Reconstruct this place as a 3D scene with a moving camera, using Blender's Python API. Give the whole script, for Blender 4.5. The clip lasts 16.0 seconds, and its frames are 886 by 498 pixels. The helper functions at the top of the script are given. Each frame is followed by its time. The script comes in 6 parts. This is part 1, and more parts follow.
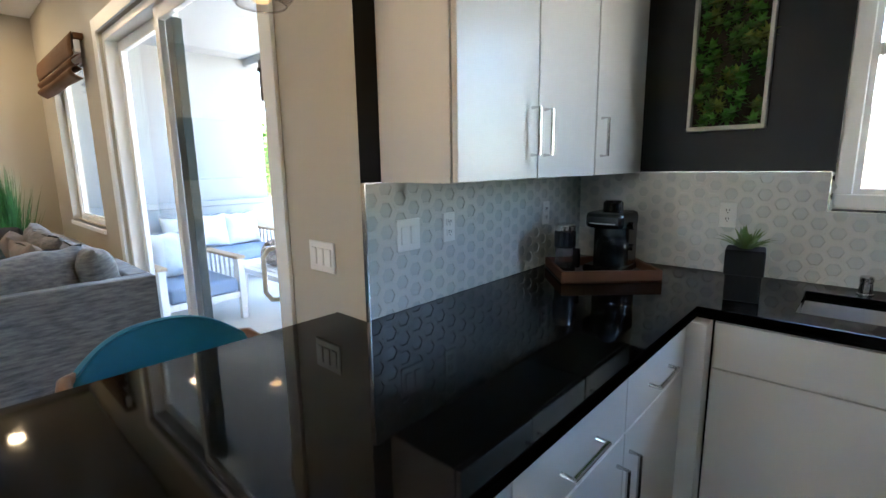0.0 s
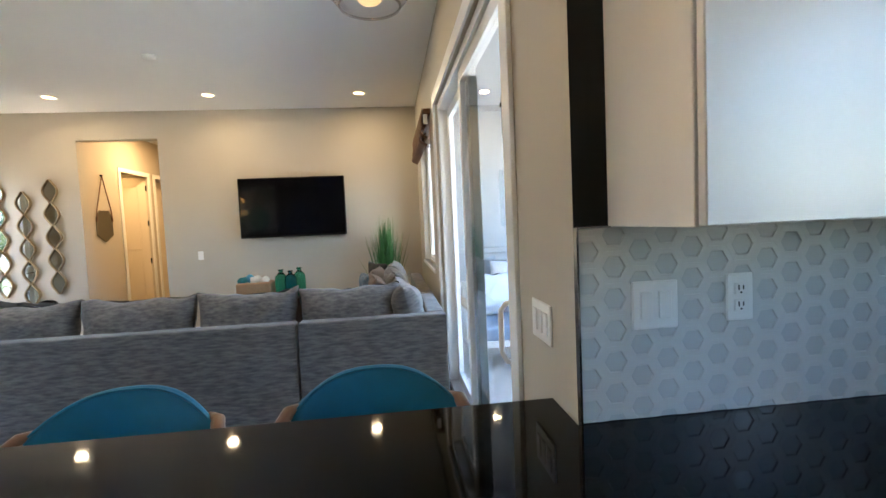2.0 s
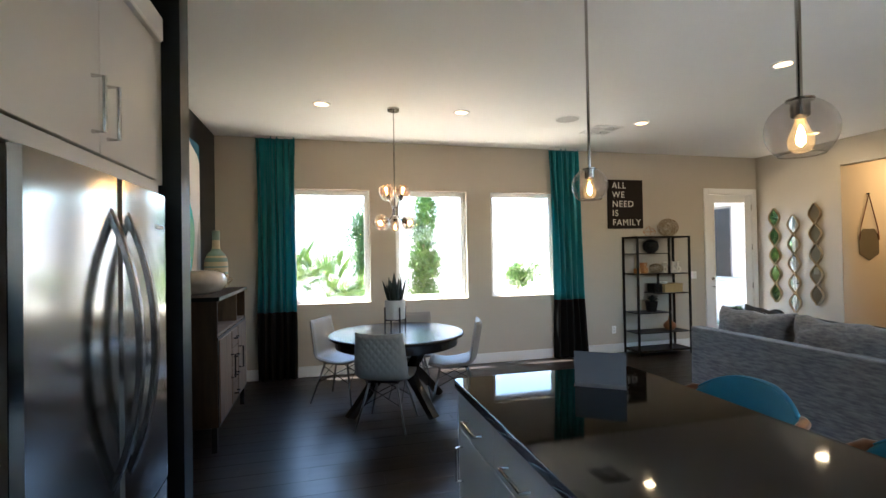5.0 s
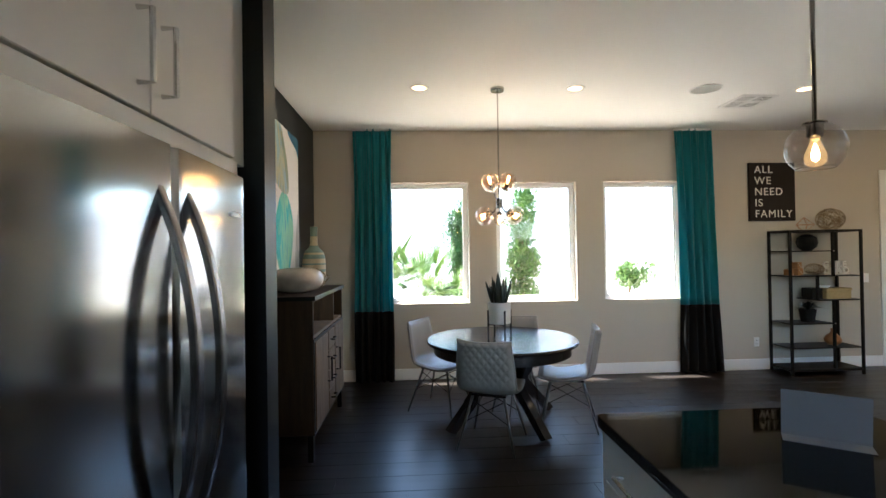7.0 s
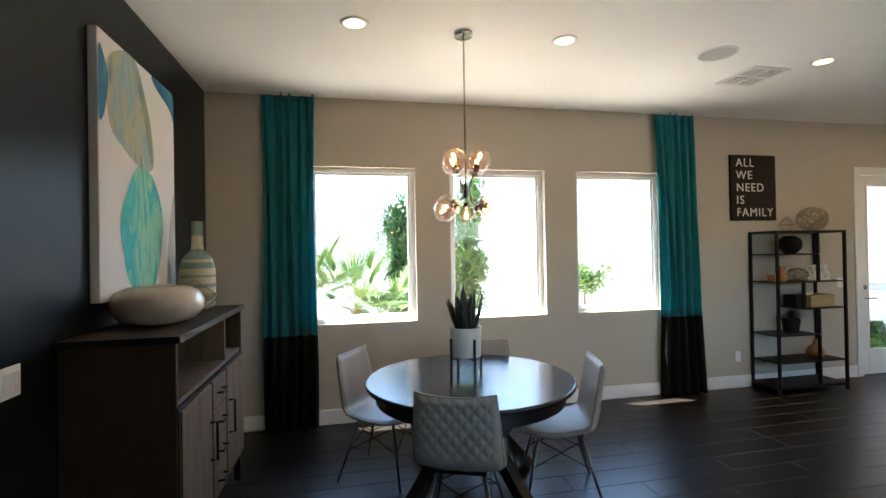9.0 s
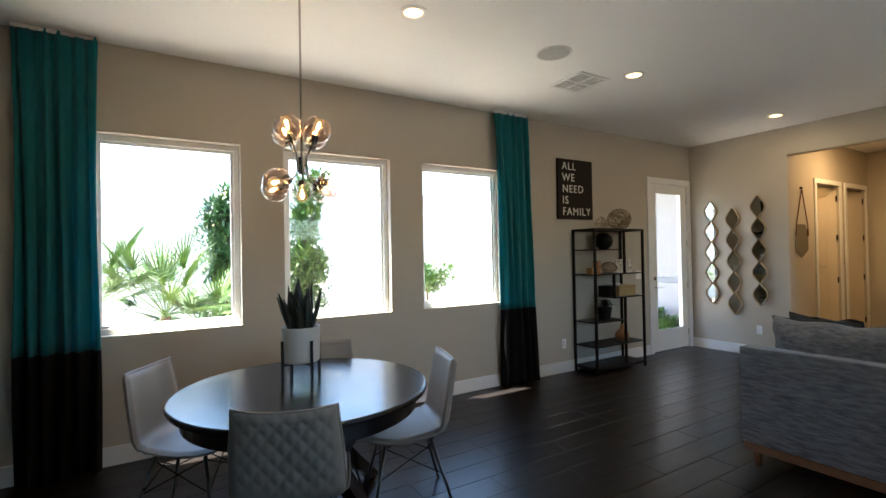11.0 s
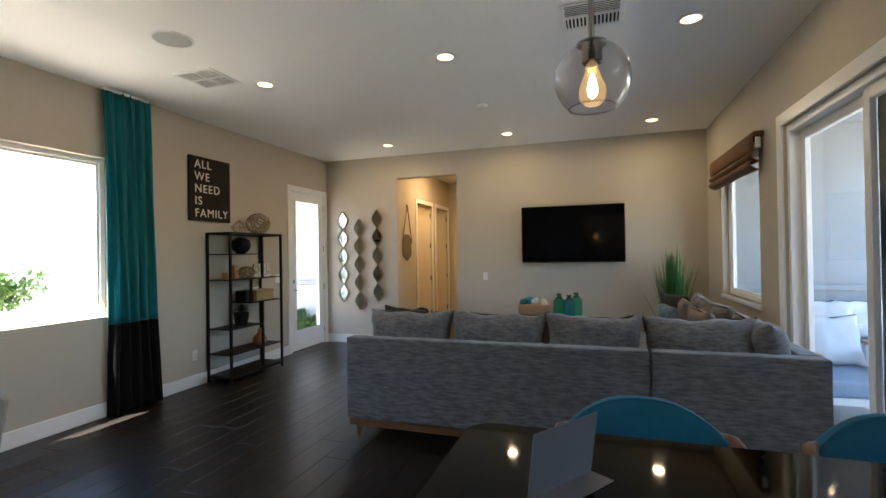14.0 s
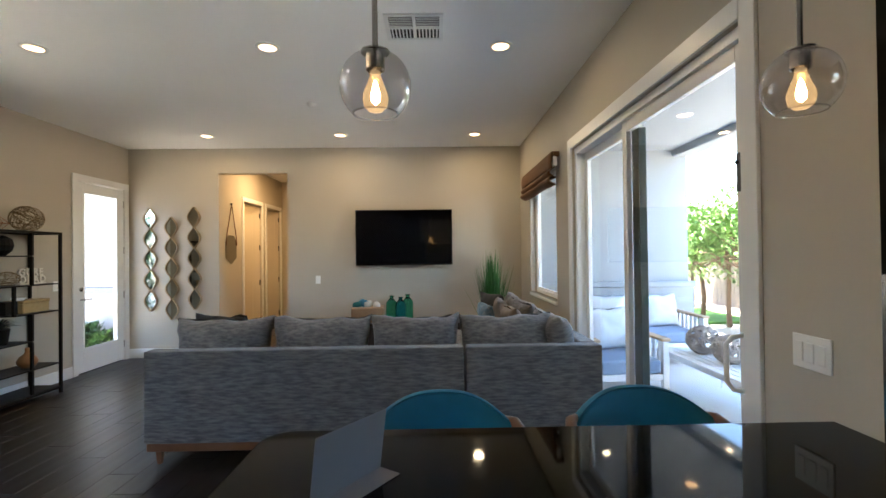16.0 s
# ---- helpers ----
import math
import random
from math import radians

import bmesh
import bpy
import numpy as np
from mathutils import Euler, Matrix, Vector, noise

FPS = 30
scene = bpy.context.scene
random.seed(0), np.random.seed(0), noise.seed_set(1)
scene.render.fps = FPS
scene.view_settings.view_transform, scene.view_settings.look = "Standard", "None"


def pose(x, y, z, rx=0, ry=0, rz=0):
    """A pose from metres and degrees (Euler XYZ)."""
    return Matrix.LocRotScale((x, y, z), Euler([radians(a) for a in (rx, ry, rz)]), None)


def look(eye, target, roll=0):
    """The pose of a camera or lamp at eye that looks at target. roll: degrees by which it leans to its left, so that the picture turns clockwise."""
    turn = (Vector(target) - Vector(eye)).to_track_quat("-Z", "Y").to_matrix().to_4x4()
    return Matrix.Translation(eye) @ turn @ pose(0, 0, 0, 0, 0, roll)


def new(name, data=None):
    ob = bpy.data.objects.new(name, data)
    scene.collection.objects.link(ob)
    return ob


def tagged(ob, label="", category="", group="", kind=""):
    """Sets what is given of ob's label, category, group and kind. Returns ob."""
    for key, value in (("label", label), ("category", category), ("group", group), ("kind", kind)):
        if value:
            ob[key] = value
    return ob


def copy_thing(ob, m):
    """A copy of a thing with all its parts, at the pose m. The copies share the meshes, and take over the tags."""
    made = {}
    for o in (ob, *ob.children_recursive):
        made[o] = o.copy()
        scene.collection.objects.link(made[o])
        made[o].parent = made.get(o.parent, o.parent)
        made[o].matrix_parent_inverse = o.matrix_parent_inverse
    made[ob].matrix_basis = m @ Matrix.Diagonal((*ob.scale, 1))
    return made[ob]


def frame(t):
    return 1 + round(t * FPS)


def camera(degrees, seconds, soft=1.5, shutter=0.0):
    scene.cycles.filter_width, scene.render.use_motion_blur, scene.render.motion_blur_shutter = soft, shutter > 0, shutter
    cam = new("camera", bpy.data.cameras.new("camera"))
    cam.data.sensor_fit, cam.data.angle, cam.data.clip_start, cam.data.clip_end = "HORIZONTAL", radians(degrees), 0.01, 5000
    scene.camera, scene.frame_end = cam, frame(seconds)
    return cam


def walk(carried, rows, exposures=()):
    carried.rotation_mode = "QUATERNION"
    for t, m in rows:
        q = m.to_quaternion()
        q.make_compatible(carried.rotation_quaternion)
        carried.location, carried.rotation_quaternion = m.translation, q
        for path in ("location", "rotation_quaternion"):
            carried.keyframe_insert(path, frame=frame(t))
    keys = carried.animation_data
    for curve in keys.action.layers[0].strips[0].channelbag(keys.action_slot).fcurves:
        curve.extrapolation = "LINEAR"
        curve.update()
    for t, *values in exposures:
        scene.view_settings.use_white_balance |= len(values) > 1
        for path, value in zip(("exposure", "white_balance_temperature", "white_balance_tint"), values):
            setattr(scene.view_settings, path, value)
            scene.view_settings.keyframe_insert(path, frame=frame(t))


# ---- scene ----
cam = camera(87.4, 16.0)
PATH = [
    (0, (0.483, 1.497, 1.437), (-0.848, 2.948, 1.082), -0.9),
    (0.5, (0.497, 1.643, 1.434), (-1.016, 2.907, 1.097), -1.1),
    (1, (0.413, 1.724, 1.407), (-1.298, 2.726, 1.144), -1.7),
    (1.5, (0.311, 1.839, 1.407), (-1.572, 2.486, 1.224), -2.3),
    (2, (0.304, 2.017, 1.413), (-1.68, 2.239, 1.294), -2.6),
    (2.5, (0.378, 2.2, 1.425), (-1.613, 2.02, 1.355), -2.6),
    (3, (0.51, 2.422, 1.423), (-1.419, 1.895, 1.384), -2.3),
    (3.5, (0.636, 2.6, 1.484), (-1.135, 1.671, 1.47), -1.9),
    (4, (0.674, 2.716, 1.511), (-0.832, 1.4, 1.513), -1.7),
    (4.5, (0.68, 2.821, 1.527), (-0.425, 1.154, 1.541), -1.5),
    (5, (0.672, 2.893, 1.534), (0.18, 0.954, 1.555), -1.0),
    (5.2, (0.672, 2.876, 1.52), (0.351, 0.902, 1.548), -1.0),
    (7.3, (0.736, 2.226, 1.527), (0.63, 0.229, 1.546), -0.9),
    (7.5, (0.742, 2.102, 1.518), (0.63, 0.105, 1.539), -0.9),
    (8, (0.74, 1.753, 1.565), (0.597, -0.242, 1.584), -1.0),
    (8.5, (0.757, 1.446, 1.575), (0.568, -0.545, 1.597), -0.9),
    (9, (0.766, 1.163, 1.573), (0.355, -0.794, 1.587), -1.0),
    (9.2, (0.745, 1.071, 1.56), (0.217, -0.858, 1.575), -1.1),
    (11.5, (0.641, 0.823, 1.461), (-0.59, -0.753, 1.48), -1.0),
    (12, (0.614, 0.896, 1.466), (-0.867, -0.449, 1.48), -1.0),
    (12.5, (0.61, 0.925, 1.461), (-1.035, -0.212, 1.477), -1.0),
    (13, (0.593, 0.976, 1.451), (-1.141, -0.022, 1.469), -1.0),
    (13.5, (0.567, 1.036, 1.448), (-1.256, 0.214, 1.469), -0.9),
    (14, (0.559, 1.064, 1.463), (-1.339, 0.434, 1.479), -0.9),
    (14.5, (0.547, 1.08, 1.456), (-1.404, 0.64, 1.473), -0.8),
    (15, (0.54, 1.11, 1.452), (-1.444, 0.857, 1.471), -0.7),
    (15.5, (0.541, 1.156, 1.455), (-1.458, 1.087, 1.474), -0.7),
    (16, (0.54, 1.188, 1.458), (-1.459, 1.22, 1.478), -0.7),
]
SKY_STRENGTH, SUN_STRENGTH, EXPOSURE = 0.15, 5.0, 4.16
walk(cam, [(t, look(eye, target, roll)) for t, eye, target, roll in PATH],
     exposures=[(t, EXPOSURE + s, 6050, 4) for t, s in ((0, 0.42), (1.2, 0.40), (2, 0.34), (2.7, 0.22), (3.5, 0.08), (5, -0.18), (7.5, -0.20), (8, -0.27), (9, -0.34), (11.5, -0.78), (12.3, -0.72), (13.5, -0.52), (15, -0.22), (16, -0.13))])

# ---------- world and light ----------
SUN_DIR = Vector((0.50, -0.42, 2.39)).normalized()
world = bpy.data.worlds.new("world")
scene.world = world
world.use_nodes = True
wn = world.node_tree.nodes
sky = wn.new("ShaderNodeTexSky")
sky.sky_type = 'NISHITA'
sky.sun_disc = False
sky.sun_elevation = math.asin(SUN_DIR.z)
sky.sun_rotation = math.atan2(SUN_DIR.x, SUN_DIR.y)
wn["Background"].inputs[1].default_value = SKY_STRENGTH
world.node_tree.links.new(sky.outputs[0], wn["Background"].inputs[0])
sun = new("sun", bpy.data.lights.new("sun", 'SUN'))
sun.data.energy, sun.data.angle, sun.data.color = SUN_STRENGTH, radians(0.5), (1.0, 0.95, 0.88)
sun.matrix_world = look(SUN_DIR * 30, (0, 0, 0))


def disc_lamp(name, centre, target, size, watts, colour):
    lamp = new(name, bpy.data.lights.new(name, 'AREA'))
    lamp.data.shape, lamp.data.size = 'DISK', size
    lamp.data.energy, lamp.data.color = watts, colour
    lamp.matrix_world = look(centre, target)
    return lamp


# ---------- materials ----------
def srgb(r, g, b):
    return tuple((c / 12.92 if c <= 0.04045 else ((c + 0.055) / 1.055) ** 2.4) for c in (r / 255, g / 255, b / 255))


def material(name, colour, rough=0.5, metal=0.0, var=0.08, scale=6.0, fine=60.0, bump=0.0, stretch=(1, 1, 1),
             coat=0.0, per_object=0.0, sheen=0.0, spec=0.5, colour2=None, dist=0.002, rough_var=0.08):
    """A principled surface with broad and fine variation, optional relief and a second colour."""
    m = bpy.data.materials.new(name)
    m.use_nodes = True
    nt, b = m.node_tree, m.node_tree.nodes["Principled BSDF"]
    b.inputs["Roughness"].default_value, b.inputs["Metallic"].default_value = rough, metal
    b.inputs["Specular IOR Level"].default_value = spec
    b.inputs["Coat Weight"].default_value, b.inputs["Sheen Weight"].default_value = coat, sheen
    tc, mp = nt.nodes.new("ShaderNodeTexCoord"), nt.nodes.new("ShaderNodeMapping")
    mp.inputs["Scale"].default_value = stretch
    nt.links.new(tc.outputs["Object"], mp.inputs["Vector"])
    big, small = nt.nodes.new("ShaderNodeTexNoise"), nt.nodes.new("ShaderNodeTexNoise")
    big.inputs["Scale"].default_value, small.inputs["Scale"].default_value = scale, fine
    big.inputs["Detail"].default_value = 4
    for n in (big, small):
        nt.links.new(mp.outputs[0], n.inputs["Vector"])
    mix = nt.nodes.new("ShaderNodeMix")
    mix.data_type = 'RGBA'
    c2 = colour2 or tuple(c * 0.72 for c in colour)
    mix.inputs["A"].default_value, mix.inputs["B"].default_value = (*colour, 1), (*c2, 1)
    ad = nt.nodes.new("ShaderNodeMath")
    ad.operation = 'MULTIPLY_ADD'
    sub = nt.nodes.new("ShaderNodeMath")
    sub.operation = 'MULTIPLY_ADD'
    nt.links.new(big.outputs[0], ad.inputs[0])
    ad.inputs[1].default_value, ad.inputs[2].default_value = var * 6, -var * 2.4
    nt.links.new(small.outputs[0], sub.inputs[0])
    sub.inputs[1].default_value = var * 2
    nt.links.new(ad.outputs[0], sub.inputs[2])
    last = sub
    if per_object:
        oi, ma = nt.nodes.new("ShaderNodeObjectInfo"), nt.nodes.new("ShaderNodeMath")
        ma.operation = 'MULTIPLY_ADD'
        nt.links.new(oi.outputs["Random"], ma.inputs[0])
        ma.inputs[1].default_value = per_object
        nt.links.new(sub.outputs[0], ma.inputs[2])
        last = ma
    mix.clamp_factor = True
    nt.links.new(last.outputs[0], mix.inputs["Factor"])
    nt.links.new(mix.outputs["Result"], b.inputs["Base Color"])
    rr = nt.nodes.new("ShaderNodeMath")
    rr.operation = 'MULTIPLY_ADD'
    nt.links.new(big.outputs[0], rr.inputs[0])
    rr.inputs[1].default_value, rr.inputs[2].default_value = rough_var * rough * 2, rough * (1 - rough_var)
    nt.links.new(rr.outputs[0], b.inputs["Roughness"])
    if bump:
        bp = nt.nodes.new("ShaderNodeBump")
        bp.inputs["Strength"].default_value, bp.inputs["Distance"].default_value = bump, dist
        nt.links.new(small.outputs[0], bp.inputs["Height"])
        nt.links.new(bp.outputs[0], b.inputs["Normal"])
    return m


def glass_material(name, colour=(1, 1, 1), rough=0.0, ior=1.45, thin=True, gloss=0.45, base=0.025):
    m = bpy.data.materials.new(name)
    m.use_nodes = True
    nt = m.node_tree
    out = nt.nodes["Material Output"]
    if thin:
        tr, gl, mx, lw, pw, ma = (nt.nodes.new(k) for k in ("ShaderNodeBsdfTransparent", "ShaderNodeBsdfGlossy", "ShaderNodeMixShader", "ShaderNodeLayerWeight", "ShaderNodeMath", "ShaderNodeMath"))
        tr.inputs[0].default_value = (*colour, 1)
        gl.inputs["Roughness"].default_value = rough
        lw.inputs[0].default_value = 0.5
        pw.operation, ma.operation = 'POWER', 'MULTIPLY_ADD'
        pw.inputs[1].default_value, ma.inputs[1].default_value, ma.inputs[2].default_value = 4.0 if gloss < 0.5 else 2.5, gloss, base
        nt.links.new(lw.outputs["Facing"], pw.inputs[0])
        nt.links.new(pw.outputs[0], ma.inputs[0])
        nt.links.new(ma.outputs[0], mx.inputs[0])
        nt.links.new(tr.outputs[0], mx.inputs[1])
        nt.links.new(gl.outputs[0], mx.inputs[2])
        nt.links.new(mx.outputs[0], out.inputs[0])
    else:
        b = nt.nodes["Principled BSDF"]
        b.inputs["Base Color"].default_value, b.inputs["Roughness"].default_value = (*colour, 1), rough
        b.inputs["Transmission Weight"].default_value, b.inputs["IOR"].default_value = 1.0, ior
    return m


def glow(name, colour, strength):
    m = bpy.data.materials.new(name)
    m.use_nodes = True
    b = m.node_tree.nodes["Principled BSDF"]
    b.inputs["Emission Color"].default_value, b.inputs["Emission Strength"].default_value = (*colour, 1), strength
    b.inputs["Base Color"].default_value = (*colour, 1)
    return m


WALL = material("wall_paint", (0.48, 0.434, 0.352), 0.6, var=0.03, scale=1.2, fine=260, bump=0.12, dist=0.001)
DARK = material("charcoal_paint", (0.0042, 0.0056, 0.006), 0.42, var=0.06, scale=1.5, fine=240, bump=0.12, dist=0.001, spec=0.28)
CEIL = material("ceiling_paint", (0.90, 0.895, 0.87), 0.75, var=0.03, scale=1.0, fine=220, bump=0.15, dist=0.001)
TRIM = material("white_trim", (0.80, 0.80, 0.78), 0.35, var=0.03, scale=3, fine=120)
VINYL = material("window_vinyl", (0.82, 0.82, 0.80), 0.3, var=0.02, scale=3, fine=120)
PLANK = material("dark_plank", (0.014, 0.010, 0.0082), 0.33, var=0.22, scale=2.2, fine=24, bump=0.12, stretch=(0.35, 6, 6),
                 per_object=0.55, spec=0.35, colour2=(0.006, 0.0043, 0.0036), dist=0.0015, rough_var=0.25)
GROUT = material("floor_joint", (0.016, 0.013, 0.011), 0.8)
STONE = material("black_quartz", (0.0014, 0.0014, 0.0013), 0.045, var=0.25, scale=30, fine=500, colour2=(0.0035, 0.0035, 0.0033), rough_var=0.15, spec=0.14)
CABINET = material("white_cabinet", (0.68, 0.655, 0.61), 0.32, var=0.02, scale=2, fine=90)
CHROME = material("brushed_nickel", (0.62, 0.61, 0.59), 0.2, 1.0, var=0.05, scale=10, fine=200)
STEEL = material("stainless_steel", (0.40, 0.40, 0.39), 0.13, 1.0, var=0.05, scale=1.0, fine=14, stretch=(40, 40, 0.5), bump=0.008)
BLACK = material("black_metal", (0.006, 0.006, 0.006), 0.45, spec=0.22, var=0.1, scale=12, fine=150, bump=0.1)
GLASS = glass_material("window_glass")
GREY_FABRIC = material("grey_woven_fabric", (0.172, 0.158, 0.142), 0.95, var=0.36, scale=24, fine=190, bump=0.5, stretch=(0.9, 0.48, 2.8),
                       sheen=0.2, colour2=(0.058, 0.055, 0.053), dist=0.002)
TEAL = material("teal_velvet", (0.0, 0.135, 0.225), 0.7, var=0.12, scale=9, fine=220, bump=0.2, sheen=0.08, colour2=(0.0, 0.07, 0.105))
WALNUT = material("walnut", (0.16, 0.065, 0.026), 0.35, var=0.2, scale=5, fine=50, stretch=(6, 6, 0.6), bump=0.1)


# ---------- builders ----------
def add_box(bm, x0, x1, y0, y1, z0, z1, bevel=0.0, m=None, segs=1):
    verts = bmesh.ops.create_cube(bm, size=1.0)["verts"]
    for v in verts:
        v.co = Vector(((x0 + x1) / 2 + v.co.x * (x1 - x0), (y0 + y1) / 2 + v.co.y * (y1 - y0), (z0 + z1) / 2 + v.co.z * (z1 - z0)))
    if bevel:
        es = list({e for v in verts for e in v.link_edges})
        res = bmesh.ops.bevel(bm, geom=es, offset=bevel, segments=segs, affect='EDGES', profile=0.5)
        verts = list({v for v in res["verts"]} | {v for v in verts if v.is_valid})
    if m is not None:
        bmesh.ops.transform(bm, matrix=m, verts=verts)
    return verts


def boxed(*sizes, bevel=0.0, m=None, segs=1):
    bm = bmesh.new()
    for s in sizes:
        add_box(bm, *s, bevel=bevel, m=m, segs=segs)
    return bm


def lathe(profile, n=28, centre=(0, 0, 0), cap=False):
    """A body turned round z from (radius, height) pairs."""
    bm = bmesh.new()
    rings = []
    for r, z in profile:
        rings.append([bm.verts.new((centre[0] + r * math.cos(2 * math.pi * i / n), centre[1] + r * math.sin(2 * math.pi * i / n), centre[2] + z)) for i in range(n)])
    for a, b in zip(rings, rings[1:]):
        for i in range(n):
            bm.faces.new((a[i], a[(i + 1) % n], b[(i + 1) % n], b[i]))
    if cap:
        bm.faces.new(rings[0][::-1])
        bm.faces.new(rings[-1])
    bmesh.ops.recalc_face_normals(bm, faces=bm.faces)
    return bm


def tube(points, r, n=8, bm=None, taper=1.0, closed=False):
    """A round bar along points."""
    bm = bm or bmesh.new()
    pts = [Vector(p) for p in points]
    rings, up = [], None
    for i, p in enumerate(pts):
        if closed:
            d = (pts[(i + 1) % len(pts)] - pts[i - 1]).normalized()
        else:
            d = (pts[min(i + 1, len(pts) - 1)] - pts[max(i - 1, 0)]).normalized()
        if up is None:
            up = d.orthogonal().normalized()
        up = (up - d * up.dot(d)).normalized()
        side = d.cross(up)
        rad = r * (1 + (taper - 1) * i / max(1, len(pts) - 1))
        rings.append([bm.verts.new(p + (up * math.cos(2 * math.pi * k / n) + side * math.sin(2 * math.pi * k / n)) * rad) for k in range(n)])
    pairs = list(zip(rings, rings[1:])) + ([(rings[-1], rings[0])] if closed else [])
    for a, b in pairs:
        for k in range(n):
            bm.faces.new((a[k], a[(k + 1) % n], b[(k + 1) % n], b[k]))
    if not closed:
        bm.faces.new(rings[0][::-1])
        bm.faces.new(rings[-1])
    return bm


def surface(fn, nu, nv, closed_u=False):
    """A sheet from fn(u, v), u and v in 0..1."""
    bm = bmesh.new()
    cols = nu if closed_u else nu + 1
    g = [[bm.verts.new(fn(i / nu, j / nv)) for j in range(nv + 1)] for i in range(cols)]
    for i in range(nu):
        for j in range(nv):
            bm.faces.new((g[i][j], g[(i + 1) % cols][j], g[(i + 1) % cols][j + 1], g[i][j + 1]))
    return bm


def mesh_of(name, bm, mat, smooth=False):
    me = bpy.data.meshes.new(name)
    bm.to_mesh(me)
    bm.free()
    for m in (mat if isinstance(mat, (list, tuple)) else [mat]):
        me.materials.append(m)
    if smooth:
        me.polygons.foreach_set("use_smooth", [True] * len(me.polygons))
    return me


def part(name, bm, mat, parent, label="", smooth=False):
    ob = new(name, mesh_of(name, bm, mat, smooth))
    ob.parent = parent
    return tagged(ob, label)


def thing(name, loc=(0, 0, 0), rz=0.0, label="", category="", group="", kind=""):
    ob = new(name)
    ob.empty_display_size = 0.1
    ob.matrix_basis = pose(*loc, 0, 0, rz)
    return tagged(ob, label, category, group, kind)


def solo(name, bm, mat, label="", category="", group="", kind="", smooth=False, loc=(0, 0, 0), rz=0.0):
    ob = new(name, mesh_of(name, bm, mat, smooth))
    ob.matrix_basis = pose(*loc, 0, 0, rz)
    return tagged(ob, label, category, group, kind)


def solidify(ob, t, offset=-1.0):
    md = ob.modifiers.new("thickness", 'SOLIDIFY')
    md.thickness, md.offset = t, offset
    return ob


def subsurf(ob, lv=1):
    md = ob.modifiers.new("round", 'SUBSURF')
    md.levels = md.render_levels = lv
    return ob


# ---------- plan ----------
CEIL_Z = 3.03
X_WEST, X_EAST, Y_SOUTH, Y_NORTH, Y_KITCHEN, X_SPLASH = -6.264, 1.97, -3.266, 2.446, 4.0, -0.75
T = 0.15


def slabs(bm, a0, a1, z0, z1, openings, put):
    """Cut a wall run a0..a1 with openings (a, b, low, high) and hand each rest to put(a, b, low, high)."""
    at = a0
    for a, b, lo, hi in sorted(openings):
        if a > at:
            put(at, a, z0, z1)
        if lo > z0:
            put(a, b, z0, lo)
        if hi < z1:
            put(a, b, hi, z1)
        at = b
    if at < a1:
        put(at, a1, z0, z1)


def wall_along_x(name, y0, y1, x0, x1, openings, mats, dark=None, label="", z1=None):
    bm = bmesh.new()
    slabs(bm, x0, x1, 0, z1 or CEIL_Z + 0.1, openings, lambda a, b, lo, hi: add_box(bm, a, b, y0, y1, lo, hi))
    if dark:
        for f in bm.faces:
            f.normal_update()
            f.material_index = 1 if f.normal.dot(Vector(dark)) > 0.9 and (not dark[0] or f.calc_center_median().x > x1 - 0.01) else 0
    return solo(name, bm, mats, label, "wall", kind="structure")


def wall_along_y(name, x0, x1, y0, y1, openings, mats, dark=None, label="", z1=None):
    bm = bmesh.new()
    slabs(bm, y0, y1, 0, z1 or CEIL_Z + 0.1, openings, lambda a, b, lo, hi: add_box(bm, x0, x1, a, b, lo, hi))
    if dark:
        for f in bm.faces:
            f.normal_update()
            f.material_index = 1 if f.normal.dot(Vector(dark)) > 0.9 else 0
    return solo(name, bm, mats, label, "wall", kind="structure")


WINS = [(0.10, 1.10), (-1.24, -0.24), (-2.59, -1.59)]
W_LO, W_HI = 0.92, 2.392
wall_along_x("wall_south", Y_SOUTH - T, Y_SOUTH, X_WEST - T, X_EAST + T,
             [(a, b, W_LO, W_HI) for a, b in WINS] + [(-6.20, -5.29, 0, 2.44)], [WALL], label="greige painted wall with three windows")
wall_along_y("wall_west", X_WEST - T, X_WEST, Y_SOUTH, Y_NORTH, [(-1.967, -0.97, 0, 2.67)], [WALL], label="greige painted wall behind the television")
wall_along_x("wall_north", Y_NORTH, Y_NORTH + T, X_WEST - T, X_SPLASH, [(-5.57, -4.25, 0.945, 2.40), (-3.67, -1.319, 0, 2.40)],
             [WALL, DARK], (1, 0, 0), "greige painted wall with a sliding patio door")
wall_along_y("wall_kitchen_west", X_SPLASH - T, X_SPLASH, Y_NORTH + T, Y_KITCHEN, [], [WALL, DARK], (1, 0, 0), "charcoal painted kitchen wall")
wall_along_x("wall_kitchen_north", Y_KITCHEN, Y_KITCHEN + T, X_SPLASH - T, X_EAST + T, [(0.374, 1.60, 1.235, 2.35)], [WALL, DARK], (0, -1, 0),
             "charcoal painted kitchen wall with a window")
wall_along_y("wall_east", X_EAST, X_EAST + T, Y_SOUTH, Y_KITCHEN, [], [WALL, DARK], (-1, 0, 0), "charcoal painted accent wall")
solo("wall_fridge_end", boxed((1.26, X_EAST, 0.594, 0.72, 0, CEIL_Z)), DARK, "charcoal painted wall end beside the refrigerator", "wall", kind="structure")
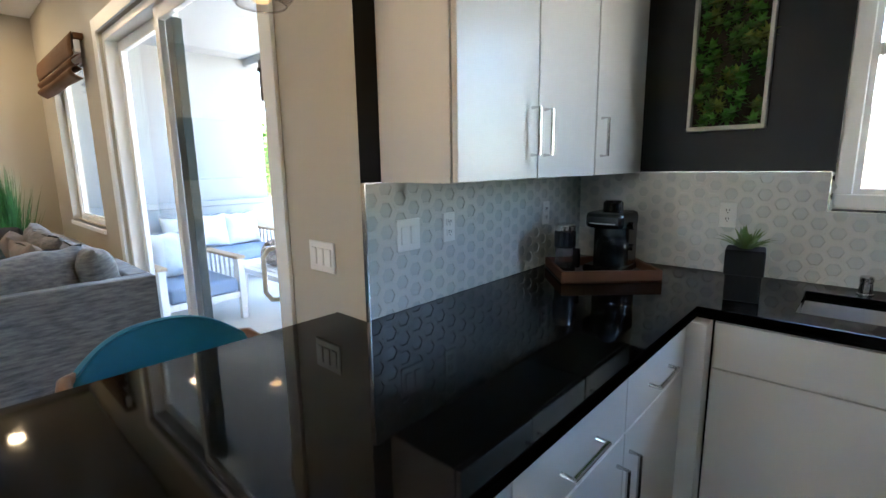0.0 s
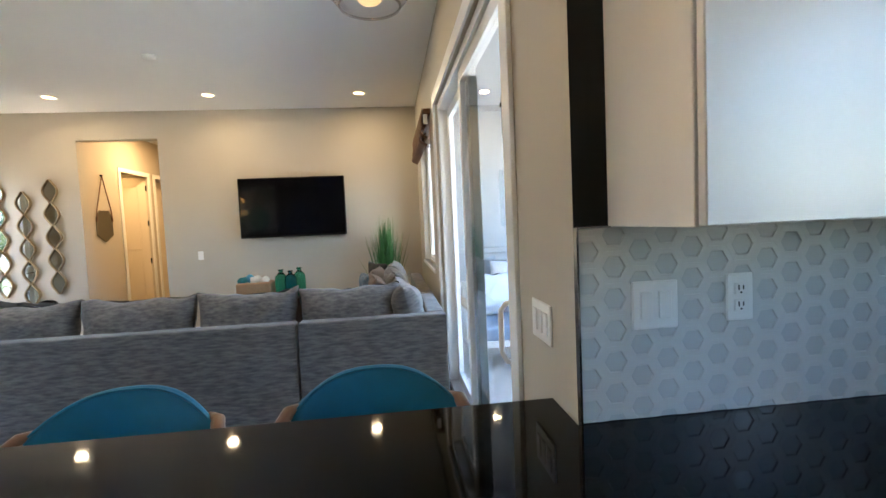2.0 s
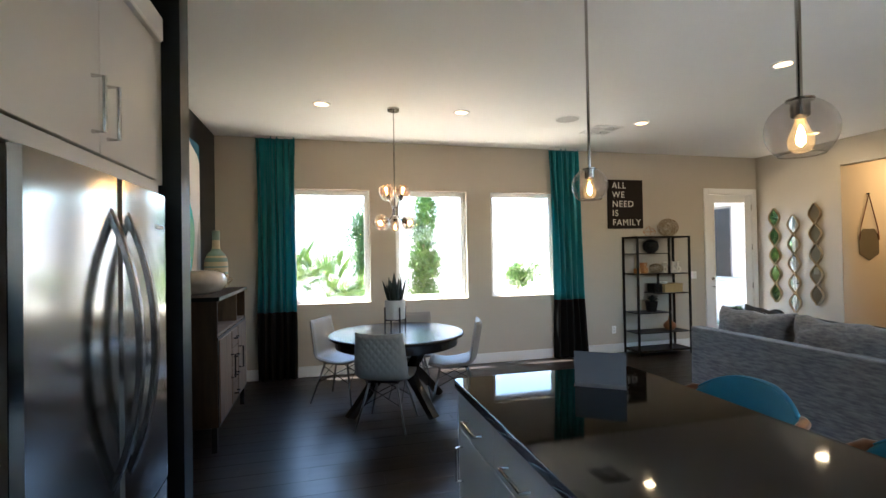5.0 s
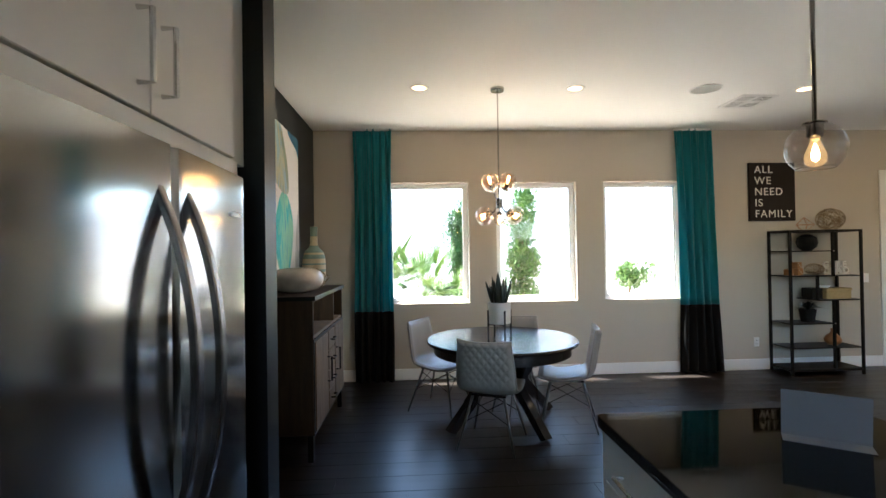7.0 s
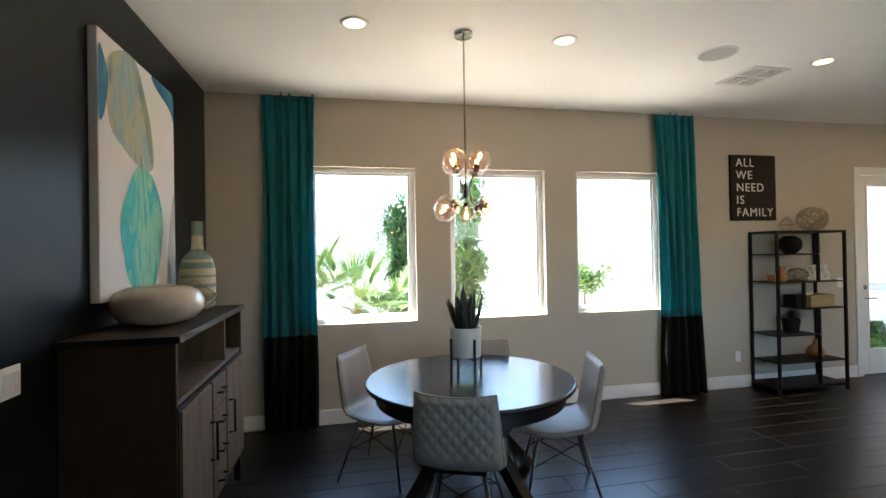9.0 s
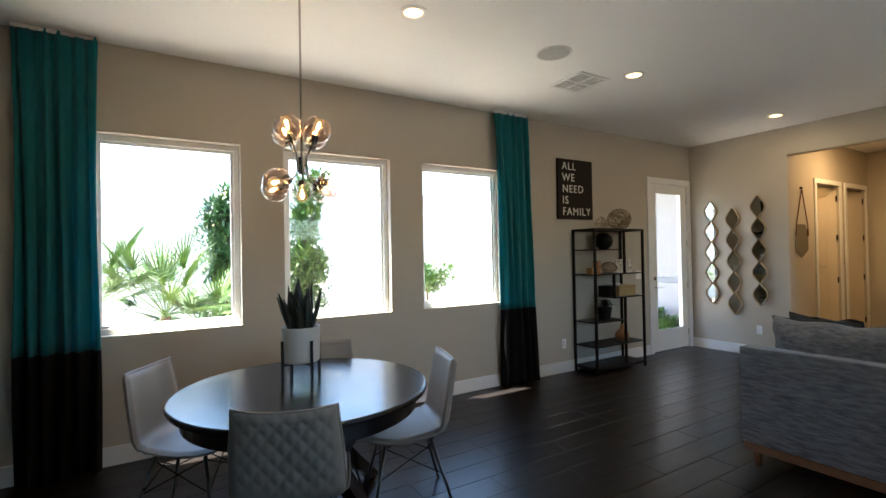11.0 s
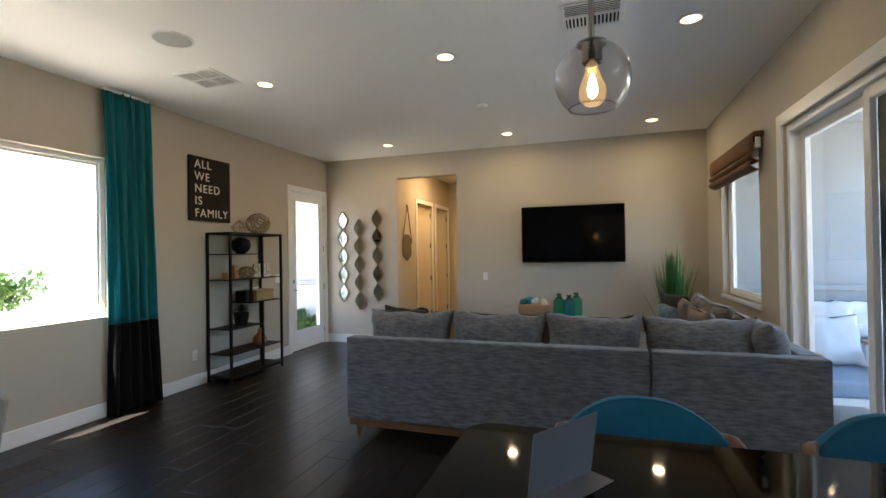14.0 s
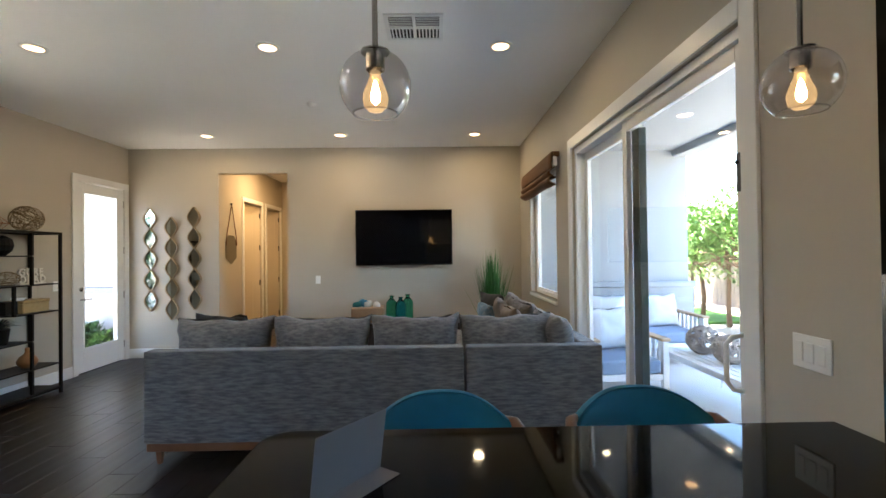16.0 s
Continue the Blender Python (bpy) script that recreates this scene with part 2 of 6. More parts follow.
solo("ceiling", boxed((X_WEST, X_EAST, Y_SOUTH, Y_NORTH, CEIL_Z, CEIL_Z + 0.1), (X_SPLASH, X_EAST, Y_NORTH, Y_KITCHEN, CEIL_Z, CEIL_Z + 0.1)),
     CEIL, "flat white painted ceiling", "ceiling", kind="structure")
solo("roof", boxed((X_WEST - 3.5, X_EAST + 0.6, Y_SOUTH - 0.18, Y_KITCHEN + 1.1, CEIL_Z + 0.31, CEIL_Z + 0.45)), CEIL, "flat roof over the house", "roof", kind="structure")
floor = solo("floor", boxed((X_WEST - 3.2, X_EAST + T, Y_SOUTH - T, Y_NORTH + T - 0.002, -0.15, -0.004), (X_SPLASH - T, X_EAST + T, Y_NORTH + T - 0.002, Y_KITCHEN + T, -0.15, -0.004)), GROUT, "dark brown wood plank floor", "floor", kind="structure")

# baseboards
for nm, s in (("baseboard_south_1", (-5.20, X_EAST, Y_SOUTH, Y_SOUTH + 0.015)), ("baseboard_west_1", (X_WEST, X_WEST + 0.015, Y_SOUTH, -1.967)),
              ("baseboard_west_2", (X_WEST, X_WEST + 0.015, -0.97, Y_NORTH)), ("baseboard_north_1", (X_WEST, -3.80, Y_NORTH - 0.015, Y_NORTH)),
              ("baseboard_east_1", (X_EAST - 0.015, X_EAST, Y_SOUTH + 0.015, 0.594))):
    solo(nm, boxed((*s, 0, 0.135), bevel=0.003), TRIM, "white painted baseboard", "baseboard", kind="structure")


def framed_window(name, a0, a1, z0, z1, y, out, label, rail=None, wide=0.045, deep=0.06):
    """A vinyl window in a wall along x, its frame centred on y; out: +1 or -1, the way outdoors."""
    w = thing(name, ((a0 + a1) / 2, y, z0), 0, label, "window", kind="structure")
    hw, h = (a1 - a0) / 2, z1 - z0
    part("window_frame", boxed((-hw, hw, -deep / 2, deep / 2, 0, wide), (-hw, hw, -deep / 2, deep / 2, h - wide, h),
                               (-hw, -hw + wide, -deep / 2, deep / 2, wide, h - wide), (hw - wide, hw, -deep / 2, deep / 2, wide, h - wide), bevel=0.004), VINYL, w)
    s = wide + 0.022
    part("sash", boxed((-hw + wide, hw - wide, -0.012, 0.012, wide, s), (-hw + wide, hw - wide, -0.012, 0.012, h - s, h - wide),
                       (-hw + wide, -hw + s, -0.012, 0.012, s, h - s), (hw - s, hw - wide, -0.012, 0.012, s, h - s)), VINYL, w)
    if rail:
        part("meeting_rail", boxed((-hw + s, hw - s, -0.02, 0.02, rail - 0.025, rail + 0.025), bevel=0.004), VINYL, w)
    pane = part("pane", boxed((-hw + s, hw - s, -0.003, 0.003, s, h - s)), GLASS, w, "clear glass pane")
    pane.visible_shadow = False
    return w


for i, (a, b) in enumerate(WINS):
    framed_window(f"window_{i + 1}", a, b, W_LO, W_HI, Y_SOUTH - 0.105, -1, "white framed fixed window onto the side yard")
framed_window("window_4", -5.57, -4.25, 0.945, 2.40, Y_NORTH + 0.10, 1, "white framed window onto the patio")
framed_window("window_5", 0.374, 1.60, 1.235, 2.35, Y_KITCHEN + 0.06, 1, "white framed window over the sink", rail=0.62, wide=0.06)
# window linings
solo("trim_window_4", boxed((-5.58, -4.24, Y_NORTH - 0.02, Y_NORTH + 0.04, 0.905, 0.945), bevel=0.004), TRIM, "white painted window sill", "trim", kind="structure")


# ---------- doors and sliding door ----------
def casing(name, a0, a1, top, y, side, width=0.09, thick=0.018):
    """Flat casing round an opening in a wall along x; side: +1 when the room lies towards +y."""
    y0, y1 = (y, y + thick) if side > 0 else (y - thick, y)
    solo(name, boxed((a0 - width, a0, y0, y1, 0, top + width), (a1, a1 + width, y0, y1, 0, top + width), (a0, a1, y0, y1, top, top + width), bevel=0.003),
         TRIM, "white painted flat casing", "trim", kind="structure")


casing("trim_door_1", -6.16, -5.29, 2.425, Y_SOUTH, 1, 0.085)
solo("trim_jamb_1", boxed((-6.198, -6.16, Y_SOUTH - T, Y_SOUTH, 0, 2.44), (-5.31, -5.292, Y_SOUTH - T, Y_SOUTH, 0, 2.44), (-6.16, -5.31, Y_SOUTH - T, Y_SOUTH, 2.42, 2.438)),
     TRIM, "white door jamb lining", "trim", kind="structure")
door = thing("door_1", (-5.735, Y_SOUTH - 0.03, 0.012), 0, "white full-lite glass door, closed", "door", kind="structure")
part("leaf", boxed((-0.425, -0.295, -0.022, 0.022, 0, 2.40), (0.335, 0.425, -0.022, 0.022, 0, 2.40), (-0.295, 0.335, -0.022, 0.022, 0, 0.29), (-0.295, 0.335, -0.022, 0.022, 2.29, 2.40), bevel=0.003), TRIM, door)
part("glazing_bead", boxed((-0.30, -0.278, 0.018, 0.03, 0.285, 2.295), (0.318, 0.34, 0.018, 0.03, 0.285, 2.295), (-0.278, 0.318, 0.018, 0.03, 0.285, 0.307), (-0.278, 0.318, 0.018, 0.03, 2.273, 2.295), bevel=0.003), TRIM, door)
pane = part("pane", boxed((-0.295, 0.335, -0.004, 0.004, 0.29, 2.29)), GLASS, door, "clear glass pane")
pane.visible_shadow = False
part("door_handle", tube([(0.375, 0.025, 0.92), (0.375, 0.07, 0.92), (0.36, 0.075, 0.92), (0.26, 0.075, 0.92)], 0.010), CHROME, door, "satin nickel lever handle", True)
part("deadbolt", lathe([(0.001, 0.0), (0.027, 0.0), (0.027, 0.014), (0.001, 0.016)], 20), CHROME, door, "satin nickel deadbolt", True).matrix_basis = pose(0.375, 0.022, 1.05, -90)
for hz in (0.22, 0.92, 1.55, 2.2):
    part("hinge", boxed((-0.438, -0.418, 0.018, 0.034, hz - 0.05, hz + 0.05), bevel=0.003), CHROME, door)

casing("trim_door_2", -3.67, -1.319, 2.40, Y_NORTH, -1, 0.095)
# dark colour for the shaded side and back of the white stiles
SHADED_STILE = material("shaded_stile_side", (0.035, 0.05, 0.045), 0.3, var=0.1, scale=3, fine=90)
sl = thing("door_2", (-2.51, Y_NORTH + 0.09, 0), 0, "white vinyl sliding patio door, closed", "sliding door", kind="structure")
part("frame", boxed((-1.158, -1.11, -0.07, 0.055, 0, 2.398), (1.143, 1.188, -0.07, 0.055, 0, 2.398), (-1.11, 1.143, -0.07, 0.055, 2.345, 2.398), (-1.11, 1.143, -0.07, 0.055, 0, 0.035), bevel=0.003), VINYL, sl)
for nm, a, b, yy in (("fixed_panel", -1.11, -0.01, 0.025), ("sliding_panel", -0.13, 1.143, -0.03)):
    p = part(nm, boxed((a, a + 0.065, yy - 0.018, yy + 0.018, 0.037, 2.343), (b - 0.065, b, yy - 0.018, yy + 0.018, 0.037, 2.343),
                       (a + 0.065, b - 0.065, yy - 0.018, yy + 0.018, 0.037, 0.12), (a + 0.065, b - 0.065, yy - 0.018, yy + 0.018, 2.27, 2.343), bevel=0.003), VINYL, sl)
    g = part("pane", boxed((a + 0.065, b - 0.065, yy - 0.003, yy + 0.003, 0.12, 2.27)), GLASS, p, "clear glass pane")
    g.visible_shadow = False
# strip added where the stile's side lies in shade
part("interlock", boxed((-0.063, 0.045, -0.012, 0.040, 0.12, 2.27), bevel=0.003), SHADED_STILE, sl, "meeting stile with its shade painted dark")
part("pull_handle", tube([(1.11, -0.05, 0.86), (1.11, -0.10, 0.87), (1.09, -0.115, 0.90), (1.09, -0.115, 1.06), (1.11, -0.10, 1.09), (1.11, -0.05, 1.10)], 0.011), VINYL, sl, "white pull handle", True)
SENSOR = material("grey_plastic", (0.10, 0.10, 0.11), 0.5)
sens = thing("door_sensor", (-1.345, Y_NORTH + 0.01, 1.70), 0, "small grey plastic sensor on the door frame", "sensor")
part("housing", boxed((-0.015, 0.015, -0.02, 0.02, 0, 0.16), bevel=0.005), SENSOR, sens)
part("lens", lathe([(0.001, 0), (0.009, 0), (0.009, 0.006), (0.001, 0.007)], 14), BLACK, sens, "dark round lens").matrix_basis = pose(-0.002, -0.02, 0.12, 90)

# roman shade over the north window
BROWN = material("brown_woven_shade", (0.14, 0.060, 0.021), 0.85, var=0.15, scale=14, fine=160, bump=0.5, stretch=(0.3, 1, 6))
rs = thing("roman_shade", (-4.89, Y_NORTH, 2.13), 0, "brown woven roman shade folded up above the window", "window shade")


def fold(zz, dd, hh):
    """One soft horizontal fold hanging from height zz."""
    return lambda u, v: Vector((-0.79 + 1.58 * u, -0.012 - dd * math.sin(math.pi * (0.12 + 0.80 * v)), zz - hh * v + 0.005 * math.sin(9 * u + 2 * v)))


for zz, dd, hh in ((0.185, 0.085, 0.095), (0.115, 0.092, 0.095)):
    solidify(part("fold", surface(fold(zz, dd, hh), 12, 10), BROWN, rs, smooth=True), 0.006)
solidify(part("valance", surface(lambda u, v: Vector((-0.80 + 1.60 * u, -0.070 - 0.012 * math.sin(math.pi * v) - 0.006 * v, 0.345 - 0.165 * v)), 12, 6), BROWN, rs, "flat woven valance", True), 0.006)
part("head_rail", boxed((-0.80, 0.80, -0.066, 0, 0.30, 0.345), bevel=0.004), BROWN, rs)
part("cord_bracket", boxed((0.795, 0.812, -0.07, -0.03, 0.20, 0.29), bevel=0.004), VINYL, rs, "white plastic bracket")

# ---------- hall beyond the opening ----------
HALL = material("hall_paint", (0.60, 0.50, 0.38), 0.6, var=0.03, scale=1.2, fine=240, bump=0.1, dist=0.001)
HDOOR = material("hall_door_paint", (0.66, 0.58, 0.46), 0.4, var=0.03, scale=2, fine=100)
wall_along_x("wall_hall_south", -2.25, -2.10, -9.46, X_WEST - T, [(-8.27, -7.46, 0, 2.40), (-9.31, -8.53, 0, 2.40)], [WALL], label="greige painted hall wall", z1=3.03)
wall_along_x("wall_hall_north", -0.85, -0.70, -9.46, X_WEST - T, [], [WALL], label="greige painted hall wall", z1=3.03)
solo("wall_hall_end", boxed((-9.6, -9.46, -3.4, -0.7, 0, 3.03)), WALL, "greige painted wall at the hall's end", "wall", kind="structure")
solo("wall_hall_back", boxed((-9.46, X_WEST - T, -3.4, -3.25, 0, 3.03)), WALL, "greige painted wall of a side room", "wall", kind="structure")
solo("ceiling_hall", boxed((-9.6, X_WEST - T, -3.4, -0.7, 3.03, 3.13)), CEIL, "white hall ceiling", "ceiling", kind="structure")
for i, (a, b) in enumerate(((-8.27, -7.46), (-9.31, -8.53))):
    casing(f"trim_door_{i + 3}", a, b, 2.40, -2.10, 1, 0.07)
for i, (a, b, ang) in enumerate(((-8.26, -7.47, 74), (-9.30, -8.54, 20))):
    d = thing(f"door_{i + 3}", (b if i else a, -2.13, 0.01), 0, "cream panelled interior door standing ajar", "door", kind="structure")
    w = b - a
    d.matrix_basis = pose(a, -2.13, 0.01, 0, 0, -ang)
    part("leaf", boxed((0, w, -0.035, 0, 0, 2.375), bevel=0.004), HDOOR, d)
    for z0, z1 in ((0.2, 1.0), (1.15, 2.22)):
        part("panel", boxed((0.12, w - 0.12, 0.0, 0.008, z0, z1), bevel=0.006), HDOOR, d)
    for hz in (0.25, 0.95, 1.6, 2.2):
        part("hinge", boxed((-0.012, 0.008, -0.01, 0.012, hz - 0.045, hz + 0.045), bevel=0.002), BLACK, d)
    part("door_knob", lathe([(0.001, 0), (0.02, 0.0), (0.012, 0.02), (0.026, 0.04), (0.02, 0.06), (0.001, 0.065)], 16), CHROME, d, smooth=True).matrix_basis = pose(w - 0.06, 0.0, 0.95, -90)

MIRROR = bpy.data.materials.new("mirror")
MIRROR.use_nodes = True
MIRROR.node_tree.nodes["Principled BSDF"].inputs["Metallic"].default_value = 1.0
MIRROR.node_tree.nodes["Principled BSDF"].inputs["Roughness"].default_value = 0.03
MIRROR.node_tree.nodes["Principled BSDF"].inputs["Base Color"].default_value = (0.42, 0.43, 0.40, 1)
LEATHER = material("brown_leather", (0.12, 0.045, 0.018), 0.55, var=0.15, scale=20, fine=120)
hm = thing("hanging_mirror", (-6.95, -2.098, 1.33), 0, "six-sided mirror hanging from a brown leather strap", "mirror")
hexpts = [(-0.19, 0.10), (0.0, 0.0), (0.19, 0.10), (0.19, 0.36), (0.10, 0.46), (-0.10, 0.46), (-0.19, 0.36)]
bm = bmesh.new()
fr = [bm.verts.new((x, 0.012, z)) for x, z in hexpts]
bk = [bm.verts.new((x, 0.0, z)) for x, z in hexpts]
bm.faces.new(fr), bm.faces.new(bk[::-1])
for i in range(len(fr)):
    bm.faces.new((fr[i - 1], fr[i], bk[i], bk[i - 1]))
bmesh.ops.recalc_face_normals(bm, faces=bm.faces)
part("glass", bm, MIRROR, hm)
part("strap", tube([(-0.19, 0.016, 0.30), (-0.17, 0.016, 0.46), (0, 0.02, 0.96), (0.17, 0.016, 0.46), (0.19, 0.016, 0.30)], 0.008, 6), LEATHER, hm, "brown leather strap")
part("peg", lathe([(0.001, 0), (0.014, 0), (0.014, 0.03), (0.001, 0.032)], 14), BLACK, hm).matrix_basis = pose(0, 0.0, 0.965, -90)

# three waved mirrors on the west wall
BRONZE = material("antique_gold_frame", (0.36, 0.27, 0.16), 0.5, 0.35, var=0.2, scale=20, fine=120)


def wave_mirror(y, z_top, tilt):
    m = thing("wave_mirror", (X_WEST + 0.004, y, z_top - 1.49), 0, "tall wall mirror of five drop-shaped lobes in a bronze frame", "mirror", "waved mirrors on the wall")
    m.matrix_basis = pose(X_WEST + 0.004, y, z_top - 1.49, tilt, 0, 0)
    n, h = 50, 1.49

    def half(t):
        return 0.007 + 0.080 * abs(math.sin(math.pi * t * 5)) ** 1.25
    bm = bmesh.new()
    rows = [[bm.verts.new((0.014, s * half(i / n) * 0.93, i / n * h)) for s in (-1, 1)] for i in range(n + 1)]
    for a, b in zip(rows, rows[1:]):
        bm.faces.new((a[0], a[1], b[1], b[0]))
    part("glass", bm, MIRROR, m)
    for s in (-1, 1):
        bm = bmesh.new()
        ribbon = [[bm.verts.new((x, s * (half(i / n) + o), i / n * h)) for x, o in ((0.0, -0.004), (0.034, -0.004), (0.036, 0.002), (0.034, 0.007), (0.0, 0.007))] for i in range(n + 1)]
        for a, b in zip(ribbon, ribbon[1:]):
            for k in range(4):
                bm.faces.new((a[k], a[k + 1], b[k + 1], b[k]))
        bmesh.ops.recalc_face_normals(bm, faces=bm.faces)
        part("frame_side", bm, BRONZE, m)
    return m


for y, zt, tl in ((-2.94, 2.165, 0.4), (-2.632, 2.037, 0.5), (-2.305, 2.18, 0.5)):
    wave_mirror(y, zt, tl)

# ---------- switch plates ----------
PLATE = material("white_plastic", (0.82, 0.81, 0.78), 0.35, var=0.01)
SLOT = material("dark_slot", (0.02, 0.02, 0.02), 0.6)


def plate(loc, rz, rockers=0, outlet=False, w=None, label=""):
    """A plate on a wall; its front looks along local -y."""
    w = w or (0.07 + 0.046 * max(0, rockers - 1))
    p = thing("outlet_plate" if outlet else "switch_plate", loc, rz, label or ("white duplex outlet plate on the wall" if outlet else "white rocker switch plate on the wall"),
              "outlet" if outlet else "light switch")
    part("cover", boxed((-w / 2, w / 2, -0.007, 0, -0.058, 0.058), bevel=0.003), PLATE, p)
    for i in range(rockers):
        x = (i - (rockers - 1) / 2) * 0.046
        r = part("rocker", boxed((x - 0.016, x + 0.016, -0.012, -0.006, -0.033, 0.033), bevel=0.002), PLATE, p)
    for zc in ((-0.02, 0.02) if outlet else ()):
        part("socket", boxed((-0.017, 0.017, -0.010, -0.006, zc - 0.015, zc + 0.015), bevel=0.003), PLATE, p)
        for x, hh in ((-0.006, 0.006), (0.006, 0.005)):
            part("slot", boxed((x - 0.0013, x + 0.0013, -0.0112, -0.0096, zc - hh + 0.003, zc + hh + 0.003)), SLOT, p)
        part("ground_hole", boxed((-0.002, 0.002, -0.0112, -0.0096, zc - 0.011, zc - 0.007)), SLOT, p)
    for zc in (-0.047, 0.047):
        part("screw", lathe([(0.0003, 0), (0.0026, 0), (0.0026, 0.001), (0.0003, 0.001)], 8), PLATE, p).matrix_basis = pose(0, -0.0075, zc, 90)
    return p


plate((-0.995, Y_NORTH, 1.11), 0, 3, label="white three-gang rocker switch plate beside the patio door")
plate((X_SPLASH + 0.018, 2.634, 1.192), 90, 2, label="white two-gang rocker switch plate on the tiled backsplash")
plate((X_SPLASH + 0.018, 2.853, 1.198), 90, 0, True, label="white duplex outlet plate on the tiled backsplash")
plate((X_SPLASH + 0.018, 3.60, 1.19), 90, 0, True, label="white duplex outlet plate on the tiled backsplash")
plate((0.01, Y_KITCHEN - 0.018, 1.19), 0, 0, True, label="white duplex outlet plate on the tiled backsplash")
plate((X_EAST, -0.785, 1.128), -90, 3, label="white three-gang switch plate on the charcoal wall")
plate((X_WEST, -0.532, 1.10), 90, 1, label="white single switch plate below the television wall")
plate((X_WEST, -1.99 - 0.35, 0.36), 90, 0, True)
plate((-3.527, Y_SOUTH, 0.347), 180, 0, True)
plate((-4.98, Y_SOUTH, 1.13), 180, 2)

# ---------- kitchen ----------
def flat_outline(name, outer, holes, z0, z1, bevel, mat, label, cat, round_at=()):
    """A slab with an outline and holes, its rim eased."""
    cu = bpy.data.curves.new(name, 'CURVE')
    cu.dimensions, cu.fill_mode = '2D', 'BOTH'
    cu.extrude, cu.bevel_depth, cu.bevel_resolution = (z1 - z0) / 2 - bevel, bevel, 1
    cu.offset = -bevel
    for pts in [outer] + holes:
        sp = cu.splines.new('POLY')
        sp.points.add(len(pts) - 1)
        for q, (x, y) in zip(sp.points, pts):
            q.co = (x, y, 0, 1)
        sp.use_cyclic_u = True
    ob = new(name, cu)
    ob.location.z = (z0 + z1) / 2
    dg = bpy.context.evaluated_depsgraph_get()
    me = bpy.data.meshes.new_from_object(ob.evaluated_get(dg))
    bpy.data.objects.remove(ob)
    out = new(name, me)
    out.location.z = (z0 + z1) / 2
    me.materials.clear()
    me.materials.append(mat)
    return tagged(out, label, cat)


def arc(cx, cy, r, a0, a1, n=6):
    return [(cx + r * math.cos(radians(a0 + (a1 - a0) * i / n)), cy + r * math.sin(radians(a0 + (a1 - a0) * i / n))) for i in range(n + 1)]


C_LO, C_HI = 0.872, 0.914
flat_outline("worktop", arc(-0.82, 0.755, 0.09, 180, 270) + arc(0.040, 0.690, 0.025, 270, 360) + [(0.065, 3.33), (1.90, 3.33), (1.90, 3.996), (-0.732, 3.996), (-0.732, 2.44), (-0.91, 2.44)],
             [[(0.34, 3.47), (0.34, 3.83), (1.08, 3.83), (1.08, 3.47)]], C_LO, C_HI, 0.003, STONE, "polished black stone worktop on the kitchen cabinets", "worktop")


def pull(parent, p0, p1, out, mat=None):
    """A square bar pull from p0 to p1 standing off along out."""
    p0, p1, o = Vector(p0), Vector(p1), Vector(out) * 0.032
    bm = bmesh.new()
    tube([p0, p0 + o, p1 + o, p1], 0.0065, 8, bm)
    return part("handle", bm, mat or CHROME, parent, "brushed nickel bar handle")


def base_unit(y0, y1, drawer=True):
    """A base unit facing +x under the worktop."""
    u = thing("base_cabinet", (0.03, (y0 + y1) / 2, 0), 0, "white flat-front base cabinet with a drawer over a door", "cabinet", "base cabinets")
    h = (y1 - y0) / 2
    part("body", boxed((-0.60, 0.0, -h, h, 0.10, C_LO - 0.001), (-0.60, -0.06, -h, h, 0.0, 0.10)), CABINET, u)
    d = part("drawer_front", boxed((0.0, 0.02, -h + 0.002, h - 0.002, 0.690, 0.862), bevel=0.002), CABINET, u)
    pull(d, (0.02, -0.09, 0.765), (0.02, 0.09, 0.765), (1, 0, 0))
    d = part("door", boxed((0.0, 0.02, -h + 0.002, h - 0.002, 0.11, 0.685), bevel=0.002), CABINET, u)
    return u, d, h


for i, (y0, y1) in enumerate(((0.71, 1.185), (1.185, 1.66), (1.66, 2.15), (2.15, 2.713), (2.713, 3.262))):
    u, d, h = base_unit(y0, y1)
    e = h - 0.045 if i % 2 else -h + 0.045
    pull(d, (0.02, e, 0.45), (0.02, e, 0.61), (1, 0, 0))
pe = thing("peninsula_panel", (0, 0, 0), 0, "white end and back panels of the peninsula", "panel")
part("end_panel", boxed((-0.62, 0.05, 0.69, 0.709, 0, C_LO - 0.001), bevel=0.002), CABINET, pe)
part("back_panel", boxed((-0.62, -0.572, 0.709, 2.44, 0, C_LO - 0.001), bevel=0.002), CABINET, pe)
solo("cabinet_filler", boxed((-0.55, 0.115, 3.264, 3.35, 0.10, C_LO - 0.001), bevel=0.002), CABINET, "white filler strip in the cabinet corner", "cabinet filler")
su = thing("sink_cabinet", (0.62, 3.365, 0), 0, "white sink base cabinet with a false drawer front", "cabinet")
part("body", boxed((-0.50, 0.50, 0.0, 0.60, 0.10, 0.64), (-0.50, 0.50, 0.06, 0.60, 0, 0.10), (-0.50, 0.50, 0.0, 0.03, 0.64, C_LO - 0.001)), CABINET, su)
part("drawer_front", boxed((-0.498, 0.498, -0.02, 0.0, 0.690, 0.862), bevel=0.002), CABINET, su)
part("door", boxed((-0.498, 0.0, -0.02, 0.0, 0.11, 0.685), bevel=0.002), CABINET, su)
part("door", boxed((0.003, 0.498, -0.02, 0.0, 0.11, 0.685), bevel=0.002), CABINET, su)
rb = thing("end_cabinet", (1.52, 3.365, 0), 0, "white base cabinet beside the sink unit", "cabinet")
part("body", boxed((-0.39, 0.38, 0, 0.62, 0.10, C_LO - 0.001)), CABINET, rb)
part("door", boxed((-0.388, 0.378, -0.02, 0, 0.11, 0.862), bevel=0.002), CABINET, rb)

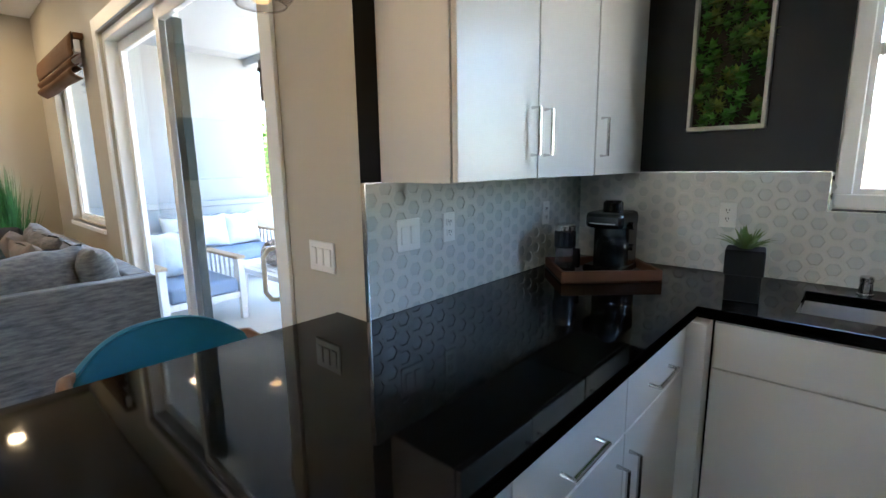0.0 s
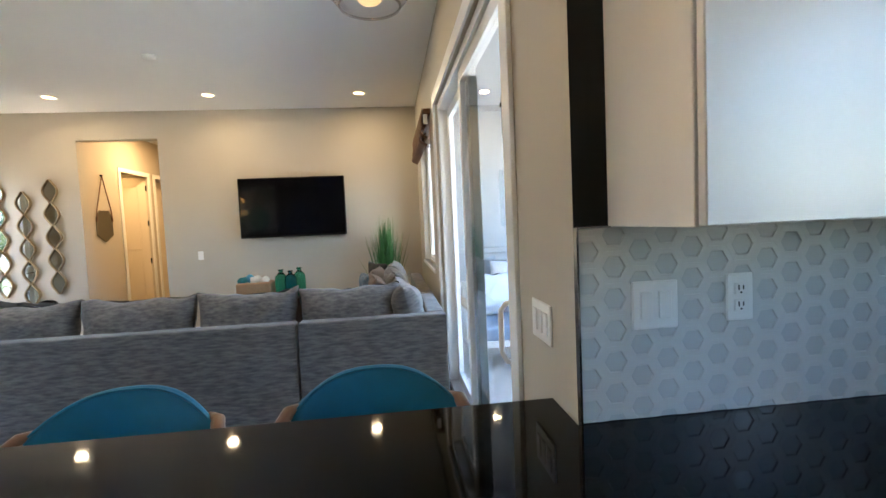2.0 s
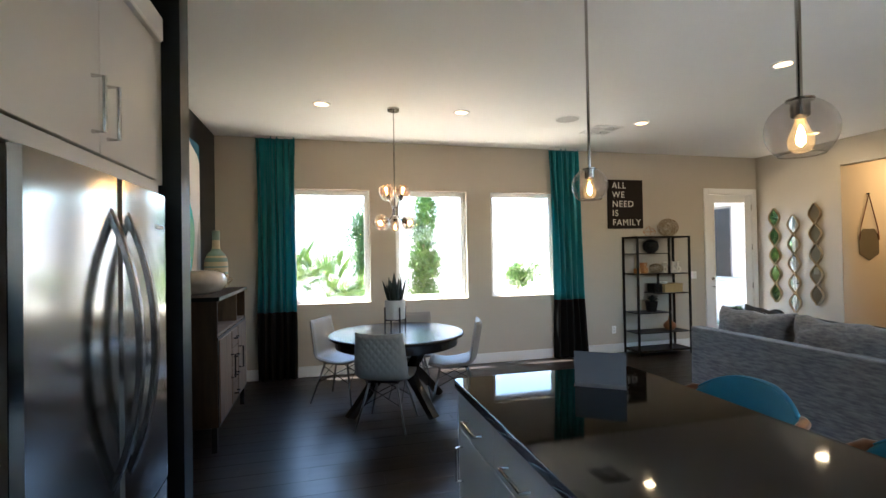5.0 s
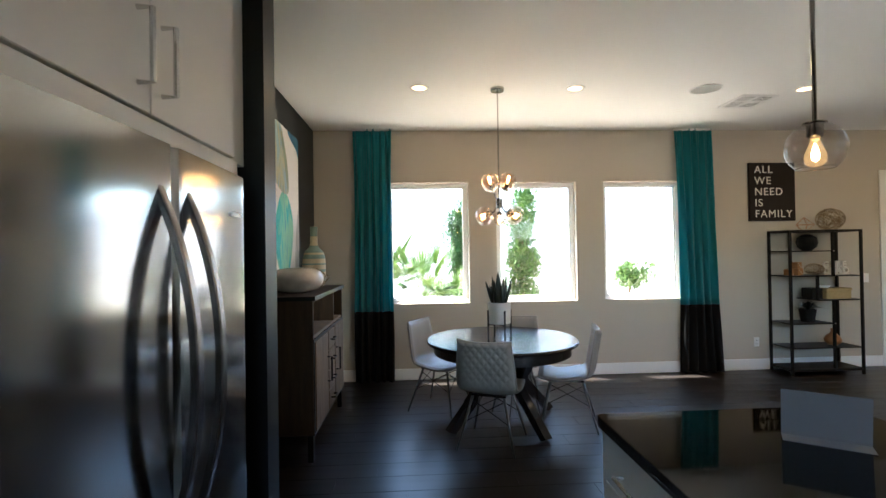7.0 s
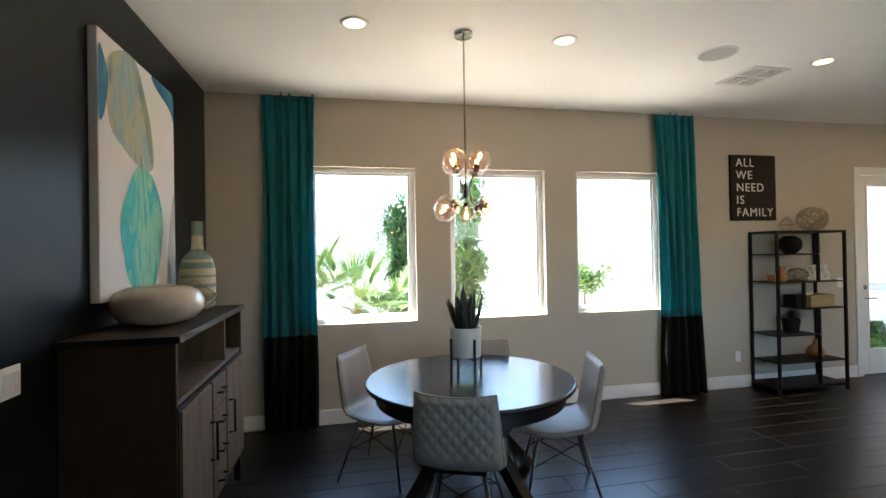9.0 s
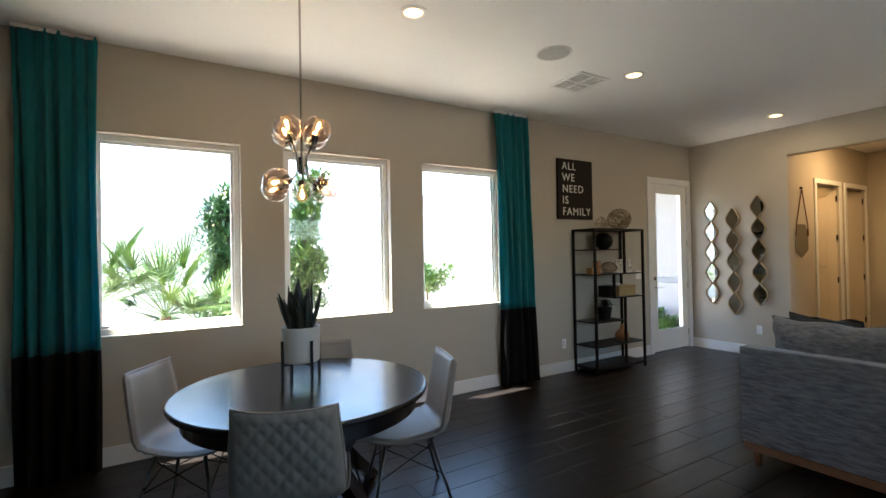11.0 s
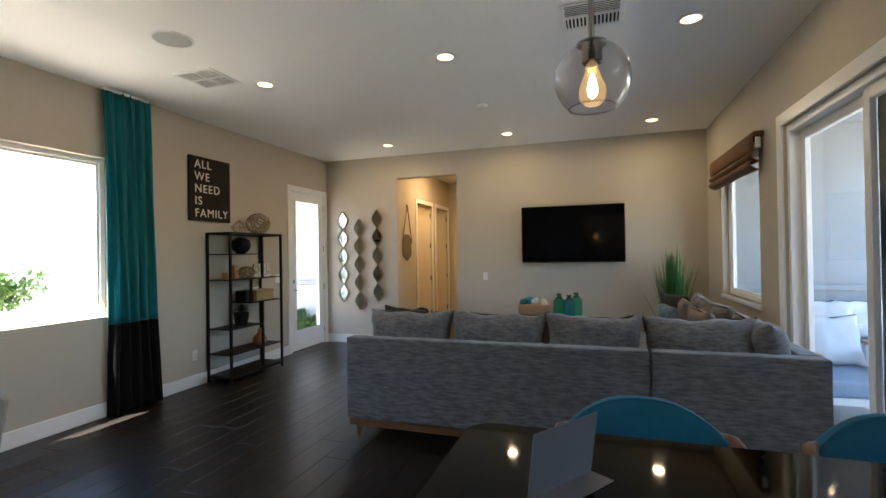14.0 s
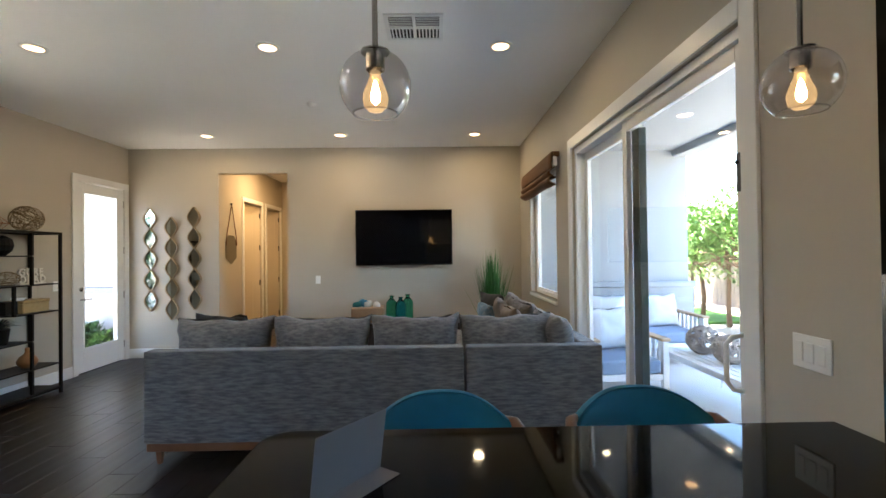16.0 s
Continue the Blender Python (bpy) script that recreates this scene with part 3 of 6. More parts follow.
sink = thing("sink", (0.71, 3.65, 0.66), 0, "stainless steel undermount sink basin", "sink")
bm = boxed((-0.385, 0.385, -0.195, 0.195, 0.0, 0.004), (-0.385, -0.38, -0.195, 0.195, 0, 0.212), (0.38, 0.385, -0.195, 0.195, 0, 0.212), (-0.38, 0.38, -0.195, -0.19, 0, 0.212), (-0.38, 0.38, 0.19, 0.195, 0, 0.212))
SINK = material("sink_steel", (0.72, 0.70, 0.67), 0.28, 1.0, var=0.1, scale=3, fine=60, stretch=(1, 30, 1))
part("basin", bm, SINK, sink)
part("drain", lathe([(0.002, 0.006), (0.04, 0.006), (0.042, 0.004)], 20), CHROME, sink)
cap = thing("air_gap", (0.515, 3.90, C_HI), 0, "brushed nickel air gap cap on the worktop", "air gap")
part("cap", lathe([(0.022, 0.0), (0.022, 0.05), (0.0215, 0.052), (0.023, 0.054), (0.023, 0.068), (0.019, 0.074), (0.001, 0.075)], 24), CHROME, cap, smooth=False)
part("collar", lathe([(0.026, 0.0), (0.026, 0.004), (0.022, 0.006)], 24), CHROME, cap)


def upper_unit(y0, y1, splits, handles):
    u = thing("wall_cabinet", (X_SPLASH + 0.002, y0, 1.383), 0, "white flat-front wall cabinet above the backsplash", "cabinet", "wall cabinets")
    w = y1 - y0
    part("body", boxed((0, 0.317, 0, w, 0, 1.07), bevel=0.002), CABINET, u)
    cuts = [0.004] + splits + [w - 0.002]
    for a, b, hy in zip(cuts, cuts[1:], handles):
        d = part("door", boxed((0.320, 0.342, a, b - 0.004, 0.002, 1.068), bevel=0.0025), CABINET, u)
        pull(d, (0.342, hy, 0.085), (0.342, hy, 0.245), (1, 0, 0))
    return u


upper_unit(2.531, 3.446, [0.447], [0.402, 0.487])
upper_unit(3.448, 3.998, [], [0.05])

# cabinet over the refrigerator and its side panel
uf = thing("fridge_cabinet", (1.31, 0.725, 1.84), 0, "white two-door cabinet above the refrigerator", "cabinet")
part("body", boxed((0.02, 0.655, 0.0, 1.115, 0.0, 0.66), bevel=0.002), CABINET, uf)
part("crown", boxed((-0.02, 0.02, 0.10, 1.115, 0.56, 0.66), bevel=0.006), CABINET, uf)
for a, b, hy in ((0.135, 0.60, 0.555), (0.604, 1.07, 0.65)):
    d = part("door", boxed((0.0, 0.02, a, b, 0.004, 0.555), bevel=0.0025), CABINET, uf)
    pull(d, (0.0, hy, 0.06), (0.0, hy, 0.22), (-1, 0, 0))
part("filler", boxed((0.004, 0.03, 0.10, 1.115, -0.052, -0.001), bevel=0.002), CABINET, uf)
part("side_panel", boxed((-0.01, 0.655, 1.12, 1.19, -1.84, 0.66), bevel=0.002), CABINET, uf)

FR_SIDE = material("fridge_side_grey", (0.06, 0.06, 0.062), 0.5)
fg = thing("refrigerator", (1.262, 0.868, 0), 0, "stainless steel french-door refrigerator with bowed handles", "refrigerator")
part("body", boxed((0.07, 0.69, 0.004, 0.906, 0.02, 1.765), bevel=0.004), FR_SIDE, fg, "dark grey cabinet sides")


HANDLE_STEEL = material("handle_steel", (0.20, 0.19, 0.185), 0.26, 1.0, var=0.05, scale=2, fine=30, stretch=(20, 20, 0.5))


def bowed_door(y0, y1, z0, z1):
    def fn(u, v):
        yy = y0 + (y1 - y0) * u
        e = min(u, 1 - u) * (y1 - y0)
        r = 0.018
        x = (r - math.sqrt(max(0, r * r - (r - min(e, r)) ** 2))) - 0.012 * math.sin(math.pi * (0.0 + 1.0 * yy / 0.91))
        return Vector((x + 0.012, yy, z0 + (z1 - z0) * v))
    bm = surface(fn, 30, 1)
    add_box(bm, 0.032, 0.066, y0, y1, z0, z1)
    return bm


for nm, a, b, z0, z1 in (("door", 0.004, 0.452, 0.70, 1.775), ("door", 0.458, 0.906, 0.70, 1.775), ("freezer_drawer", 0.004, 0.906, 0.06, 0.692)):
    d = part(nm, bowed_door(a, b, z0, z1), STEEL, fg, smooth=False)
    if nm == "door":
        hy = 0.39 if a < 0.1 else 0.51
        bm = bmesh.new()
        rings = []
        for k in range(25):
            q = 2 * k / 24 - 1
            x, z = 0.012 - 0.088 * (1 - abs(q) ** 2.2), 1.275 + 0.425 * q
            w = 0.0155 - 0.003 * abs(q)
            rings.append([bm.verts.new(p) for p in ((x, hy - w, z), (x - 0.003, hy - w + 0.004, z), (x - 0.003, hy + w - 0.004, z), (x, hy + w, z), (x + 0.014, hy + w, z), (x + 0.014, hy - w, z))])
        for r0, r1 in zip(rings, rings[1:]):
            for k in range(6):
                bm.faces.new((r0[k], r0[(k + 1) % 6], r1[(k + 1) % 6], r1[k]))
        bm.faces.new(rings[0][::-1])
        bm.faces.new(rings[-1])
        bmesh.ops.recalc_face_normals(bm, faces=bm.faces)
        part("handle", bm, HANDLE_STEEL, d, "dark brushed flat bowed handle")
    else:
        part("handle", tube([(0.0 - 0.055 * math.sin(math.pi * t / 12) ** 0.6, 0.10 + 0.71 * t / 12, 0.62) for t in range(13)], 0.013, 8), CHROME, d, smooth=True)
part("badge", boxed((0.001, 0.008, 0.07, 0.14, 1.645, 1.657), bevel=0.001), PLATE, fg, "small chrome badge")
part("toe_grille", boxed((0.05, 0.08, 0.01, 0.9, 0.0, 0.055)), BLACK, fg)

# tray with coffee things
TRAYW = material("tray_wood", (0.13, 0.05, 0.022), 0.5, var=0.2, scale=6, fine=50, stretch=(1, 1, 6))
tr = thing("tray", (-0.425, 3.585, C_HI), 42, "brown wooden serving tray with a black base", "tray")
part("base", boxed((-0.222, 0.222, -0.17, 0.17, 0.0, 0.012), bevel=0.002), BLACK, tr)
for s in ((-0.222, 0.222, -0.17, -0.155), (-0.222, 0.222, 0.155, 0.17), (-0.222, -0.207, -0.155, 0.155), (0.207, 0.222, -0.155, 0.155)):
    part("rim", boxed((*s, 0.0 if s[0] == -0.222 and s[1] == 0.222 else 0.012, 0.055), bevel=0.002), TRAYW, tr)
GLOSSBLK = material("black_plastic", (0.004, 0.004, 0.0045), 0.25, var=0.05)
JARGLASS = glass_material("smoked_glass", (0.55, 0.55, 0.55))
cm = thing("coffee_maker", (-0.405, 3.665, C_HI + 0.013), 0, "black espresso coffee maker standing on the tray", "coffee maker")
part("body", boxed((-0.085, 0.085, -0.02, 0.10, 0, 0.26), bevel=0.012, segs=2), GLOSSBLK, cm)
part("base", boxed((-0.09, 0.09, -0.12, 0.10, 0.0, 0.035), bevel=0.008), GLOSSBLK, cm)
part("head", boxed((-0.09, 0.09, -0.11, 0.10, 0.21, 0.285), bevel=0.02, segs=2), GLOSSBLK, cm)
part("cap", lathe([(0.045, 0.285), (0.045, 0.325), (0.035, 0.335), (0.001, 0.336)], 20), GLOSSBLK, cm)
part("knob", lathe([(0.001, 0), (0.018, 0), (0.018, 0.02), (0.001, 0.021)], 16), GLOSSBLK, cm).matrix_basis = pose(0.085, 0.0, 0.22, 0, 90, 0)
part("knob", lathe([(0.001, 0), (0.016, 0), (0.016, 0.02), (0.001, 0.021)], 16), GLOSSBLK, cm).matrix_basis = pose(0.085, 0.0, 0.12, 0, 90, 0)
part("carafe", lathe([(0.03, 0.04), (0.05, 0.06), (0.055, 0.11), (0.042, 0.15), (0.04, 0.16)], 24, (0, -0.06, 0)), JARGLASS, cm, "glass carafe", True)
part("carafe_handle", tube([(0.0, -0.115, 0.14), (0.0, -0.15, 0.135), (0.0, -0.15, 0.08), (0.0, -0.112, 0.07)], 0.008), GLOSSBLK, cm)
part("trim_band", boxed((-0.06, 0.06, -0.114, -0.108, 0.232, 0.236)), CHROME, cm)
gr = thing("coffee_grinder", (-0.555, 3.485, C_HI + 0.013), 0, "black coffee grinder with a glass jar and steel lid", "coffee grinder")
part("base", lathe([(0.05, 0), (0.05, 0.03), (0.045, 0.04)], 24, cap=True), GLOSSBLK, gr)
part("jar", lathe([(0.043, 0.04), (0.045, 0.05), (0.045, 0.12)], 24), JARGLASS, gr, "clear glass jar", True)
part("motor", lathe([(0.047, 0.12), (0.05, 0.125), (0.05, 0.195), (0.047, 0.20)], 24, cap=True), GLOSSBLK, gr)
part("lid", lathe([(0.046, 0.20), (0.047, 0.205), (0.047, 0.225), (0.04, 0.232), (0.001, 0.233)], 24), CHROME, gr, "brushed steel lid")
part("grip", boxed((0.045, 0.075, -0.012, 0.012, 0.03, 0.12), bevel=0.004), GLOSSBLK, gr)

# succulent in a black pot
LEAF = material("leaf_green", (0.10, 0.19, 0.045), 0.45, var=0.25, scale=30, fine=120, colour2=(0.17, 0.21, 0.05))
DARKLEAF = material("dark_leaf", (0.006, 0.014, 0.007), 0.4, var=0.2, scale=20, fine=90)
MATTEBLK = material("matte_black_ceramic", (0.004, 0.004, 0.004), 0.6, spec=0.25, var=0.1)
GRASSY = material("yellow_green_leaf", (0.30, 0.34, 0.06), 0.45, var=0.25, scale=30, fine=120)
FERNY = material("fresh_green_leaf", (0.10, 0.30, 0.04), 0.4, var=0.25, scale=30, fine=120)
SOIL = material("soil", (0.03, 0.022, 0.015), 0.95, var=0.3, scale=60, bump=0.6)


def blade(bm, base, tip, width, bend=0.0, seg=5, fold=0.15):
    """A tapered leaf with a folded middle."""
    base, tip = Vector(base), Vector(tip)
    d = tip - base
    side = d.cross(Vector((0, 0, 1)))
    side = side.normalized() if side.length > 1e-4 else Vector((1, 0, 0))
    up = side.cross(d).normalized()
    rows = []
    for i in range(seg + 1):
        t = i / seg
        w = width * (0.55 + 1.3 * t * (1 - t) * 1.4) * (1 - t ** 3) + 0.0005
        c = base + d * t + Vector((0, 0, bend * t * (1 - t) * 4)) - up * 0
        rows.append([bm.verts.new(c - side * w), bm.verts.new(c - up * w * fold * 2), bm.verts.new(c + side * w)])
    for a, b in zip(rows, rows[1:]):
        bm.faces.new((a[0], a[1], b[1], b[0]))
        bm.faces.new((a[1], a[2], b[2], b[1]))


rng = random.Random(4)
sp = thing("succulent", (0.162, 3.545, C_HI), 8, "spiky green succulent in a tall black square pot", "potted plant")
part("pot", boxed((-0.058, 0.058, -0.058, 0.058, 0, 0.105), (-0.064, 0.064, -0.064, 0.064, 0.10, 0.196), bevel=0.004), MATTEBLK, sp)
bm = bmesh.new()
for i in range(46):
    a, el = rng.uniform(0, 6.283), rng.uniform(0.25, 1.35)
    r = rng.uniform(0.07, 0.125)
    blade(bm, (0.012 * math.cos(a), 0.012 * math.sin(a), 0.19), (r * math.cos(el) * math.cos(a), r * math.cos(el) * math.sin(a), 0.190 + 0.85 * r * math.sin(el)), 0.008, 0.01, 4)
part("leaves", bm, LEAF, sp)

# framed plant wall piece
gw = thing("plant_frame", (-0.035, Y_KITCHEN, 1.575), 0, "white framed panel of green succulents on the charcoal wall", "wall art")
FRAMEW = material("grey_white_frame", (0.55, 0.53, 0.49), 0.5)
for s in ((-0.155, 0.155, 0, 0.02), (-0.155, 0.155, 0.96, 0.98), (-0.155, -0.14, 0.02, 0.96), (0.14, 0.155, 0.02, 0.96)):
    part("frame_bar", boxed((s[0], s[1], -0.05, -0.001, s[2], s[3]), bevel=0.002), FRAMEW, gw)
part("backing", boxed((-0.14, 0.14, -0.012, -0.001, 0.02, 0.96)), SOIL, gw)
for k in range(170):
    cx, cz = rng.uniform(-0.13, 0.13), rng.uniform(0.03, 0.95)
    bm = bmesh.new()
    R = rng.uniform(0.022, 0.050)
    for ring, n in ((1.0, 8), (0.62, 6), (0.3, 4)):
        for i in range(n):
            a = 6.283 * (i + rng.random() * 0.4) / n
            blade(bm, (0, -0.012, 0), (R * ring * math.cos(a), -0.018 - 0.03 * (1.1 - ring), R * ring * math.sin(a)), R * 0.30, 0.0, 3)
    o = part("rosette", bm, rng.choice([LEAF, FERNY, FERNY, GRASSY, FERNY]), gw)
    o.matrix_basis = pose(cx, -0.005, cz)

# ---------- television and console ----------
SCREEN = material("tv_screen", (0.002, 0.002, 0.0025), 0.06, var=0.02, spec=0.3)
tv = thing("television", (X_WEST, 0.735, 1.30), 0, "large black flat television mounted on the wall", "television")
part("bezel", boxed((0.09, 0.135, -0.695, 0.695, 0, 0.797), bevel=0.006), BLACK, tv)
part("screen", boxed((0.132, 0.1375, -0.683, 0.683, 0.022, 0.785)), SCREEN, tv, "glossy black screen")
part("wall_mount", boxed((0.0, 0.09, -0.25, 0.25, 0.2, 0.6), bevel=0.004), BLACK, tv)
part("logo", boxed((0.1365, 0.139, -0.03, 0.03, 0.008, 0.014)), CHROME, tv, "small grey mark")
DKWOOD = material("espresso_wood", (0.030, 0.018, 0.012), 0.4, var=0.2, scale=5, fine=50, stretch=(6, 0.6, 6))
cs = thing("media_console", (-5.98, 0.72, 0), 0, "low dark wooden media console under the television", "console")
part("top", boxed((-0.23, 0.23, -0.85, 0.85, 0.49, 0.52), bevel=0.003), DKWOOD, cs)
part("body", boxed((-0.21, 0.21, -0.83, 0.83, 0.12, 0.49), bevel=0.003), DKWOOD, cs)
for y in (-0.55, 0, 0.55):
    part("door", boxed((0.21, 0.225, y - 0.265, y + 0.265, 0.14, 0.475), bevel=0.002), DKWOOD, cs)
for x in (-0.17, 0.17):
    for y in (-0.78, 0.78):
        part("leg", boxed((x - 0.02, x + 0.02, y - 0.02, y + 0.02, 0, 0.12)), DKWOOD, cs)


def bottle(x, y, h, r, colour):
    b = thing("glass_bottle", (x, y, 0.52), 0, "translucent coloured glass bottle on the console", "bottle", "glass bottles")
    prof = [(0.001, 0.0), (r * 0.9, 0.0), (r, 0.015), (r, h * 0.66), (r * 0.92, h * 0.75), (r * 0.55, h * 0.85), (r * 0.34, h * 0.89), (r * 0.34, h * 0.96)]
    part("body", lathe(prof, 26), glass_material("bottle_glass", colour, 0.05, 1.45, False), b, smooth=True)
    part("lip", lathe([(r * 0.34, h * 0.96), (r * 0.45, h * 0.965), (r * 0.45, h), (r * 0.33, h), (r * 0.30, h * 0.95)], 22), glass_material("bottle_lip_glass", colour, 0.05, 1.45, False), b, smooth=True)


bottle(-5.95, 0.565, 0.36, 0.078, (0.10, 0.62, 0.42))
bottle(-5.90, 0.695, 0.345, 0.075, (0.03, 0.38, 0.48))
bottle(-6.02, 0.785, 0.37, 0.078, (0.10, 0.62, 0.42))
WICKER = material("tan_wicker", (0.34, 0.21, 0.11), 0.85, var=0.2, scale=40, fine=160, bump=0.6)
bk = thing("basket", (-5.97, 0.235, 0.52), 0, "tan woven basket filled with rolled towels", "basket")
part("body", boxed((-0.14, 0.14, -0.215, 0.215, 0, 0.215), bevel=0.02, segs=2), WICKER, bk)
for i, (y, z, c) in enumerate(((-0.13, 0.235, (0.02, 0.14, 0.15)), (0.0, 0.24, (0.55, 0.55, 0.48)), (0.12, 0.225, (0.60, 0.58, 0.52)), (-0.06, 0.26, (0.05, 0.20, 0.30)))):
    bm = tube([(-0.10, 0, 0), (0.10, 0, 0)], 0.05, 14)
    o = part("towel", bm, material("towel", c, 0.95, var=0.2, scale=40, fine=200, bump=0.5), bk, "rolled towel", True)
    o.matrix_basis = pose(0, y, z, 0, 0, 12 * i - 15)

# tall grass in a planter behind the sofa
GRASS = material("grass_green", (0.05, 0.18, 0.03), 0.5, var=0.3, scale=12, fine=60, colour2=(0.012, 0.05, 0.012))
gp = thing("grass_plant", (-5.80, 1.95, 0), 0, "tall green grass plant in a dark pot in the corner", "potted plant")
part("pot", lathe([(0.001, 0), (0.13, 0), (0.16, 0.30), (0.165, 0.32), (0.15, 0.32), (0.14, 0.29), (0.001, 0.29)], 28), MATTEBLK, gp, smooth=False)
bm = bmesh.new()
for i in range(300):
    a = rng.uniform(0, 6.283)
    lean, h = abs(rng.gauss(0, 0.17)), rng.uniform(0.75, 1.28)
    p0 = (rng.uniform(-0.06, 0.06), rng.uniform(-0.06, 0.06), 0.28)
    blade(bm, p0, (p0[0] + lean * math.cos(a), p0[1] + lean * math.sin(a), 0.28 + h * (1 - lean * 0.5)), 0.0085, 0.03, 5)
part("foliage", bm, GRASS, gp)


# ---------- sofa ----------
def cushion(w, d, h, pinch=0.05, n=24, crease=0.006, seed=0):
    """A stuffed knife-edge cushion, w along x, d thick along y, h along z, centred."""
    bm = bmesh.new()
    sheets = []
    for side in (-1, 1):
        g = []
        for i in range(n + 1):
            row = []
            for j in range(n + 1):
                u, v = math.sin(math.pi * (i / n - 0.5)), math.sin(math.pi * (j / n - 0.5))
                x = u * w / 2 * (1 - pinch * math.cos(v * math.pi / 2))
                z = v * h / 2 * (1 - pinch * math.cos(u * math.pi / 2))
                t = max(0.0, (1 - u ** 4) * (1 - v ** 4)) ** 0.5
                q = Vector((x * 6, side * 2 + seed * 3.1, z * 6))
                k = 1 + 0.22 * noise.noise(q) + 0.13 * noise.noise(q * 2.7)
                row.append(bm.verts.new((x + 0.014 * noise.noise(q * 1.5), side * d / 2 * t * k, z + 4.0 * crease * noise.noise(q * 1.7 + Vector((5, 0, 0))))))
            g.append(row)
        for i in range(n):
            for j in range(n):
                bm.faces.new((g[i][j], g[i + 1][j], g[i + 1][j + 1], g[i][j + 1]))
        sheets.append(g)
    bmesh.ops.remove_doubles(bm, verts=bm.verts, dist=0.02 / n)
    bmesh.ops.recalc_face_normals(bm, faces=bm.faces)
    return bm


def sofa_section(name, x0, x1, y0, y1, back, label):
    """A sofa section on a walnut base; back names the sides that carry a back ('e', 'n')."""
    s = thing(name, ((x0 + x1) / 2, (y0 + y1) / 2, 0), 0, label, "sofa", "sofa sections")
    a, b = (x1 - x0) / 2, (y1 - y0) / 2
    part("base_rail", boxed((-a + 0.01, a - 0.01, -b + 0.012, b - 0.012, 0.10, 0.157), bevel=0.004), WALNUT, s, "walnut base rail")
    part("seat_frame", boxed((-a + 0.004, a - 0.004, -b + 0.004, b - 0.004, 0.158, 0.34), bevel=0.012, segs=2), GREY_FABRIC, s)
    ax1 = a - 0.13 if 'e' in back else a
    by1 = b - 0.13 if 'n' in back else b
    if 'e' in back:
        bm = boxed((a - 0.125, a, -b, b, 0.158, 0.80), bevel=0.018, segs=3)
        part("backrest", bm, GREY_FABRIC, s)
        part("piping", tube([(a - 0.006, -b + 0.006, 0.17), (a - 0.006, -b + 0.006, 0.792), (a - 0.006, b - 0.006, 0.792), (a - 0.006, b - 0.006, 0.17), (a - 0.006, -b + 0.006, 0.165)], 0.006, 6), GREY_FABRIC, s)
    if 'n' in back:
        part("backrest", boxed((-a, ax1, b - 0.125, b, 0.158, 0.80), bevel=0.018, segs=3), GREY_FABRIC, s)
    part("seat_cushion", boxed((-a + 0.01, ax1 - 0.005, -b + 0.01, by1 - 0.005, 0.345, 0.50), bevel=0.035, segs=3), GREY_FABRIC, s)
    for x in (-a + 0.06, a - 0.06):
        for y in (-b + 0.08, b - 0.08):
            o = part("foot", lathe([(0.018, 0), (0.03, 0.10)], 4, (0, 0, 0), True), WALNUT, s, "tapered walnut foot")
            o.matrix_basis = pose(x, y, 0, 0, 0, 45)
    return s


sofa_section("sofa", -3.68, -2.723, -0.855, 1.380, 'e', "long grey woven fabric sofa section on a walnut base")
sofa_section("sofa_corner", -3.68, -2.723, 1.392, 2.36, 'en', "grey woven fabric sofa corner section with two backs")
sofa_section("sofa_return", -5.35, -3.69, 1.392, 2.36, 'n', "grey woven fabric sofa section along the window wall")


def back_cushion(y0, y1, lean, seed, top=0.98):
    o = solo("back_cushion", cushion(y1 - y0 + 0.03, 0.28, 0.52, 0.095, seed=seed), GREY_FABRIC, "plump grey woven back cushion leaning on the sofa", "cushion", "sofa back cushions", smooth=True)
    o.matrix_basis = pose(-2.965, (y0 + y1) / 2, top - 0.235, lean, 0, 90)
    return o


for k, (a, b) in enumerate(((-0.75, -0.05), (-0.03, 0.685), (0.705, 1.35), (1.37, 2.05))):
    back_cushion(a, b, -10, k, 0.975)
o = solo("back_cushion", cushion(0.66, 0.24, 0.50, 0.09, seed=9), GREY_FABRIC, "grey woven back cushion in the sofa corner", "cushion", "sofa back cushions", smooth=True)
o.matrix_basis = pose(-3.12, 2.115, 0.735, 13, 0, 4)
for k, (x, z, rz, t) in enumerate(((-3.95, 0.76, 6, 18), (-4.62, 0.76, -5, 16))):
    o = solo("back_cushion", cushion(0.66, 0.20, 0.48, seed=11 + k), GREY_FABRIC, "grey woven back cushion below the window", "cushion", "sofa back cushions", smooth=True)
    o.matrix_basis = pose(x, 2.08, z, t, 0, rz)
CHARC = material("charcoal_fabric", (0.035, 0.035, 0.033), 0.95, var=0.15, scale=30, fine=200, bump=0.4)
TAUPE = material("taupe_fabric", (0.20, 0.16, 0.13), 0.95, var=0.15, scale=30, fine=200, bump=0.4)
BLUEF = material("blue_patterned_fabric", (0.02, 0.10, 0.17), 0.9, var=0.4, scale=25, fine=120, colour2=(0.20, 0.24, 0.26))
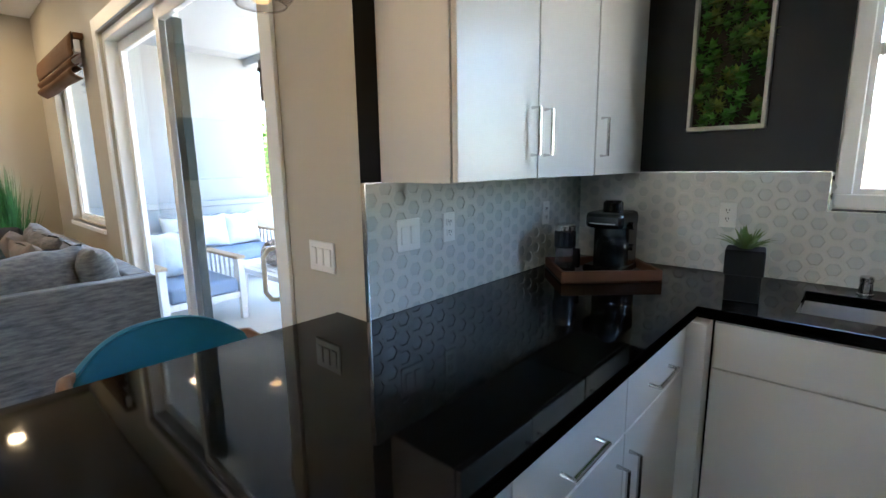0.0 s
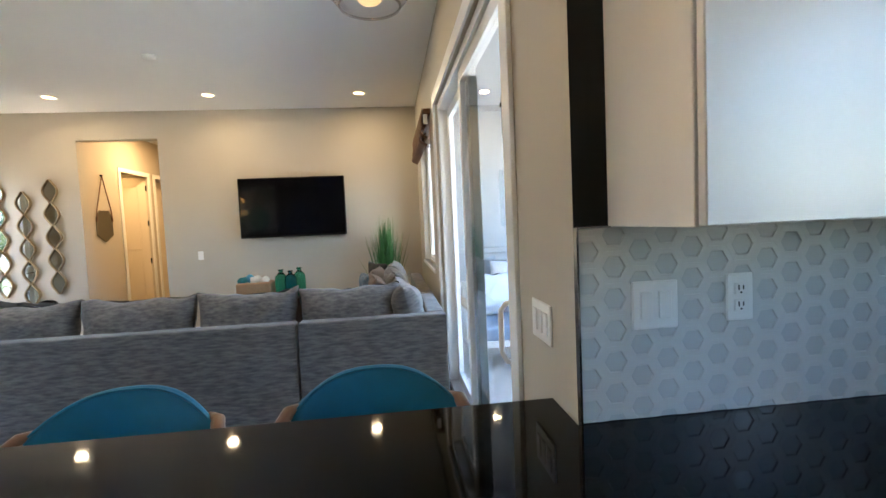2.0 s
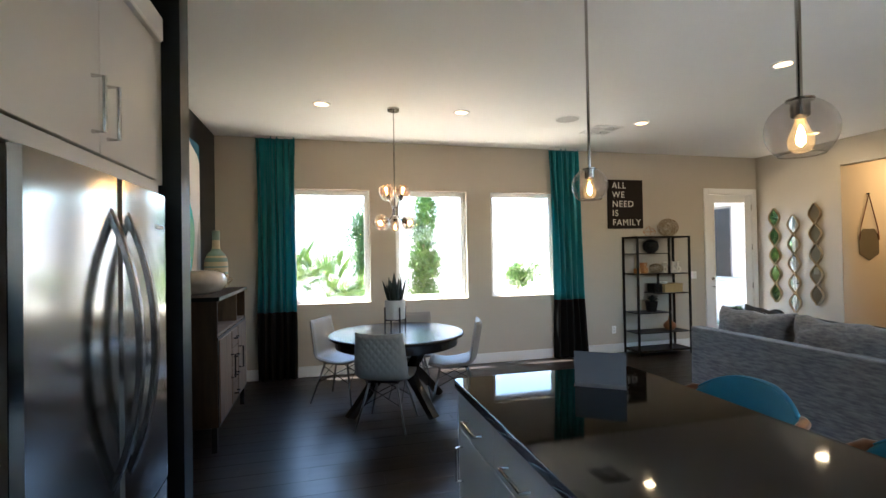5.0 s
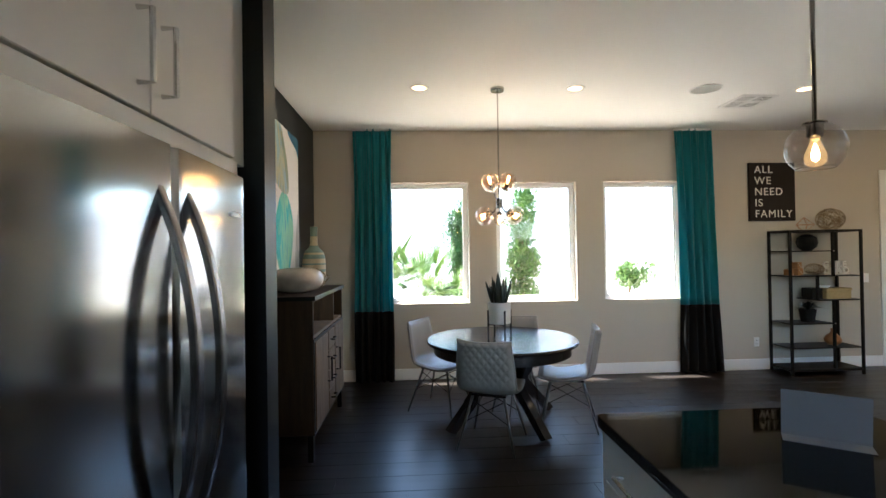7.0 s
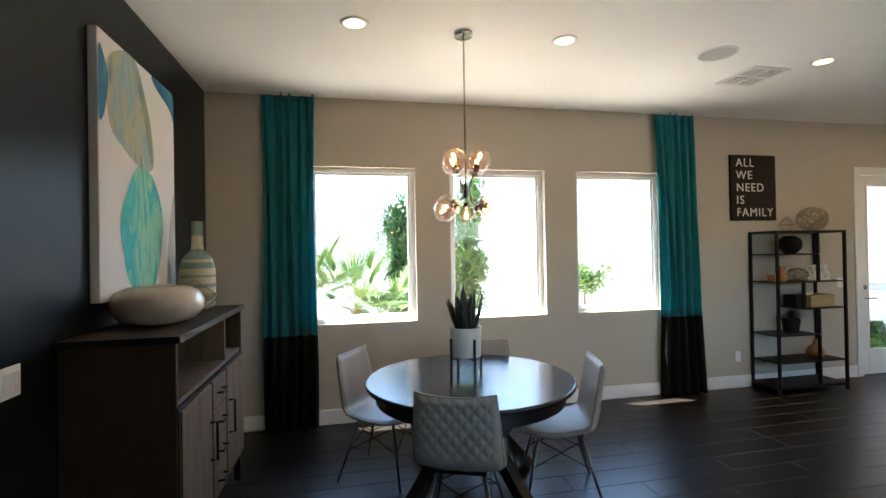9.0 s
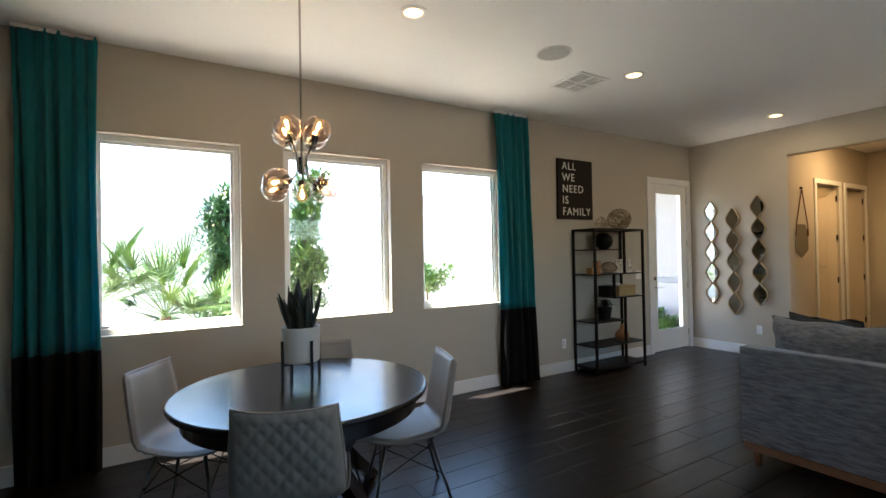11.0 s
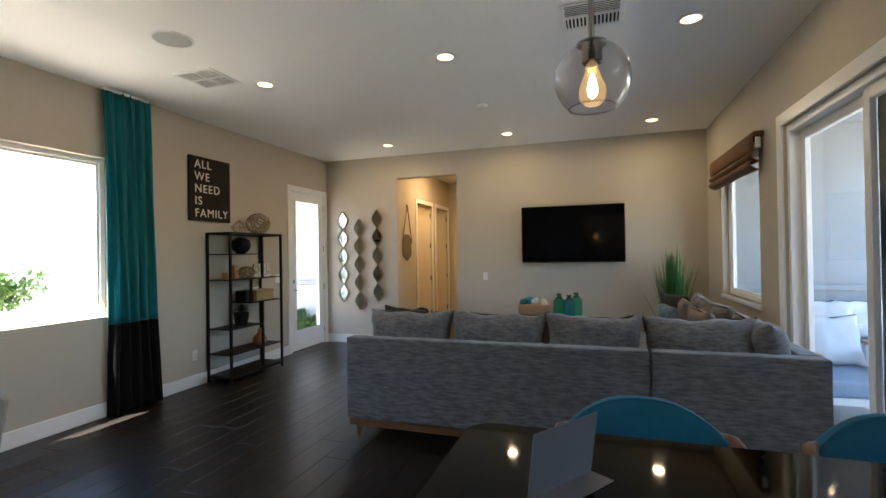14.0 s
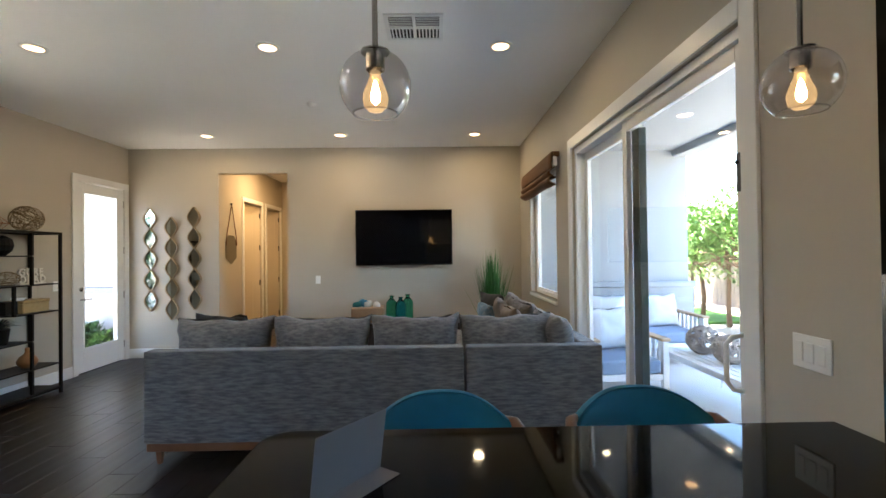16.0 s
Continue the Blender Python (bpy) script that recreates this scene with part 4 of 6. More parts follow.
for k, (mat, x, y, z, rx, rz, s, lab) in enumerate(((CHARC, -5.08, 1.90, 0.74, 14, 25, 0.48, "charcoal throw pillow on the sofa"), (TAUPE, -4.45, 1.92, 0.74, 18, -8, 0.48, "taupe throw pillow on the sofa"),
                                             (BLUEF, -4.62, 1.80, 0.70, 25, 10, 0.42, "blue patterned throw pillow on the sofa"), (TAUPE, -3.75, 1.92, 0.74, 16, 8, 0.46, "taupe throw pillow on the sofa"),
                                             (CHARC, -3.30, -0.55, 0.76, 12, 78, 0.46, "charcoal throw pillow on the sofa"))):
    o = solo("throw_pillow", cushion(s, 0.17, s, 0.08, seed=20 + k), mat, lab, "pillow", "throw pillows", smooth=True)
    o.matrix_basis = pose(x, y, z, rx, 0, rz)

# ---------- counter stools ----------
st = thing("counter_stool", (-0.985, 1.942, 0), 0, "teal velvet counter stool with curved back and walnut frame", "stool", "counter stools")


def back_shell(u, v):
    """A padded band: u runs round its section, v from side to side."""
    s = 2 * v - 1
    top, low = 0.945 - 0.112 * abs(s) ** 2.7, 0.775 + 0.02 * s * s
    end = min(1.0, (1 - abs(s)) * 16) ** 0.5
    a, half = 2 * math.pi * u, 0.5 * (top - low)
    c, z = math.cos(a), math.sin(a)
    thick = 0.024 * math.copysign(abs(c) ** 0.7, c) * (0.35 + 0.65 * end)
    x = -0.155 - 0.085 * (1 - s * s)
    return Vector((x + thick - 0.012 * z, (0.262 + thick * 0.6 * (1 if s > 0 else -1) * abs(s)) * s, 0.5 * (top + low) + half * math.copysign(abs(z) ** 0.75, z)))


part("backrest", surface(back_shell, 28, 48, True), TEAL, st, "curved teal velvet backrest", True)
part("piping", tube([back_shell(0.25, i / 48) + Vector((0.020, 0, -0.004)) for i in range(2, 47)], 0.004, 6), TEAL, st, smooth=True)
part("seat", lathe([(0.001, 0.60), (0.20, 0.60), (0.225, 0.61), (0.23, 0.645), (0.215, 0.668), (0.001, 0.675)], 32), TEAL, st, "round teal velvet seat", True)
for s in (-1, 1):
    part("arm", tube([(-0.195, s * 0.235, 0.838), (-0.165, s * 0.268, 0.842), (-0.10, s * 0.284, 0.822), (-0.02, s * 0.270, 0.75), (0.01, s * 0.20, 0.63)], 0.021, 10), WALNUT, st, "curved walnut arm end", True)
    for t in (-1, 1):
        part("leg", tube([(t * 0.15, s * 0.15, 0.61), (t * 0.21, s * 0.21, 0.0)], 0.019, 10, taper=0.65), WALNUT, st, smooth=True)
    part("stretcher", tube([(-0.185, s * 0.185, 0.22), (0.185, s * 0.185, 0.22)], 0.010, 8), WALNUT, st)
part("stretcher", tube([(0.185, -0.185, 0.22), (0.185, 0.185, 0.22)], 0.010, 8), WALNUT, st)
part("support", tube([(-0.19, 0, 0.62), (-0.245, 0, 0.80)], 0.018, 8), WALNUT, st)
copy_thing(st, pose(-0.965, 1.209, 0, 0, 0, 3))

# ---------- lamps ----------
WARM = (1.0, 0.72, 0.42)
BULB = glow("lamp_filament", (1.0, 0.58, 0.24), 9)
LENS = glow("downlight_lens", (1.0, 0.56, 0.22), 0.8)
SMOKE = glass_material("smoke_glass", (0.85, 0.83, 0.825), 0.0, 1.5, True, 0.7, 0.04)
# clear globes tinted pinkish for the warm reflections and glow in them
CLEAR = glass_material("glow_tinted_clear_glass", (0.96, 0.86, 0.81), 0.0, 1.5, True, 0.85, 0.07)
NICKEL = material("polished_nickel", (0.45, 0.43, 0.40), 0.15, 1.0)
BULBGLASS = bpy.data.materials.new("glowing_bulb_glass")
BULBGLASS.use_nodes = True
nt = BULBGLASS.node_tree
clear, shine, both = nt.nodes.new("ShaderNodeBsdfTransparent"), nt.nodes.new("ShaderNodeEmission"), nt.nodes.new("ShaderNodeAddShader")
clear.inputs[0].default_value = (0.9, 0.8, 0.62, 1)
shine.inputs[0].default_value, shine.inputs[1].default_value = (1.0, 0.64, 0.32, 1), 0.026
nt.links.new(clear.outputs[0], both.inputs[0])
nt.links.new(shine.outputs[0], both.inputs[1])
nt.links.new(both.outputs[0], nt.nodes["Material Output"].inputs[0])


def globe(parent, m, r, mat, open_at=-0.78, glow_r=0.017):
    """An open glass globe with socket and lit bulb; local -z is the open end."""
    prof = []
    n = 18
    for i in range(n + 1):
        c = open_at + (0.93 - open_at) * i / n
        prof.append((r * math.sqrt(max(0, 1 - c * c)), r * c))
    g = part("globe", lathe(prof, 32), mat, parent, "blown glass globe", True)
    g.matrix_basis = m
    rim = part("rim", tube([(prof[0][0] * math.cos(6.2832 * k / 32), prof[0][0] * math.sin(6.2832 * k / 32), prof[0][1]) for k in range(32)], 0.0022, 6, closed=True), mat, parent, smooth=True)
    rim.matrix_basis = m
    g.visible_shadow = rim.visible_shadow = False
    s = part("socket", lathe([(0.001, r * 1.0), (r * 0.40, r * 0.98), (r * 0.40, r * 0.93), (0.021, r * 0.90), (0.021, r * 0.45), (0.016, r * 0.40)], 20), NICKEL, parent, smooth=False)
    s.matrix_basis = m
    bz = r * 0.42
    b = part("bulb", lathe([(0.011, bz), (0.0125, bz - 0.012), (0.019, bz - 0.03), (0.027, bz - 0.05), (0.0285, bz - 0.062), (0.025, bz - 0.078), (0.015, bz - 0.088), (0.001, bz - 0.091)], 20), BULBGLASS, parent, "clear filament bulb", True)
    b.matrix_basis, b.visible_shadow = m, False
    f = part("filament", lathe([(0.001, bz - 0.020), (glow_r * 0.35, bz - 0.032), (glow_r * 0.62, bz - 0.052), (glow_r * 0.55, bz - 0.066), (0.001, bz - 0.074)], 12), BULB, parent, "glowing filament", True)
    f.matrix_basis = m


pd = thing("pendant_lamp", (-0.472, 2.003, 1.825), 0, "smoked glass globe pendant lamp on a nickel rod", "pendant lamp", "pendant lamps over the counter")
globe(pd, pose(0, 0, 0), 0.078, SMOKE)
part("rod", tube([(0, 0, 0.076), (0, 0, 1.18)], 0.0065, 10), NICKEL, pd)
part("canopy", lathe([(0.001, 1.18), (0.012, 1.175), (0.055, 1.185), (0.06, 1.205), (0.001, 1.205)], 28), NICKEL, pd)
copy_thing(pd, pose(-0.470, 1.061, 1.825))

ch = thing("chandelier", (-0.022, -1.812, 1.98), 20, "nine-globe chandelier of clear glass on nickel arms", "chandelier")
part("rod", tube([(0, 0, 0.04), (0, 0, 1.03)], 0.006, 10), NICKEL, ch)
part("canopy", lathe([(0.001, 1.02), (0.058, 1.022), (0.062, 1.032), (0.062, 1.05), (0.001, 1.05)], 28), NICKEL, ch)
part("hub", lathe([(0.001, -0.05), (0.022, -0.05), (0.022, 0.045), (0.001, 0.045)], 20), NICKEL, ch)
for i in range(4):
    a = math.pi / 2 * i + 0.28
    d = Vector((math.cos(a), math.sin(a), 0))
    bend = [(0.084, 0.128), (0.066, 0.095), (0.042, 0.055), (0.034, 0.015), (0.034, -0.02), (0.046, -0.055), (0.080, -0.085), (0.128, -0.100)]
    part("arm", tube([d * r + Vector((0, 0, z)) for r, z in bend], 0.005, 8), NICKEL, ch, smooth=True)
    part("arm_bracket", tube([d * 0.015, d * 0.036], 0.005, 8), NICKEL, ch)
    for (r, z), el in ((bend[0], 66), (bend[-1], -16)):
        axis = (d * math.cos(radians(el)) + Vector((0, 0, math.sin(radians(el))))).normalized()
        m = Matrix.Translation(d * r + Vector((0, 0, z)) + axis * 0.068) @ (-axis).to_track_quat('Z', 'Y').to_matrix().to_4x4()
        globe(ch, m, 0.076, CLEAR, -0.80, 0.016)
part("drop", tube([(0, 0, -0.05), (0, 0, -0.085)], 0.006, 8), NICKEL, ch)
globe(ch, pose(0, 0, -0.140), 0.058, CLEAR, -0.80, 0.016)

rl = thing("recessed_light", (-2.95, -1.79, CEIL_Z), 0, "lit recessed downlight with a white trim ring", "recessed light", "recessed lights")
part("trim_ring", lathe([(0.062, -0.002), (0.064, -0.008), (0.085, -0.007), (0.09, -0.001), (0.09, 0.0)], 32), TRIM, rl, smooth=True)
part("lens", lathe([(0.001, -0.004), (0.062, -0.004)], 32), LENS, rl, "glowing lens")
SPOTS = [(-2.95, -1.79), (-2.96, -0.06), (-2.96, 1.70), (-5.55, -1.78), (-5.55, -0.04), (-5.55, 1.72), (0.69, -1.80), (-0.745, -1.80)]
for i, (x, y) in enumerate(SPOTS):
    if i:
        copy_thing(rl, pose(x, y, CEIL_Z))
    disc_lamp("downlight_lamp", (x, y, CEIL_Z - 0.012), (x, y, 0), 0.11, (0.34 if i < 3 else 0.6) if i < 6 else 0.16, WARM)
disc_lamp("downlight_lamp", (-7.6, -1.4, 3.015), (-7.6, -1.4, 0), 0.12, 2.8, (1.0, 0.60, 0.28))
copy_thing(rl, pose(-7.6, -1.4, 3.03))
copy_thing(rl, pose(-7.7, -2.75, 3.03))
disc_lamp("downlight_lamp", (-7.7, -2.75, 3.015), (-7.7, -2.75, 0), 0.12, 1.6, (1.0, 0.58, 0.22))

for x, y in ((-1.995, -1.81), (-2.06, 1.40)):
    sk = thing("ceiling_speaker", (x, y, CEIL_Z), 0, "round white ceiling speaker grille", "ceiling speaker", "ceiling speakers")
    part("rim", lathe([(0.125, -0.001), (0.127, -0.006), (0.138, -0.006), (0.14, 0)], 36), TRIM, sk, smooth=True)
    part("grille", lathe([(0.001, -0.005), (0.125, -0.003)], 36), material("speaker_mesh", (0.50, 0.50, 0.48), 0.7, var=0.1, scale=30, fine=400, bump=0.4), sk, "perforated grille")
sm = thing("smoke_detector", (-4.26, -0.07, CEIL_Z), 0, "small white round smoke detector", "smoke detector")
part("body", lathe([(0.001, -0.035), (0.045, -0.033), (0.055, -0.015), (0.058, 0)], 28), PLATE, sm, smooth=True)
part("cap", lathe([(0.001, -0.037), (0.02, -0.036), (0.021, -0.034)], 16), PLATE, sm)


def vent(x, y, rz, mode):
    v = thing("ceiling_vent", (x, y, CEIL_Z), rz, "white louvred ceiling air vent", "air vent", "ceiling vents")
    a, b = 0.20, 0.185
    # near-black sheet paints the shade between the slats
    part("backing", boxed((-a + 0.02, a - 0.02, -b + 0.02, b - 0.02, -0.004, 0.0)), material("vent_shadow", (0.02, 0.02, 0.02), 0.8), v, "dark sheet for the shade behind the slats")
    for s in ((-a, a, -b, -b + 0.03), (-a, a, b - 0.03, b), (-a, -a + 0.03, -b + 0.03, b - 0.03), (a - 0.03, a, -b + 0.03, b - 0.03), (-0.012, 0.012, -b + 0.03, b - 0.03)):
        part("frame", boxed((*s, -0.012, 0), bevel=0.002), TRIM, v)
    part("frame", boxed((-a + 0.03, a - 0.03, -0.012, 0.012, -0.0118, -0.001)), TRIM, v)
    for half in (-1, 1):
        for q in (-1, 1):
            for i in range(6):
                if mode == (q > 0):
                    x0 = half * 0.02 + half * (i + 0.5) * 0.0245
                    part("slat", boxed((x0 - 0.0055, x0 + 0.0055, min(q * 0.014, q * 0.152), max(q * 0.014, q * 0.152), -0.0125, -0.0095)), TRIM, v)
                else:
                    y0 = q * 0.016 + q * (i + 0.5) * 0.0225
                    part("slat", boxed((min(half * 0.014, half * 0.168), max(half * 0.014, half * 0.168), y0 - 0.0042, y0 + 0.0042, -0.0125, -0.0095)), TRIM, v)
    return v


vent(-2.655, 1.06, 90, True)
vent(-2.65, -2.155, 90, False)

# ---------- curtains ----------
TEALC = material("teal_curtain", (0.004, 0.175, 0.20), 0.85, var=0.12, scale=8, fine=240, bump=0.2, sheen=0.2)
nt = TEALC.node_tree
thru, blend = nt.nodes.new("ShaderNodeBsdfTranslucent"), nt.nodes.new("ShaderNodeMixShader")
thru.inputs[0].default_value, blend.inputs[0].default_value = (0.01, 0.36, 0.43, 1), 0.36
nt.links.new(nt.nodes["Principled BSDF"].outputs[0], blend.inputs[1])
nt.links.new(thru.outputs[0], blend.inputs[2])
nt.links.new(blend.outputs[0], nt.nodes["Material Output"].inputs[0])
DARKC = material("charcoal_curtain", (0.009, 0.009, 0.009), 0.9, spec=0.1, var=0.12, scale=8, fine=240, bump=0.2)


def curtain(x0, x1, flare, drift, seed):
    c = thing("curtain", ((x0 + x1) / 2, Y_SOUTH + 0.075, 0), 0, "teal curtain panel with a charcoal lower band", "curtain", "window curtains")
    w, H, split = (x1 - x0), 3.026, 0.845

    def sheet(z_lo, z_hi):
        def fn(u, v):
            z = z_lo + (z_hi - z_lo) * v
            t = 1 - z / H
            ww = w * (1 + flare * max(0, t - 0.7) * 1.6 - 0.05 * math.sin(math.pi * min(1, t * 1.2)))
            ph = 2 * math.pi * 5 * u
            amp = 0.020 + 0.018 * t
            amp *= 0.45 + 0.55 * min(1, t * 9)
            return Vector(((u - 0.5) * ww - drift * t + 0.008 * math.sin(ph * 0.5 + 5 * t + seed), amp * math.sin(ph + 0.9 * math.sin(3 * t + seed)) + 0.006 * math.sin(ph * 2.3 + seed + 4 * t), z))
        return surface(fn, 96, 26)
    solidify(part("upper_panel", sheet(split, H), TEALC, c, "teal upper cloth", True), 0.004)
    solidify(part("lower_band", sheet(0.008, split + 0.012), DARKC, c, "charcoal lower band", True), 0.0035)
    part("track", boxed((-w / 2, w / 2, -0.015, 0.015, 3.005, CEIL_Z), bevel=0.003), TRIM, c)
    return c


curtain(1.025, 1.49, -0.1, 0.0, 0.3)
curtain(-2.945, -2.455, 0.35, 0.085, 1.7)


# ---------- sign ----------
def lettering(text, size, mat, parent, name, m, depth=0.002, bold=0.0):
    cu = bpy.data.curves.new(name, 'FONT')
    cu.body, cu.size, cu.extrude, cu.offset = text, size, depth, bold
    cu.space_character = 1.16
    ob = new(name, cu)
    me = bpy.data.meshes.new_from_object(ob.evaluated_get(bpy.context.evaluated_depsgraph_get()))
    bpy.data.objects.remove(ob)
    me.materials.clear()
    me.materials.append(mat)
    o = new(name, me)
    o.parent = parent
    o.matrix_basis = m
    return o


SIGNB = material("dark_brown_board", (0.014, 0.008, 0.0065), 0.55, spec=0.22, var=0.2, scale=8, fine=60)
LETTER = material("off_white_letter", (0.72, 0.68, 0.60), 0.6)
sg = thing("wall_sign", (-3.756, Y_SOUTH, 1.872), 180, "dark brown wall sign with white block letters", "sign")
part("board", boxed((-0.302, 0.302, -0.032, -0.001, 0, 0.737), bevel=0.004), SIGNB, sg)
for i, t in enumerate(("ALL", "WE", "NEED", "IS", "FAMILY")):
    lettering(t, 0.134, LETTER, sg, "lettering", pose(-0.235, -0.0335, 0.606 - 0.140 * i, 90), 0.002, 0.0)

# ---------- metal shelf ----------
sh = thing("metal_shelf", (-4.145, Y_SOUTH + 0.19, 0), 180, "open black metal shelf unit with staggered shelves", "shelf")
SW, SD, SH = 0.445, 0.165, 1.74
for x in (-SW, SW):
    for y in (-SD, SD):
        part("post", boxed((x - 0.0125, x + 0.0125, y - 0.0125, y + 0.0125, 0, SH - 0.025)), BLACK, sh)
for z in (SH - 0.025, 0.05):
    for s in ((-SW - 0.0125, SW + 0.0125, -SD - 0.0125, -SD + 0.0125), (-SW - 0.0125, SW + 0.0125, SD - 0.0125, SD + 0.0125), (-SW - 0.0125, -SW + 0.0125, -SD + 0.0125, SD - 0.0125), (SW - 0.0125, SW + 0.0125, -SD + 0.0125, SD - 0.0125)):
        part("rail", boxed((s[0] + (0.0126 if z < 1 and s[0] < -SW and s[1] > SW else 0), s[1] - (0.0126 if z < 1 and s[0] < -SW and s[1] > SW else 0), s[2], s[3], z, z + 0.025)), BLACK, sh)
for a, b, z in ((-SW, SW, 0.08), (-SW, SW, 0.33), (-SW, 0.10, 0.62), (-0.10, SW, 0.90), (-SW, SW, 1.19), (-SW, 0.10, 1.49), (-SW, SW, SH)):
    part("shelf_board", boxed((a + 0.001, b - 0.001, -SD, SD, z - 0.012, z), bevel=0.002), BLACK, sh)
for x, z0, z1 in ((0.10, 1.49, SH - 0.012), (-0.10, 0.90, 1.178), (0.10, 0.62, 0.888), (0.10, 0.08, 0.318), (0.10, 1.19, 1.478), (0.10, 0.33, 0.608)):
    part("divider", boxed((x - 0.0125, x + 0.0125, -SD, -SD + 0.025, z0, z1)), BLACK, sh)
SHX, SHY = -4.145, Y_SOUTH + 0.19


def on_shelf(lx, ly, z):
    return (SHX - lx, SHY - ly, z)


def wire_ball(name, loc, r, n, flat, mat, label, seed, thick=0.0022):
    b = thing(name, (loc[0], loc[1], loc[2]), 0, label, "ornament")
    rg = random.Random(seed)
    for k in range(n):
        ax = Vector((rg.gauss(0, 1), rg.gauss(0, 1), rg.gauss(0, 1))).normalized()
        u = ax.orthogonal().normalized()
        v = ax.cross(u)
        off = rg.uniform(-0.5, 0.5)
        rr = math.sqrt(1 - off * off)
        pts = [(ax * off + (u * math.cos(t * 0.3142) + v * math.sin(t * 0.3142)) * rr) * r for t in range(20)]
        part("strand", tube([(p.x, p.y, p.z * flat + r * flat) for p in pts], thick, 5, closed=True), mat, b)
    return b


BRASS = material("dull_gold_wire", (0.30, 0.22, 0.13), 0.4, 0.8)
COPPER = material("copper_wire", (0.45, 0.20, 0.10), 0.35, 0.9)
wire_ball("wire_orb", on_shelf(0.22, 0, SH), 0.145, 26, 0.92, BRASS, "woven wire orb on top of the shelf", 3, 0.0024)
cp = thing("copper_prism", on_shelf(-0.10, 0.02, SH), 0, "open copper wire prism on top of the shelf", "ornament")
tops = [(0.0, 0, 0.16)]
ringp = [(0.10 * math.cos(6.283 * i / 5), 0.10 * math.sin(6.283 * i / 5), 0.07) for i in range(5)]
for i in range(5):
    part("rod", tube([ringp[i], ringp[(i + 1) % 5]], 0.0025, 5), COPPER, cp)
    part("rod", tube([ringp[i], (0.0, 0, 0.16)], 0.0025, 5), COPPER, cp)
    part("rod", tube([ringp[i], (0.03 * math.cos(6.283 * i / 5), 0.03 * math.sin(6.283 * i / 5), 0.002)], 0.0025, 5), COPPER, cp)
o = solo("black_vase", lathe([(0.001, 0), (0.05, 0.0), (0.10, 0.05), (0.112, 0.10), (0.10, 0.16), (0.05, 0.195), (0.03, 0.20), (0.001, 0.19)], 16), MATTEBLK, "faceted round black vase on the shelf", "vase", loc=on_shelf(-0.09, 0, 1.49))
WOODC = material("light_wood_block", (0.42, 0.20, 0.07), 0.6, var=0.2, scale=12, fine=60)
for lx, z, s in ((-0.33, 1.19, 0.075), (-0.22, 1.19, 0.085), (-0.225, 1.276, 0.075)):
    bl = thing("dice_block", on_shelf(lx, 0.0, z), 12, "wooden block with pale spots on the shelf", "wooden block", "wooden blocks")
    part("cube", boxed((-s / 2, s / 2, -s / 2, s / 2, 0, s), bevel=0.005), WOODC, bl)
    for dz in (0.25, 0.5, 0.75):
        o = part("spot", lathe([(0.0005, 0), (0.006, 0), (0.006, 0.001), (0.0005, 0.001)], 10), LETTER, bl)
        o.matrix_basis = pose((dz - 0.5) * s, s / 2, dz * s, -90)
wire_ball("wire_basket_ball", on_shelf(0.0, 0.0, 1.19), 0.10, 14, 0.7, BRASS, "small woven wire ball on the shelf", 8)
for lx, t1, t2 in ((0.17, "GO", "OD"), (0.34, "RE", "AD")):
    gd = thing("letter_bookend", on_shelf(lx, 0.02, 1.19), 0, "pale wooden letter bookend standing on the shelf", "bookend", "letter bookends")
    part("foot", boxed((-0.075, 0.075, -0.04, 0.06, 0.0, 0.012), bevel=0.002), LETTER, gd)
    if lx < 0.3:
        part("upright", boxed((-0.10, -0.078, -0.04, 0.06, 0.0, 0.17), bevel=0.002), LETTER, gd)
    for i, t in enumerate((t1, t2)):
        o = lettering(t, 0.105, LETTER, gd, "letters", pose(0.068, 0.03, 0.092 - 0.076 * i, 90, 0, 180), 0.012, 0.003)
FIBRE = material("woven_box", (0.40, 0.29, 0.13), 0.8, var=0.2, scale=30, fine=160, bump=0.5)
bx = thing("storage_box", on_shelf(0.22, 0.0, 0.90), 0, "tan woven storage box with a lid", "box")
part("body", boxed((-0.16, 0.16, -0.10, 0.10, 0, 0.10), bevel=0.006), FIBRE, bx)
part("lid", boxed((-0.165, 0.165, -0.105, 0.105, 0.10, 0.13), bevel=0.006), FIBRE, bx)
o = solo("dish", lathe([(0.001, 0), (0.04, 0.0), (0.065, 0.025), (0.055, 0.03), (0.001, 0.032)], 24), PLATE, "small pale dish on the storage box", "dish", loc=on_shelf(0.12, 0.0, 1.03), smooth=True)
o = solo("black_box", boxed((-0.07, 0.07, -0.08, 0.08, 0, 0.13), bevel=0.004), MATTEBLK, "small black box on the shelf", "box", loc=on_shelf(-0.02, 0.02, 0.90))
fp = thing("fern_pot", on_shelf(-0.10, 0.0, 0.62), 0, "dark leafy plant in a black pot on the shelf", "potted plant")
part("pot", lathe([(0.001, 0), (0.07, 0), (0.09, 0.15), (0.08, 0.15), (0.001, 0.14)], 24), MATTEBLK, fp)
bm = bmesh.new()
for i in range(60):
    a, el = rng.uniform(0, 6.283), rng.uniform(0.0, 1.3)
    r = rng.uniform(0.10, 0.22)
    blade(bm, (0, 0, 0.14), (r * math.cos(el) * math.cos(a), max(-0.15, min(0.16, r * math.cos(el) * math.sin(a))), 0.13 + 0.13 * math.sin(el)), 0.009, 0.03, 4)
part("leaves", bm, DARKLEAF, fp)
TERRA = material("amber_wood", (0.38, 0.17, 0.06), 0.35, var=0.2, scale=14, fine=60, stretch=(1, 1, 0.4))
